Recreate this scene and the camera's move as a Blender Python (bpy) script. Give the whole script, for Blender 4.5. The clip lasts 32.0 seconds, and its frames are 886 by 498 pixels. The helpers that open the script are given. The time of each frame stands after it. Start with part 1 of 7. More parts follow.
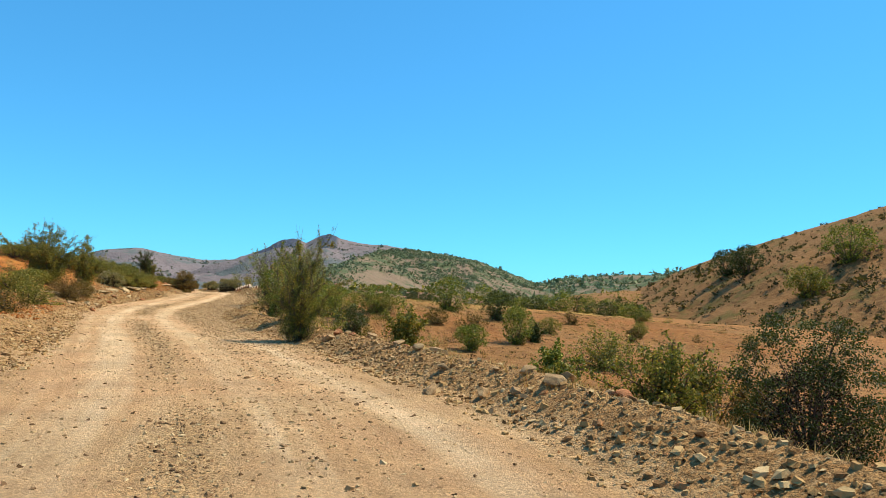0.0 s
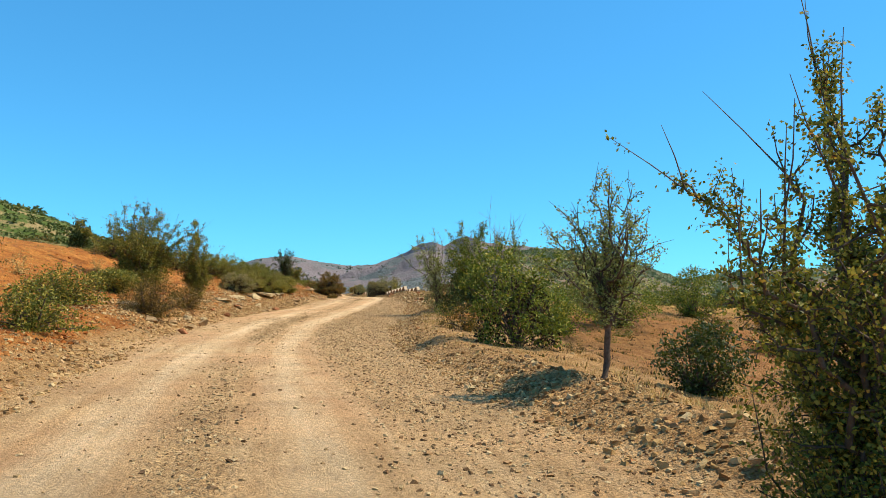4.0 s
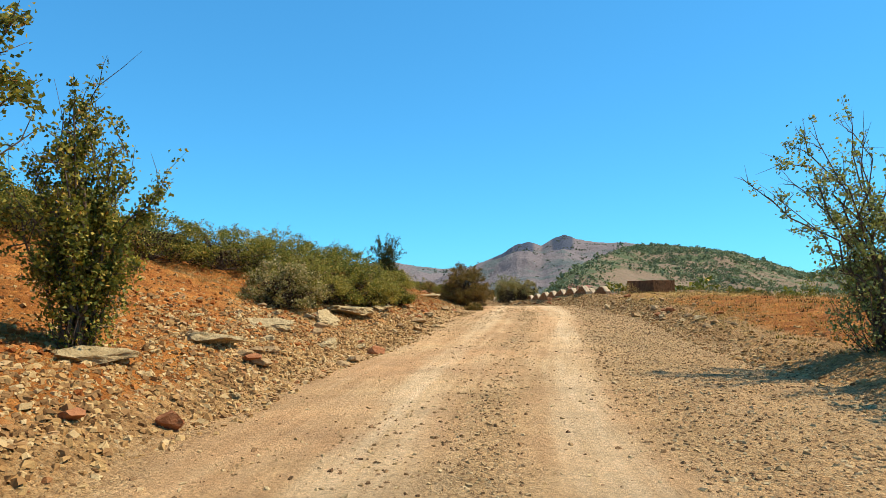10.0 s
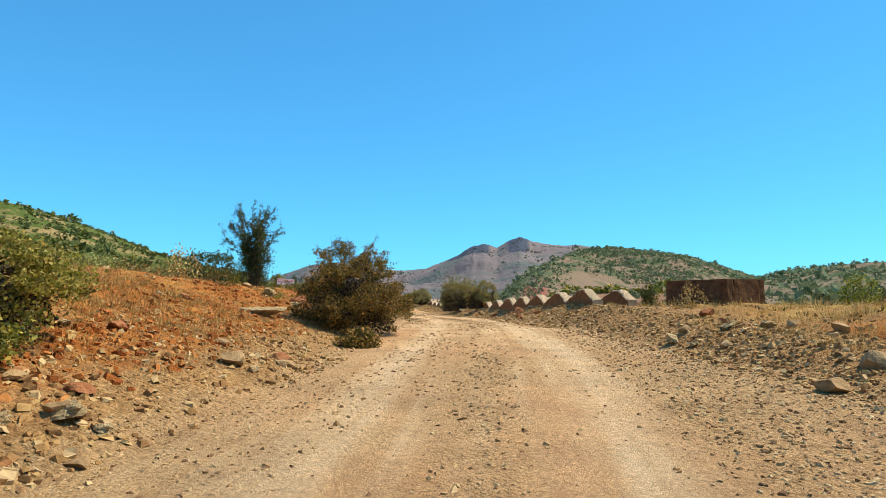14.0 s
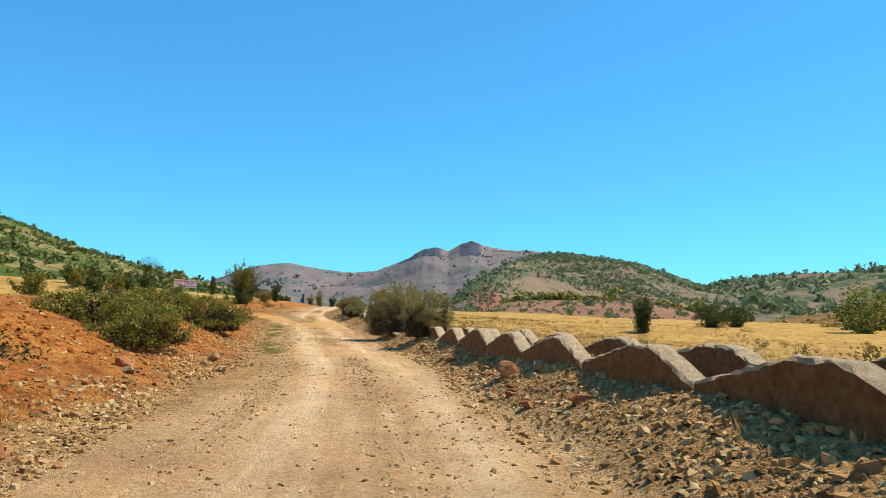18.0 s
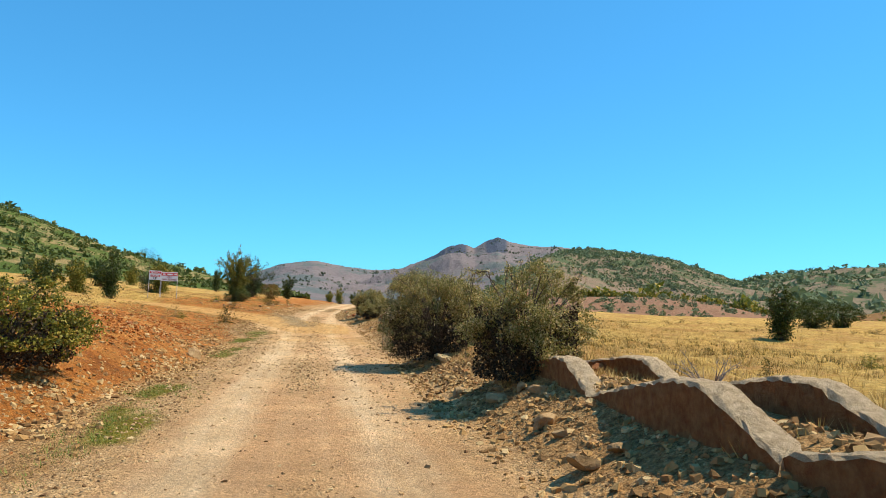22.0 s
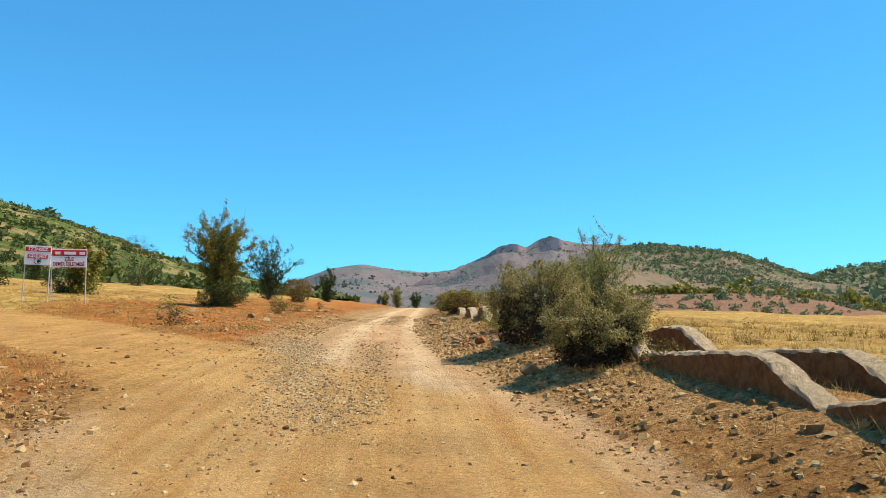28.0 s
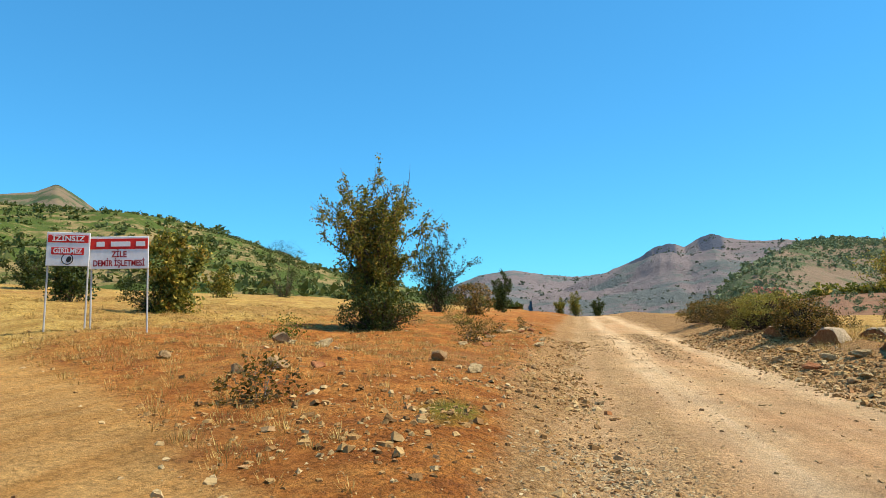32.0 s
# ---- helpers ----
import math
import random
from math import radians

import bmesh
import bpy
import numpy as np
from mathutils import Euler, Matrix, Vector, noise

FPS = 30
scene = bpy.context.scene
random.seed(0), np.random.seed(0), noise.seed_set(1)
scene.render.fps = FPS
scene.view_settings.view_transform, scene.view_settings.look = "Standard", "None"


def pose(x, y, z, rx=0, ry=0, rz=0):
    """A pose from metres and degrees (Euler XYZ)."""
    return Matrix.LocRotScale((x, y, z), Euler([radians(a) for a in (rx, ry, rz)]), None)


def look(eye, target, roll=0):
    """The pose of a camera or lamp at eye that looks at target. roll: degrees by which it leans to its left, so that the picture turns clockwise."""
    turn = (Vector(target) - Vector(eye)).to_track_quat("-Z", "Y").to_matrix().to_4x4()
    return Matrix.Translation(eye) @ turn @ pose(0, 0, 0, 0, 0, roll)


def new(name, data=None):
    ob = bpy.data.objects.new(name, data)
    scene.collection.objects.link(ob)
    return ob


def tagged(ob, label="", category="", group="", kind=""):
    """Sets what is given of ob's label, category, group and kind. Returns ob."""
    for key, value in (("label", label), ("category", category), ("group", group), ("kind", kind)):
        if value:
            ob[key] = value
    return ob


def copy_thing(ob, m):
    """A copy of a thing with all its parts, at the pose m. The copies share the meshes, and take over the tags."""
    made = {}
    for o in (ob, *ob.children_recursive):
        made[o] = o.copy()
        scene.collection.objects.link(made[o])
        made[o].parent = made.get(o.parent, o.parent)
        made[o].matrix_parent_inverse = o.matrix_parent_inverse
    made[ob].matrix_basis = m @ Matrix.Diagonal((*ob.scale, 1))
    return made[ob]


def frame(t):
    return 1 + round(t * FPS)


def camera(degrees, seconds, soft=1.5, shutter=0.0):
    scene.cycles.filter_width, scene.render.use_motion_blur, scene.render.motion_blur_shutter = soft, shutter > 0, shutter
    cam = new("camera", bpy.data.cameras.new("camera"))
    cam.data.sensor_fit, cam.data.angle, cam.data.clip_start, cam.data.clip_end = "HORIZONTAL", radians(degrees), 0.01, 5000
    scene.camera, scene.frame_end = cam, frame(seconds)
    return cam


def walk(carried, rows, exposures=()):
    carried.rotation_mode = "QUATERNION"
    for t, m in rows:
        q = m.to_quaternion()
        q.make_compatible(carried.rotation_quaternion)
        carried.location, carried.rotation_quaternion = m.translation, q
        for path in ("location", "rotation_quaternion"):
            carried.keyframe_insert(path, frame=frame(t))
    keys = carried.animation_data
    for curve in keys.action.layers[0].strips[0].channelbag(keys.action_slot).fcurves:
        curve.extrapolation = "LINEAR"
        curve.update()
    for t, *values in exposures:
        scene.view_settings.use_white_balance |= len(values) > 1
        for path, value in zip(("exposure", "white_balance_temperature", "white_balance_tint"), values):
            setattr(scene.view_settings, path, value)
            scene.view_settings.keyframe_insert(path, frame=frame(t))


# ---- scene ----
cam = camera(66.0, 32.0, 0.6)
PATH = [
    (0, (0.0, 0.0, 1.3), (-0.003, 1.995, 1.448), 2.5),
    (0.5, (-0.495, 1.929, 1.29), (-0.534, 3.924, 1.436), 2.4),
    (1, (-1.067, 3.839, 1.286), (-1.146, 5.832, 1.431), 2.3),
    (1.5, (-1.652, 5.71, 1.285), (-1.777, 7.701, 1.428), 2.3),
    (2, (-2.29, 7.539, 1.287), (-2.463, 9.526, 1.431), 2.1),
    (2.5, (-2.968, 9.289, 1.287), (-3.193, 11.271, 1.429), 2.0),
    (3, (-3.671, 11.012, 1.282), (-3.95, 12.987, 1.424), 1.8),
    (3.5, (-4.462, 12.685, 1.281), (-4.798, 14.651, 1.42), 1.6),
    (4, (-5.256, 14.279, 1.28), (-5.652, 16.235, 1.418), 1.4),
    (4.5, (-6.048, 15.826, 1.281), (-6.501, 17.769, 1.42), 1.3),
    (5, (-6.833, 17.357, 1.287), (-7.333, 19.289, 1.427), 1.1),
    (5.5, (-7.626, 18.904, 1.295), (-8.164, 20.825, 1.435), 1.0),
    (6, (-8.442, 20.498, 1.305), (-9.012, 22.41, 1.445), 0.8),
    (6.5, (-9.297, 22.17, 1.316), (-9.89, 24.075, 1.455), 0.7),
    (7, (-10.206, 23.951, 1.326), (-10.817, 25.85, 1.463), 0.6),
    (7.5, (-11.106, 25.766, 1.341), (-11.734, 27.66, 1.478), 0.5),
    (8, (-11.998, 27.578, 1.363), (-12.642, 29.467, 1.499), 0.4),
    (8.5, (-12.826, 29.42, 1.389), (-13.483, 31.304, 1.524), 0.3),
    (9, (-13.593, 31.284, 1.417), (-14.256, 33.165, 1.554), 0.1),
    (9.5, (-14.301, 33.137, 1.441), (-14.965, 35.019, 1.58), 0.0),
    (10, (-14.964, 34.998, 1.457), (-15.625, 36.88, 1.598), 0.0),
    (10.5, (-15.536, 36.899, 1.467), (-16.198, 38.781, 1.607), -0.1),
    (11, (-16.063, 38.819, 1.472), (-16.712, 40.706, 1.613), -0.2),
    (11.5, (-16.56, 40.754, 1.482), (-17.193, 42.646, 1.623), -0.2),
    (12, (-17.026, 42.715, 1.502), (-17.638, 44.614, 1.644), -0.1),
    (12.5, (-17.41, 44.676, 1.534), (-18.005, 46.581, 1.675), -0.1),
    (13, (-17.767, 46.626, 1.585), (-18.343, 48.535, 1.73), -0.0),
    (13.5, (-18.085, 48.594, 1.653), (-18.643, 50.509, 1.8), 0.1),
    (14, (-18.393, 50.571, 1.736), (-18.931, 52.492, 1.883), 0.2),
    (14.5, (-18.693, 52.531, 1.832), (-19.206, 54.458, 1.981), 0.5),
    (15, (-18.968, 54.502, 1.933), (-19.46, 56.434, 2.082), 0.6),
    (15.5, (-19.278, 56.426, 2.028), (-19.747, 58.364, 2.179), 0.6),
    (16, (-19.677, 58.262, 2.117), (-20.125, 60.205, 2.269), 0.7),
    (16.5, (-20.127, 60.011, 2.198), (-20.554, 61.958, 2.351), 0.8),
    (17, (-20.585, 61.674, 2.267), (-20.995, 63.625, 2.422), 0.9),
    (17.5, (-21.012, 63.253, 2.322), (-21.412, 65.207, 2.478), 1.0),
    (18, (-21.365, 64.751, 2.357), (-21.764, 66.705, 2.515), 1.1),
    (18.5, (-21.737, 66.231, 2.365), (-22.138, 68.184, 2.522), 0.9),
    (19, (-22.141, 67.78, 2.348), (-22.538, 69.735, 2.502), 0.8),
    (19.5, (-22.582, 69.3, 2.322), (-22.98, 71.254, 2.475), 0.8),
    (20, (-23.047, 70.854, 2.291), (-23.457, 72.805, 2.444), 0.7),
    (20.5, (-23.522, 72.471, 2.274), (-23.948, 74.42, 2.424), 0.7),
    (21, (-24.051, 74.171, 2.27), (-24.492, 76.116, 2.421), 0.8),
    (21.5, (-24.656, 75.945, 2.259), (-25.113, 77.886, 2.41), 1.0),
    (22, (-25.353, 77.801, 2.24), (-25.825, 79.739, 2.389), 0.9),
    (22.5, (-26.152, 79.74, 2.216), (-26.639, 81.674, 2.365), 0.9),
    (23, (-27.068, 81.766, 2.184), (-27.57, 83.696, 2.331), 0.8),
    (23.5, (-28.066, 83.859, 2.146), (-28.582, 85.786, 2.291), 0.8),
    (24, (-29.057, 86.032, 2.107), (-29.589, 87.955, 2.251), 0.8),
    (24.5, (-30.101, 88.205, 2.073), (-30.648, 90.124, 2.216), 0.7),
    (25, (-31.114, 90.425, 2.047), (-31.677, 92.339, 2.191), 0.5),
    (25.5, (-32.108, 92.669, 2.03), (-32.686, 94.578, 2.174), 0.3),
    (26, (-33.122, 94.894, 2.02), (-33.708, 96.801, 2.165), 0.2),
    (26.5, (-34.125, 97.066, 2.017), (-34.714, 98.972, 2.163), 0.0),
    (27, (-35.084, 99.152, 2.019), (-35.676, 101.057, 2.168), -0.1),
    (27.5, (-35.969, 101.118, 2.026), (-36.565, 103.021, 2.177), -0.2),
    (28, (-36.747, 102.929, 2.037), (-37.354, 104.828, 2.191), -0.2),
    (28.5, (-37.493, 104.599, 2.048), (-38.115, 106.493, 2.206), -0.3),
    (29, (-38.275, 106.158, 2.07), (-38.912, 108.047, 2.23), -0.3),
    (29.5, (-39.067, 107.639, 2.107), (-39.72, 109.522, 2.267), -0.4),
    (30, (-39.891, 109.042, 2.153), (-40.56, 110.92, 2.316), -0.4),
    (30.5, (-40.827, 110.363, 2.209), (-41.518, 112.233, 2.372), -0.4),
    (31, (-41.869, 111.559, 2.256), (-42.613, 113.408, 2.423), -0.5),
    (31.5, (-43.021, 112.554, 2.292), (-43.868, 114.357, 2.462), -0.8),
    (32, (-44.265, 113.386, 2.334), (-45.263, 115.11, 2.511), -1.3),
]
walk(cam, [(t, look(eye, target, roll)) for t, eye, target, roll in PATH])

# ---- world, sun ----
SUN_AZ = radians(-62)      # to the right of +y
SUN_EL = radians(56)
SUN_DIR = Vector((-math.sin(SUN_AZ) * math.cos(SUN_EL), math.cos(SUN_AZ) * math.cos(SUN_EL), math.sin(SUN_EL)))
world = bpy.data.worlds.new("sky")
scene.world = world
world.use_nodes = True
wn = world.node_tree
wbg = wn.nodes["Background"]
sky = wn.nodes.new("ShaderNodeTexSky")
sky.sky_type = 'NISHITA'
sky.sun_disc = False
sky.sun_elevation = SUN_EL
sky.sun_rotation = -SUN_AZ
sky.altitude = 900
sky.air_density = 1.0
sky.dust_density = 0.15
sky.ozone_density = 1.2
tint = wn.nodes.new("ShaderNodeMix")
tint.data_type, tint.blend_type = 'RGBA', 'MULTIPLY'
tint.inputs["Factor"].default_value = 1.0
tint.inputs["B"].default_value = (0.36, 1.25, 1.86, 1)
flat = wn.nodes.new("ShaderNodeGamma")
flat.inputs["Gamma"].default_value = 0.67
wn.links.new(sky.outputs[0], flat.inputs["Color"])
wn.links.new(flat.outputs[0], tint.inputs["A"])
wn.links.new(tint.outputs["Result"], wbg.inputs["Color"])
wbg.inputs["Strength"].default_value = 0.146
scene.view_settings.exposure = 0.31
sun_data = bpy.data.lights.new("sun", 'SUN')
sun_data.energy = 5.0
sun_data.angle = radians(0.53)
sun_data.color = (1.0, 0.91, 0.74)
sun_ob = new("sun", sun_data)
sun_ob.matrix_world = look(SUN_DIR * 60, (0, 0, 0))

# ---- materials ----
def material(name, rough=0.9):
    m = bpy.data.materials.new(name)
    m.use_nodes = True
    nt = m.node_tree
    b = nt.nodes["Principled BSDF"]
    b.inputs["Roughness"].default_value = rough
    b.inputs["Specular IOR Level"].default_value = 0.08
    return m, nt, b


def node(nt, kind, **sets):
    n = nt.nodes.new(kind)
    for k, v in sets.items():
        n.inputs[k].default_value = v
    return n


def noise_tex(nt, vec, scale, detail=5.0, rough=0.6):
    n = node(nt, "ShaderNodeTexNoise", Scale=scale, Detail=detail, Roughness=rough)
    if vec is not None:
        nt.links.new(vec, n.inputs["Vector"])
    return n.outputs["Fac"]


def ramp(nt, fac, stops):
    r = nt.nodes.new("ShaderNodeValToRGB")
    e = r.color_ramp.elements
    while len(e) < len(stops):
        e.new(0.5)
    for el, (p, c) in zip(e, stops):
        el.position = p
        el.color = (*c, 1) if len(c) == 3 else c
    nt.links.new(fac, r.inputs["Fac"])
    return r.outputs["Color"]


def mix(nt, fac, a, b):
    m = nt.nodes.new("ShaderNodeMix")
    m.data_type = 'RGBA'
    for sock, v in ((m.inputs["Factor"], fac), (m.inputs["A"], a), (m.inputs["B"], b)):
        if isinstance(v, (int, float)):
            sock.default_value = v
        elif isinstance(v, tuple):
            sock.default_value = (*v, 1)
        else:
            nt.links.new(v, sock)
    return m.outputs["Result"]


def grain(nt, fac, lo, hi, p0, p1, c):
    """The colour c, darkened and lightened by a noise."""
    m = nt.nodes.new("ShaderNodeMix")
    m.data_type, m.blend_type = 'RGBA', 'MULTIPLY'
    m.inputs["Factor"].default_value = 1.0
    nt.links.new(c, m.inputs["A"])
    nt.links.new(ramp(nt, fac, [(p0, (lo, lo, lo)), (p1, (hi, hi, hi))]), m.inputs["B"])
    return m.outputs["Result"]


def maths(nt, op, a, b=0.0, clamp=False):
    m = nt.nodes.new("ShaderNodeMath")
    m.operation = op
    m.use_clamp = clamp
    for sock, v in zip(m.inputs, (a, b)):
        if isinstance(v, (int, float)):
            sock.default_value = v
        else:
            nt.links.new(v, sock)
    return m.outputs[0]


def attribute(nt, name):
    a = nt.nodes.new("ShaderNodeAttribute")
    a.attribute_name = name
    return a.outputs["Fac"]


def bump(nt, b, height, strength=0.5, dist=0.02):
    n = node(nt, "ShaderNodeBump", Strength=strength, Distance=dist)
    nt.links.new(height, n.inputs["Height"])
    nt.links.new(n.outputs[0], b.inputs["Normal"])


def position(nt):
    return nt.nodes.new("ShaderNodeNewGeometry").outputs["Position"]


def ground_material():
    m, nt, b = material("ground_soil", 0.95)
    pos = position(nt)
    uv = nt.nodes.new("ShaderNodeUVMap").outputs[0]
    stretch = node(nt, "ShaderNodeMapping", Scale=(1.0, 0.05, 1.0))
    nt.links.new(uv, stretch.inputs["Vector"])
    fine = noise_tex(nt, pos, 42.0, 6, 0.75)
    mid = noise_tex(nt, pos, 2.3, 6, 0.68)
    big = noise_tex(nt, pos, 0.28, 4, 0.55)
    streaks = noise_tex(nt, stretch.outputs[0], 4.5, 4, 0.6)
    # gravel: stones of two sizes, each cell its own colour
    warp = nt.nodes.new("ShaderNodeVectorMath")
    warp.operation = 'MULTIPLY_ADD'
    nt.links.new(node(nt, "ShaderNodeTexNoise", Scale=30.0).outputs["Color"], warp.inputs[0])
    warp.inputs[1].default_value = (0.03, 0.03, 0.03)
    nt.links.new(pos, warp.inputs[2])
    tones = [(0.0, (0.200, 0.100, 0.045)), (0.3, (0.420, 0.234, 0.093)), (0.6, (0.575, 0.346, 0.143)), (0.85, (0.690, 0.445, 0.208)), (1.0, (0.765, 0.535, 0.290))]
    stones, domes = [], []
    for sc in (17.0, 44.0):
        cells = node(nt, "ShaderNodeTexVoronoi", Scale=sc)
        nt.links.new(warp.outputs[0], cells.inputs["Vector"])
        stones.append(ramp(nt, cells.outputs["Color"], tones))
        domes.append(ramp(nt, cells.outputs["Distance"], [(0.0, (1, 1, 1)), (0.62, (0, 0, 0))]))
    stone = mix(nt, 0.5, stones[0], stones[1])
    dust = ramp(nt, streaks, [(0.28, (0.485, 0.275, 0.115)), (0.5, (0.610, 0.372, 0.172)), (0.70, (0.705, 0.468, 0.240))])
    dust = mix(nt, ramp(nt, big, [(0.40, (0, 0, 0)), (0.60, (0.6, 0.6, 0.6))]), dust, (0.600, 0.315, 0.140))
    worn = mix(nt, ramp(nt, streaks, [(0.3, (0, 0, 0)), (0.7, (1, 1, 1))]), (0.680, 0.430, 0.208), (0.780, 0.548, 0.308))
    track = ramp(nt, maths(nt, 'ADD', attribute(nt, "track"), maths(nt, 'MULTIPLY', maths(nt, 'SUBTRACT', mid, 0.5), 0.8)), [(0.25, (0, 0, 0)), (0.75, (1, 1, 1))])
    loose = maths(nt, 'ADD', maths(nt, 'MULTIPLY', attribute(nt, "gravel"), 1.1), maths(nt, 'MULTIPLY', maths(nt, 'SUBTRACT', mid, 0.46), 1.6))
    loose = maths(nt, 'MULTIPLY', loose, maths(nt, 'SUBTRACT', 1.0, maths(nt, 'MULTIPLY', track, 0.8)), True)
    road = mix(nt, maths(nt, 'MULTIPLY', track, 0.85), dust, worn)
    road = mix(nt, maths(nt, 'MULTIPLY', loose, 0.8), road, stone)
    soil = ramp(nt, mid, [(0.30, (0.210, 0.078, 0.016)), (0.50, (0.365, 0.152, 0.032)), (0.70, (0.530, 0.262, 0.066))])
    soil = mix(nt, maths(nt, 'ADD', 0.18, maths(nt, 'MULTIPLY', loose, 0.5), True), soil, stone)
    red = ramp(nt, noise_tex(nt, pos, 1.6, 9, 0.75), [(0.30, (0.185, 0.048, 0.009)), (0.48, (0.395, 0.128, 0.022)), (0.66, (0.570, 0.240, 0.052))])
    red = mix(nt, 0.06, red, stone)
    straw = ramp(nt, noise_tex(nt, pos, 1.4, 8, 0.75), [(0.30, (0.310, 0.150, 0.036)), (0.50, (0.510, 0.305, 0.075)), (0.68, (0.660, 0.450, 0.135))])
    straw = mix(nt, ramp(nt, big, [(0.44, (0, 0, 0)), (0.64, (0.75, 0.75, 0.75))]), straw, (0.40, 0.200, 0.060))
    green = mix(nt, ramp(nt, fine, [(0.4, (0, 0, 0)), (0.6, (1, 1, 1))]), (0.320, 0.192, 0.026), (0.122, 0.136, 0.014))
    edge = maths(nt, 'MULTIPLY', maths(nt, 'SUBTRACT', mid, 0.5), 0.9)

    def zone(name):
        a = maths(nt, 'ADD', attribute(nt, name), edge)
        return ramp(nt, a, [(0.30, (0, 0, 0)), (0.70, (1, 1, 1))])
    c = mix(nt, zone("straw"), soil, straw)
    c = mix(nt, zone("red"), c, red)
    c = mix(nt, zone("road"), c, road)
    sand = ramp(nt, streaks, [(0.3, (0.500, 0.240, 0.060)), (0.7, (0.640, 0.370, 0.120))])
    c = mix(nt, maths(nt, 'MULTIPLY', zone("sand"), 0.8), c, sand)
    c = mix(nt, zone("green"), c, green)
    c = grain(nt, fine, 0.70, 1.22, 0.32, 0.68, c)
    crumb = noise_tex(nt, pos, 14.0, 7, 0.8)
    c = mix(nt, maths(nt, 'MULTIPLY', zone("road"), 0.65), grain(nt, crumb, 0.42, 1.16, 0.34, 0.56, c), c)
    # valley floor: patches of dark brown and red-brown soil
    dark_soil = ramp(nt, noise_tex(nt, pos, 0.20, 3, 0.5), [(0.40, (0.130, 0.054, 0.018)), (0.62, (0.270, 0.090, 0.026))])
    litter = mix(nt, ramp(nt, noise_tex(nt, pos, 3.0, 8, 0.8), [(0.38, (0, 0, 0)), (0.62, (1, 1, 1))]), dark_soil, (0.360, 0.180, 0.060))
    c = mix(nt, maths(nt, 'MULTIPLY', zone("litter"), 0.75), c, litter)
    c = grain(nt, noise_tex(nt, pos, 0.85, 8, 0.72), 0.80, 1.12, 0.34, 0.64, c)
    nt.links.new(c, b.inputs["Base Color"])
    rough = noise_tex(nt, pos, 9.0, 9, 0.75)
    pebbled = maths(nt, 'MULTIPLY', maths(nt, 'ADD', domes[0], maths(nt, 'MULTIPLY', domes[1], 0.5)), maths(nt, 'ADD', loose, 0.12))
    h = maths(nt, 'ADD', maths(nt, 'MULTIPLY', fine, 0.8), maths(nt, 'MULTIPLY', rough, 2.0))
    h = maths(nt, 'ADD', h, maths(nt, 'MULTIPLY', pebbled, 1.1))
    bump(nt, b, h, 0.9, 0.035)
    return m


def hill_material(name, soils, greens, cover, scale, haze=(0.30, 0.36, 0.42), veil=0.0):
    m, nt, b = material(name, 1.0)
    pos = position(nt)
    patch = noise_tex(nt, pos, scale, 6, 0.62)
    fine = noise_tex(nt, pos, scale * 9, 6, 0.7)
    soil = ramp(nt, fine, [(0.3, soils[0]), (0.7, soils[1])])
    grn = ramp(nt, fine, [(0.3, greens[0]), (0.7, greens[1])])
    k = maths(nt, 'ADD', patch, maths(nt, 'MULTIPLY', maths(nt, 'SUBTRACT', fine, 0.5), 0.5))
    k = maths(nt, 'ADD', k, maths(nt, 'MULTIPLY', maths(nt, 'SUBTRACT', attribute(nt, "cover"), 0.5), 0.5))
    c = mix(nt, ramp(nt, k, [(cover, (0, 0, 0)), (cover + 0.09, (1, 1, 1))]), soil, grn)
    c = mix(nt, ramp(nt, attribute(nt, "rust"), [(0.3, (0, 0, 0)), (0.7, (1, 1, 1))]), c, (0.300, 0.088, 0.045))
    c = mix(nt, ramp(nt, attribute(nt, "rock"), [(0.35, (0, 0, 0)), (0.65, (1, 1, 1))]), c, (0.030, 0.030, 0.030))
    # distance haze is painted in: veil is its share of the base colour
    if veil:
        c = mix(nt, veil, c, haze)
    nt.links.new(c, b.inputs["Base Color"])
    bump(nt, b, fine, 0.8, 0.08 / scale)
    return m


def leaf_material(name, stops, gloss=0.6, glow=(0.30, 0.30, 0.03), thin=0.13):
    m, nt, b = material(name, gloss)
    rnd = nt.nodes.new("ShaderNodeNewGeometry").outputs["Random Per Island"]
    col = ramp(nt, rnd, stops)
    nt.links.new(col, b.inputs["Base Color"])
    b.inputs["Specular IOR Level"].default_value = 0.2
    tr = nt.nodes.new("ShaderNodeBsdfTranslucent")
    nt.links.new(mix(nt, 0.5, col, glow), tr.inputs["Color"])
    ms = node(nt, "ShaderNodeMixShader", Fac=thin)
    nt.links.new(b.outputs[0], ms.inputs[1])
    nt.links.new(tr.outputs[0], ms.inputs[2])
    nt.links.new(ms.outputs[0], nt.nodes["Material Output"].inputs["Surface"])
    return m


def plain(name, c0, c1, scale=6.0, rough=0.9, strength=0.5, dist=0.02, island=False):
    m, nt, b = material(name, rough)
    pos = position(nt)
    n = noise_tex(nt, pos, scale, 6, 0.65)
    c = ramp(nt, n, [(0.3, c0), (0.7, c1)])
    if island:
        rnd = nt.nodes.new("ShaderNodeNewGeometry").outputs["Random Per Island"]
        c = mix(nt, 0.8, c, ramp(nt, rnd, island))
    nt.links.new(c, b.inputs["Base Color"])
    bump(nt, b, noise_tex(nt, pos, scale * 4, 6, 0.7), strength, dist)
    return m


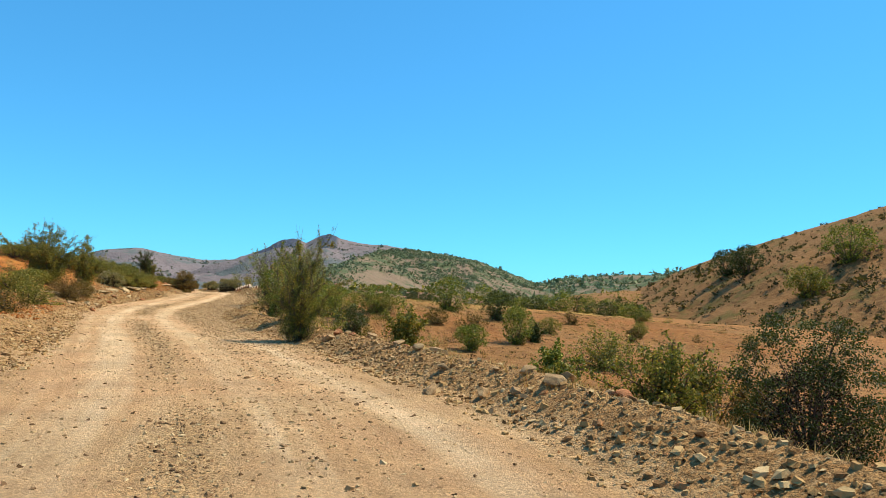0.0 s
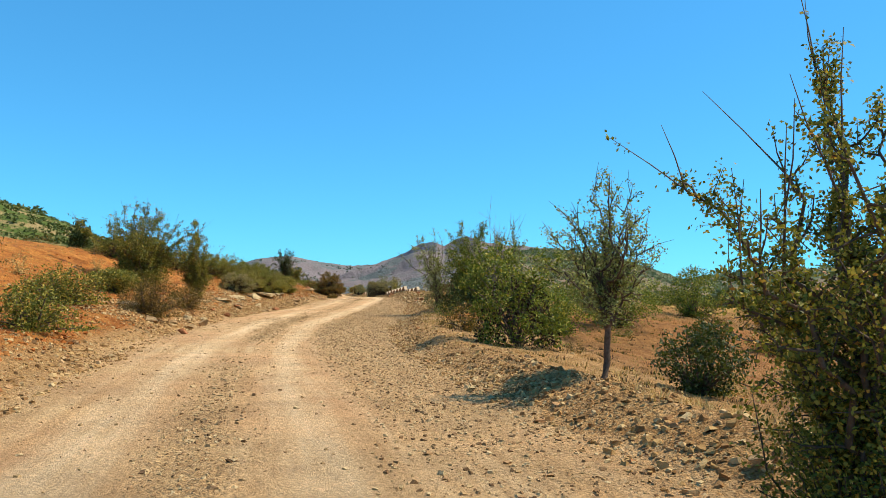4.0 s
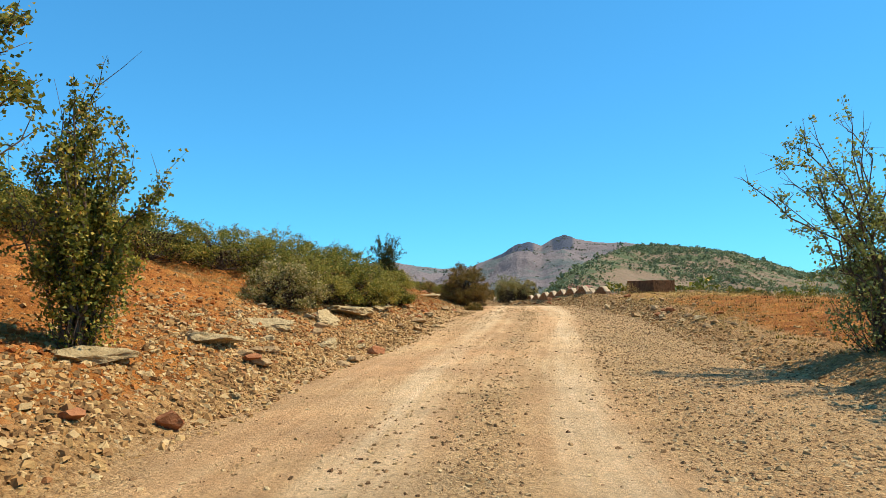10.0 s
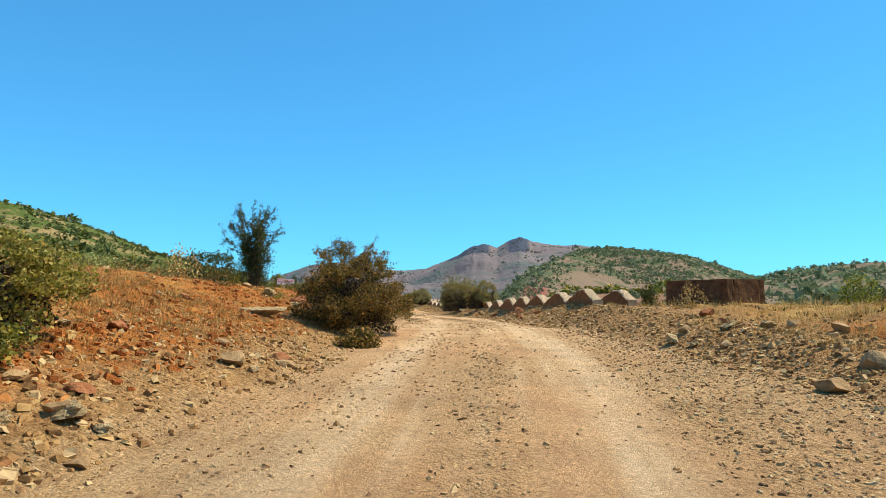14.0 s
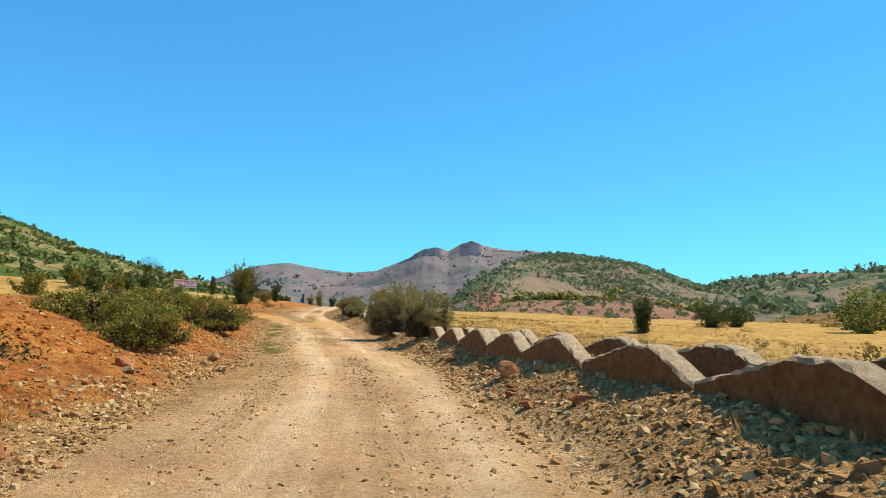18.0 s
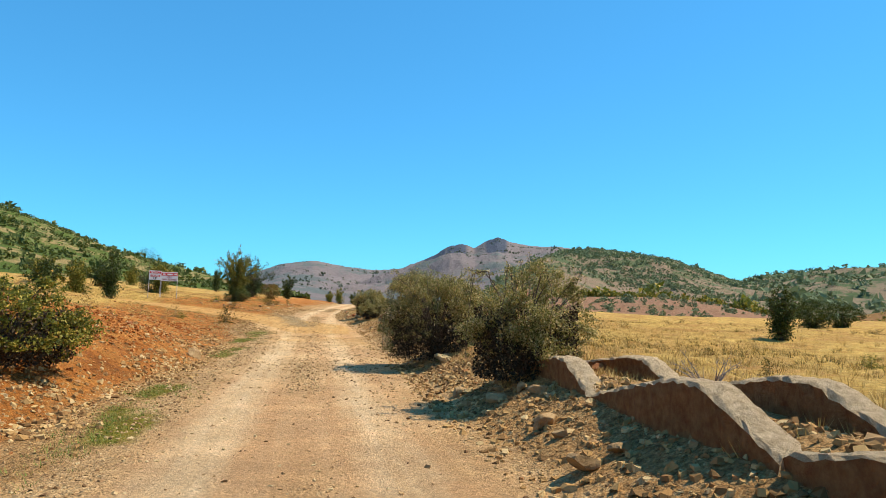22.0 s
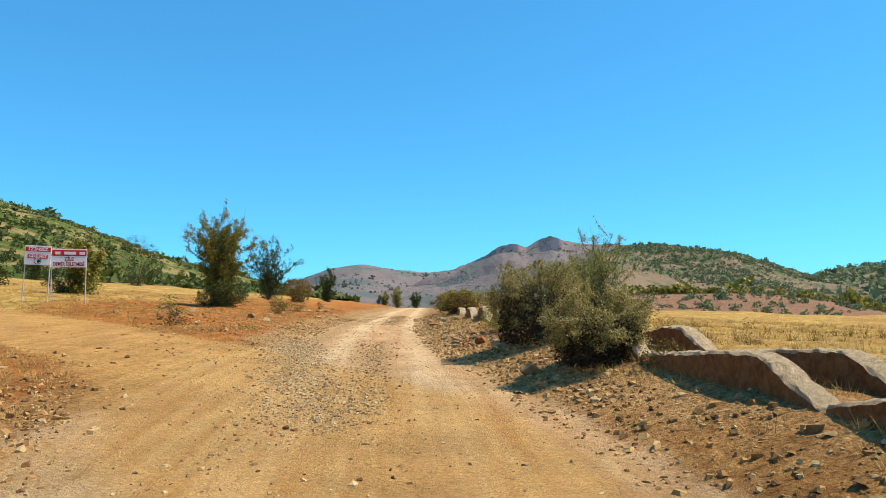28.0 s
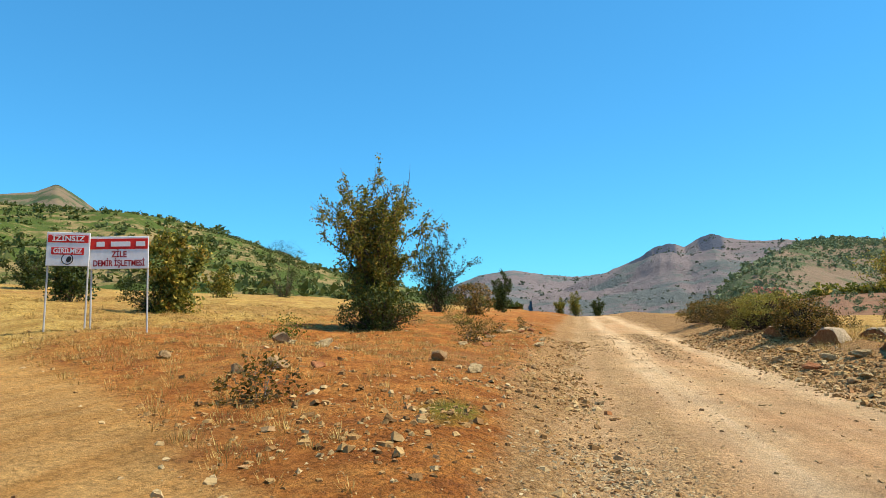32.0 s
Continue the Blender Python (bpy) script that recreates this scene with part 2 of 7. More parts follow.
M_GROUND = ground_material()
STONES = [(0.0, (0.120, 0.060, 0.024)), (0.2, (0.270, 0.138, 0.052)), (0.45, (0.390, 0.215, 0.076)), (0.7, (0.500, 0.310, 0.120)), (0.92, (0.620, 0.440, 0.215)), (1.0, (0.350, 0.125, 0.040))]
M_STONE = plain("rubble_stone", (0.210, 0.104, 0.036), (0.450, 0.265, 0.098), 7.0, 0.92, 0.6, 0.02, STONES)
M_PEBBLE = plain("road_pebble", (0.160, 0.090, 0.042), (0.380, 0.225, 0.105), 7.0, 0.92, 0.6, 0.02, [(0.0, (0.12, 0.062, 0.028)), (0.3, (0.34, 0.19, 0.085)), (0.65, (0.50, 0.32, 0.14)), (1.0, (0.68, 0.49, 0.25))])
M_GRAVEL = plain("pale_gravel", (0.260, 0.180, 0.105), (0.520, 0.390, 0.240), 9.0, 0.92, 0.6, 0.02, [(0.0, (0.26, 0.17, 0.09)), (0.4, (0.42, 0.29, 0.14)), (1.0, (0.62, 0.47, 0.25))])
M_ROCK = plain("field_rock", (0.190, 0.108, 0.046), (0.520, 0.335, 0.160), 5.0, 0.92, 0.8, 0.03)
M_PALE = plain("pale_limestone", (0.350, 0.228, 0.100), (0.670, 0.490, 0.250), 9.0, 0.95, 1.0, 0.05)
M_REDROCK = plain("red_rock", (0.250, 0.085, 0.032), (0.470, 0.200, 0.085), 8.0, 0.92, 0.8, 0.03)
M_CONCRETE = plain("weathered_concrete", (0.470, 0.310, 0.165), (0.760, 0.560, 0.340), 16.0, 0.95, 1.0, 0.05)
# canal sides: red soil stain, with the faces' shade also in the colour
M_SOIL_SHADE = plain("soiled_shaded_concrete", (0.240, 0.090, 0.030), (0.470, 0.220, 0.084), 11.0, 0.95, 1.0, 0.06)
M_TANK = plain("dark_brown_concrete", (0.085, 0.040, 0.020), (0.240, 0.115, 0.052), 6.0, 0.95, 0.9, 0.05)
M_CLOD = plain("red_soil_clod", (0.25, 0.070, 0.018), (0.56, 0.220, 0.062), 6.0, 0.95, 0.8, 0.03, [(0.0, (0.17, 0.042, 0.010)), (0.5, (0.40, 0.120, 0.024)), (1.0, (0.55, 0.240, 0.070))])
M_BARK = plain("shrub_bark", (0.07, 0.045, 0.03), (0.17, 0.12, 0.085), 22.0, 0.9, 0.6, 0.01)
M_TWIG = plain("dead_twig", (0.16, 0.12, 0.10), (0.32, 0.26, 0.22), 30.0, 0.9, 0.4, 0.005)
M_LEAF = leaf_material("olive_leaf", [(0.0, (0.040, 0.048, 0.008)), (0.5, (0.155, 0.158, 0.025)), (0.8, (0.365, 0.295, 0.048)), (0.94, (0.560, 0.390, 0.065)), (1.0, (0.525, 0.200, 0.040))], thin=0.3)
M_LEAF_GREEN = leaf_material("fresh_leaf", [(0.0, (0.032, 0.060, 0.008)), (0.6, (0.129, 0.170, 0.018)), (0.85, (0.329, 0.330, 0.041)), (1.0, (0.488, 0.373, 0.058))], thin=0.3)
M_LEAF_DRY = leaf_material("dry_leaf", [(0.0, (0.030, 0.020, 0.006)), (0.5, (0.118, 0.076, 0.019)), (0.8, (0.330, 0.165, 0.036)), (1.0, (0.560, 0.260, 0.060))], thin=0.22)
M_LEAF_HEDGE = leaf_material("bramble_leaf", [(0.0, (0.065, 0.060, 0.016)), (0.35, (0.195, 0.172, 0.046)), (0.62, (0.395, 0.315, 0.105)), (0.88, (0.660, 0.520, 0.260)), (1.0, (0.560, 0.270, 0.110))], glow=(0.36, 0.32, 0.06), thin=0.38)
M_LEAF_SILVER = leaf_material("grey_green_leaf", [(0.0, (0.095, 0.120, 0.040)), (0.5, (0.260, 0.275, 0.085)), (1.0, (0.540, 0.510, 0.180))], thin=0.36)
M_LEAF_YELLOW = leaf_material("yellowing_leaf", [(0.0, (0.090, 0.070, 0.014)), (0.4, (0.260, 0.210, 0.040)), (0.8, (0.520, 0.430, 0.105)), (1.0, (0.500, 0.260, 0.060))], thin=0.45)
M_LEAF_DARK = leaf_material("dark_leaf", [(0.0, (0.014, 0.027, 0.007)), (0.6, (0.040, 0.061, 0.012)), (1.0, (0.109, 0.128, 0.024))])
# very dark leaf: dead valley herbs, and painted shade inside the brambles
M_HERB_SHADE = leaf_material("dead_herb_shade_leaf", [(0.0, (0.016, 0.012, 0.007)), (0.6, (0.050, 0.033, 0.016)), (1.0, (0.130, 0.080, 0.036))], 0.9, (0.05, 0.03, 0.01), 0.03)
M_STRAW = leaf_material("dry_grass_blade", [(0.0, (0.330, 0.185, 0.050)), (0.5, (0.520, 0.330, 0.095)), (0.85, (0.640, 0.450, 0.160)), (1.0, (0.320, 0.140, 0.040))], 0.8, (0.60, 0.40, 0.12))
M_GREENGRASS = leaf_material("green_grass_blade", [(0.0, (0.10, 0.15, 0.025)), (0.6, (0.20, 0.24, 0.05)), (1.0, (0.38, 0.33, 0.09))], 0.8)
M_WHITE = plain("sign_white_paint", (0.66, 0.65, 0.63), (0.80, 0.79, 0.77), 9.0, 0.55, 0.1, 0.002)
M_RED = plain("sign_red_paint", (0.55, 0.025, 0.022), (0.66, 0.045, 0.035), 9.0, 0.55, 0.1, 0.002)
M_DARKRED = plain("sign_dark_red_paint", (0.25, 0.012, 0.015), (0.34, 0.02, 0.02), 9.0, 0.6, 0.1, 0.002)
M_BLACK = plain("sign_black_paint", (0.02, 0.02, 0.022), (0.05, 0.05, 0.05), 9.0, 0.6, 0.1, 0.002)
M_STEEL = plain("galvanised_post", (0.42, 0.40, 0.37), (0.58, 0.55, 0.50), 14.0, 0.5, 0.2, 0.003)

# ---- helpers for building ----
def part(name, bm, mat, parent=None, label=""):
    me = bpy.data.meshes.new(name)
    bm.to_mesh(me)
    bm.free()
    return mesh_part(name, me, mat, parent, label)


def mesh_part(name, me, mat, parent=None, label=""):
    me.materials.append(mat)
    ob = new(name, me)
    if parent:
        ob.parent = parent
    if label:
        ob["label"] = label
    return ob


def soup(name, verts, faces, flat=False):
    """A mesh from arrays: verts n x 3, faces m x k (all with k corners)."""
    me = bpy.data.meshes.new(name)
    verts, faces = np.asarray(verts, np.float32), np.asarray(faces, np.int32)
    me.vertices.add(len(verts))
    me.vertices.foreach_set("co", verts.ravel())
    k = faces.shape[1]
    me.loops.add(faces.size)
    me.loops.foreach_set("vertex_index", faces.ravel())
    me.polygons.add(len(faces))
    me.polygons.foreach_set("loop_start", np.arange(0, faces.size, k, dtype=np.int32))
    me.polygons.foreach_set("use_smooth", np.full(len(faces), not flat))
    me.update(calc_edges=True)
    return me


def hash2(ix, iy, seed):
    h = np.sin(ix * 127.1 + iy * 311.7 + seed * 74.7) * 43758.5453
    return h - np.floor(h)


def value_noise(x, y, seed=0.0):
    ix, iy = np.floor(x), np.floor(y)
    fx, fy = x - ix, y - iy
    fx, fy = fx * fx * (3 - 2 * fx), fy * fy * (3 - 2 * fy)
    a, b = hash2(ix, iy, seed), hash2(ix + 1, iy, seed)
    c, d = hash2(ix, iy + 1, seed), hash2(ix + 1, iy + 1, seed)
    return (a + (b - a) * fx) * (1 - fy) + (c + (d - c) * fx) * fy


def fbm(x, y, octaves=4, seed=0.0):
    out, amp, tot = 0.0, 1.0, 0.0
    for k in range(octaves):
        out = out + amp * value_noise(x * 2 ** k + 13.7 * k, y * 2 ** k - 7.3 * k, seed + k)
        tot += amp
        amp *= 0.5
    return out / tot - 0.5


def smooth(a, b, x):
    t = np.clip((x - a) / (b - a), 0, 1)
    return t * t * (3 - 2 * t)


# ---- the lie of the land: s runs along the road, d across it (right is positive) ----
LINE_Y = [-60, 0, 7.5, 15.8, 22.2, 29.4, 36.9, 44.7, 52.5, 60.0, 66.2, 72.5, 79.7, 88.2, 97.1, 104.6, 113, 126.5, 149, 180, 230, 700]
LINE_X = [16, 0, -2.3, -6.05, -9.3, -12.8, -15.55, -17.4, -18.7, -20.1, -21.75, -23.5, -26.15, -30.1, -34.1, -37.5, -41.0, -46.4, -54.2, -65, -83, -250]
_y = np.arange(-60, 700, 0.5)
_x = np.interp(_y, LINE_Y, LINE_X)
_k = np.hanning(21)
_x[20:-20] = np.convolve(_x, _k / _k.sum(), "same")[20:-20]
_s = np.concatenate([[0], np.cumsum(np.hypot(np.diff(_x), np.diff(_y)))])
_s -= np.interp(0, _y, _s)
S_ALL = np.arange(-55, 660, 0.25)
CX, CY = np.interp(S_ALL, _s, _x), np.interp(S_ALL, _s, _y)
TX, TY = np.gradient(CX, S_ALL), np.gradient(CY, S_ALL)
_l = np.hypot(TX, TY)
TX, TY = TX / _l, TY / _l
N0 = (0.95, 0.312)
NEAR = 14.0


def plan(s, d):
    """The place in the plan of a point s along and d across the road."""
    s, d = np.asarray(s, float), np.asarray(d, float)
    cx, cy = np.interp(s, S_ALL, CX), np.interp(s, S_ALL, CY)
    tx, ty = np.interp(s, S_ALL, TX), np.interp(s, S_ALL, TY)
    over = np.clip(s - S_ALL[-1], 0, None)
    under = np.clip(s - S_ALL[0], None, 0)
    cx, cy = cx + over * TX[-1] + under * TX[0], cy + over * TY[-1] + under * TY[0]
    c = np.clip(d, -NEAR, NEAR)
    return cx + ty * c + N0[0] * (d - c), cy - tx * c + N0[1] * (d - c)


def along(x, y):
    """The s and d of one place in the plan."""
    rx, ry = x - CX, y - CY
    dn = rx * TY - ry * TX
    c = np.clip(dn, -NEAR, NEAR)
    qx, qy = rx - TY * c, ry + TX * c
    e = np.where(np.abs(dn) > NEAR, qx * N0[0] + qy * N0[1], 0)
    miss = np.hypot(qx - N0[0] * e, qy - N0[1] * e)
    i = int(np.argmin(miss))
    return float(S_ALL[i]), float(c[i] + e[i])


STN = [-55, 0, 14, 26, 36, 46, 54, 62, 70, 78, 88, 98, 106, 114, 124, 150, 200, 260]
ROAD_Z = [0.1, 0, 0, 0.03, 0.08, 0.2, 0.42, 0.84, 1.06, 0.97, 0.84, 0.74, 0.73, 0.77, 1.0, 1.2, 1.25, 0.2]
ROAD_L = [-3.1, -3.1, -2.7, -2.5, -2.7, -3.1, -2.9, -2.6, -2.7, -3.3, -3.1, -2.7, -2.9, -3.2, -2.6, -2.4, -2.4, -2.4]
ROAD_R = [3.0, 3.0, 3.1, 3.2, 3.8, 4.4, 4.0, 3.4, 1.9, 1.45, 1.9, 2.1, 2.2, 2.3, 1.25, 1.2, 2.0, 2.2]
L_BERM = [0.3, 0.3, 0.25, 0.4, 0.55, 0.55, 0.5, 0.4, 0.35, 0.26, 0.45, 0.65, 0.45, 0.1, 0.35, 0.3, 0.3, 0.3]
L6 = [0.5, 0.5, 0.45, 0.6, 1.0, 1.2, 1.2, 1.05, 1.0, 1.05, 1.3, 1.45, 1.05, 0.15, 0.55, 0.6, 0.6, 0.6]
L10 = [0.9, 0.9, 0.9, 1.3, 2.2, 2.7, 2.5, 1.85, 1.5, 1.4, 1.5, 1.6, 1.2, 0.3, 0.75, 1.0, 1.0, 1.0]
L16 = [1.6, 1.6, 1.9, 2.6, 3.5, 3.6, 3.0, 2.2, 1.7, 1.6, 1.65, 1.7, 1.4, 0.7, 1.3, 1.6, 1.6, 1.6]
L40 = [3.0, 3.0, 3.5, 4.0, 4.2, 4.0, 3.4, 3.0, 2.9, 2.9, 2.9, 2.9, 3.0, 2.9, 3.0, 3.3, 3.3, 3.3]
R_BERM = [0.4, 0.42, 0.4, 0.3, 0.3, 0.3, 0.22, 0.28, 0.54, 0.63, 0.58, 0.50, 0.48, 0.42, 0.44, 0.46, 0.4, 0.3]
R7 = [-0.65, -0.65, -0.6, -0.2, 0.0, 0.5, 0.65, 0.6, 0.58, 0.48, 0.3, 0.22, 0.3, 0.25, 0.3, 0.25, 0.15, 0.1]
R12 = [-1.8, -1.8, -1.6, -1.1, -0.6, 0.4, 0.75, 0.6, 0.3, 0.1, 0.0, 0.0, 0.0, 0.0, 0.0, 0.0, 0.0, 0.0]
R25 = [-1.9, -1.9, -1.8, -1.6, -1.2, -0.6, -0.3, -0.3, -0.3, -0.4, -0.4, -0.4, -0.4, -0.4, -0.4, -0.5, -0.5, -0.5]
R70 = [-7, -7, -6.5, -5, -4, -3, -2.4, -2, -1.8, -1.6, -1.5, -1.5, -1.5, -1.5, -1.5, -1.5, -1.5, -1.5]
SIDE = [(-37.5, 106.2), (-40.5, 109.8), (-44.5, 112.8), (-52, 116.2), (-63, 119.3), (-80, 123), (-120, 130)]


def side_road(x, y):
    """Distance to the side road's middle, and its height there."""
    best = np.full(np.shape(x), 1e9)
    for (ax, ay), (bx, by) in zip(SIDE[:-1], SIDE[1:]):
        vx, vy = bx - ax, by - ay
        q = np.clip(((x - ax) * vx + (y - ay) * vy) / (vx * vx + vy * vy), 0, 1)
        best = np.minimum(best, np.hypot(x - ax - q * vx, y - ay - q * vy))
    return best, 0.78 + 0.055 * np.clip(-39 - x, 0, 60)


def gravel_bed(x, y):
    """A low bed of loose grey gravel where the two roads meet."""
    ax, ay, vx, vy = -40.0, 109.0, -6.4, 10.5
    q = np.clip(((x - ax) * vx + (y - ay) * vy) / (vx * vx + vy * vy), 0, 1)
    return np.exp(-((x - ax - q * vx) ** 2 + (y - ay - q * vy) ** 2) / 0.55 ** 2)


def green_patch(x, y):
    """Short green grass where water has stood on the left verge."""
    return sum(np.exp(-(((x - a + 0.42 * (y - b)) / 0.38) ** 2 + ((y - b) / r) ** 2)) for a, b, r in ((-30.4, 84.2, 1.2), (-35.1, 93.8, 0.8), (-39.2, 103.2, 1.0), (-47.6, 119.2, 0.7)))


def station(s, values):
    return np.interp(s, STN, values)


def height(s, d, x, y, rough=True):
    z0, dl, dr = station(s, ROAD_Z), station(s, ROAD_L), station(s, ROAD_R)
    wob = 0.5 * fbm(s * 0.35, d * 0 + 3.1, 3, 5) * (np.abs(d) > 1)
    left = np.clip(dl + wob - d, 0, None)
    right = np.clip(d - dr - wob, 0, None)
    lz = [0 * s, station(s, L_BERM), station(s, L6), station(s, L10), station(s, L16), station(s, L40)]
    lx = [0, 1.2, 3.5, 7.5, 13.5, 37]
    hl = 0
    for a, b, p, q in zip(lx[:-1], lx[1:], lz[:-1], lz[1:]):
        hl = np.where((left >= a) & (left < b), p + (q - p) * (left - a) / (b - a), hl)
    hl = np.where(left >= 37, lz[-1] + (left - 37) * 0.055, hl)
    rz = [0 * s, station(s, R_BERM), station(s, R7), station(s, R12), station(s, R25), station(s, R70)]
    rx = [0, 0.75 + 0.4 * smooth(64, 72, s) + 0.6 * smooth(112, 124, s), 3.8, 8.8, 22, 67]
    hr = 0
    for a, b, p, q in zip(rx[:-1], rx[1:], rz[:-1], rz[1:]):
        hr = np.where((right >= a) & (right < b), p + (q - p) * (right - a) / (b - a), hr)
    hr = np.where(right >= 67, rz[-1] - np.clip(right - 67, 0, 200) * 0.012, hr)
    z = z0 + hl + hr
    # crown, ruts and humps
    off = np.clip(left + right, 0, 3) / 3
    if rough:
        z = z + (1 - off) * (0.035 * fbm(d * 1.3, s * 0.12, 3, 2) + 0.03 * fbm(d * 2.2, s * 1.8, 3, 9))
        z = z + off * (0.28 * fbm(x * 0.55, y * 0.55, 4, 21) + 0.17 * fbm(x * 2.0, y * 2.0, 3, 31))
        z = z + smooth(8, 30, left + right) * 1.2 * fbm(x * 0.06, y * 0.06, 3, 41)
    q, zs = side_road(x, y)
    z = np.where((d < 1), z + (zs + 0.02 - z) * (1 - smooth(1.7, 4.2, q)) * smooth(0.5, -2.5, d), z)
    return z


def ground_at(x, y):
    s, d = along(x, y)
    return float(height(np.array([s]), np.array([d]), np.array([x]), np.array([y]))[0])


def build_ground():
    ss = np.concatenate([-55 - 3 * (1.25 ** np.arange(16, 0, -1) - 1), np.arange(-55, -12, 1.0), np.arange(-12, 150, 0.28), 150 + np.cumsum(0.3 * 1.045 ** np.arange(110))])
    out = 7.2 + np.cumsum(0.17 * 1.105 ** np.arange(76))
    ds = np.concatenate([-out[::-1], np.arange(-7.2, 7.21, 0.16), out])
    s, d = np.meshgrid(ss, ds, indexing="ij")
    x, y = plan(s, d)
    z = height(s, d, x, y)
    far = smooth(180, 500, np.abs(d)) + smooth(260, 500, s)
    z = z + np.clip(far, 0, 1) * (-6 - z)
    n, m = s.shape
    idx = np.arange(n * m).reshape(n, m)
    faces = np.stack([idx[:-1, :-1], idx[:-1, 1:], idx[1:, 1:], idx[1:, :-1]], -1).reshape(-1, 4)
    me = soup("ground", np.stack([x, y, z], -1).reshape(-1, 3), faces)
    dl, dr = station(s, ROAD_L), station(s, ROAD_R)
    q, _ = side_road(x, y)
    w = 0.7 * fbm(x * 0.5, y * 0.5, 4, 61)
    dlc = dl + (-2.05 - dl) * smooth(74, 82, s) * (1 - smooth(110, 116, s))
    on = np.minimum(d - dlc + w, dr - d + w)
    road = np.maximum(smooth(-0.5, 0.35, on), 0.42 * (1 - smooth(1.2, 3.2, q + w)) * (d < 1))
    sand = (1 - smooth(1.3, 2.8, q + w)) * (d < 1.5)
    sand = np.maximum(sand, (0.46 + 0.35 * fbm(x * 0.6, y * 0.6, 2, 97)) * smooth(94, 108, s) * (1 - 0.5 * smooth(114, 120, s)) * smooth(-0.3, 0.4, on))
    # smooth wheel tracks, with loose gravel between and beside them
    sway = 0.5 * fbm(s * 0.05, s * 0, 2, 3)
    spread = 0.85 + 0.35 * smooth(40, 54, s) * (1 - smooth(62, 76, s))
    tl, tr = d - sway + 0.15 + spread, d - sway + 0.15 - spread
    track = np.maximum(np.exp(-(tl / 0.42) ** 2), np.exp(-(tr / 0.42) ** 2)) * (0.75 + 1.0 * fbm(s * 0.13, d * 0.5, 3, 5))
    track = np.maximum(track, 0.7 * np.exp(-((d - 2.1 - sway) / 0.4) ** 2) * (1 - smooth(16, 26, s)))
    gravel = smooth(0.9, -0.1, on) * 0.8 * (1 - smooth(1.0, 3.2, -on)) * smooth(2.0, 3.5, q)
    gravel = np.maximum(gravel, 0.85 * np.exp(-((d - sway + 0.15) / 0.36) ** 2) * smooth(-0.2, 0.12, fbm(s * 0.2, d * 0.4, 2, 71)))
    gravel = np.maximum(gravel, smooth(1.0, 1.7, d) * (1 - smooth(60, 74, s)) * smooth(14, 26, s) * (0.8 + 0.9 * fbm(x, y, 3, 73)))
    gravel = np.maximum(gravel, 0.9 * np.exp(-((d + 1.8 - 0.8 * sway) / 0.35) ** 2) * smooth(72, 80, s) * smooth(1.8, 3.0, q))
    gravel = np.maximum(gravel, 0.95 * gravel_bed(x, y))
    band = lambda a, b, c, e, v: smooth(a, b, v) * (1 - smooth(c, e, v))
    foot = dl + 0.75 * smooth(74, 80, s) * (1 - smooth(108, 114, s))
    red = band(0.1, 1.2, 11, 20, foot - d) * band(20, 30, 110, 116, s) * (0.95 + 0.8 * fbm(x * 0.25, y * 0.25, 3, 81))
    red = np.maximum(red, band(0.9, 1.8, 7, 12, d - dr) * band(36, 44, 62, 68, s) * 0.8)
    red = np.maximum(red, band(0.2, 1.2, 6, 12, dl - d) * smooth(108, 114, s) * (0.72 + 1.0 * fbm(x * 0.3, y * 0.3, 3, 87)))
    red = np.maximum(red, band(3, 8, 120, 180, d - dr) * (1 - smooth(46, 76, s - 0.25 * d)) * (0.42 + 1.4 * fbm(x * 0.09, y * 0.09, 3, 83)))
    straw = np.maximum(smooth(2.6, 5.0, d - dr) * smooth(44, 58, s - 0.25 * np.clip(d - 8, 0, 300)), smooth(7, 16, dl - d))
    red = red * (1 - 0.40 * band(44, 49, 62, 66, s) * band(-1, 0, 2.2, 4.0, dl - d)) * (1 - 0.35 * band(56, 60, 70, 75, s) * (d < 0) * (fbm(x * 0.5, y * 0.5, 3, 89) > -0.05))
    straw = np.maximum(straw, 0.65 * band(1.5, 3, 30, 40, dl - d) * band(56, 62, 70, 76, s))
    straw = np.maximum(straw, 0.8 * smooth(3, 6, dl - d) * smooth(108, 116, s))
    straw = np.maximum(straw, smooth(1.2, 2.4, d - dr) * smooth(34, 46, s) * 0.55 * (0.8 + fbm(x * 0.4, y * 0.4, 3, 85)))
    green = 0.85 * np.exp(-((d + 2.3) / 0.4) ** 2) * smooth(0.10, 0.2, fbm(s * 0.45, d * 0.9, 3, 91)) * smooth(86, 90, s) * (1 - smooth(108, 114, s))
    green = np.maximum(green, 0.95 * green_patch(x, y))
    straw = straw * (1 - smooth(45, 65, d) * (1 - smooth(112, 142, s)))
    litter = smooth(2.5, 6.5, d - dr) * np.maximum(1 - smooth(44, 70, s - 0.25 * np.clip(d, 0, 200)), smooth(45, 65, d) * (1 - smooth(112, 142, s))) * (0.85 + 0.6 * fbm(x * 0.12, y * 0.12, 3, 93))
    for key, val in (("litter", litter), ("road", road), ("gravel", gravel), ("track", track), ("sand", sand), ("red", red), ("straw", straw), ("green", green)):
        a = me.attributes.new(key, 'FLOAT', 'POINT')
        a.data.foreach_set("value", np.clip(val, 0, 1).astype(np.float32).ravel())
    uvl = me.uv_layers.new(name="along")
    li = np.empty(len(me.loops), np.int32)
    me.loops.foreach_get("vertex_index", li)
    uvl.data.foreach_set("uv", np.stack([d.ravel()[li], s.ravel()[li]], -1).astype(np.float32).ravel())
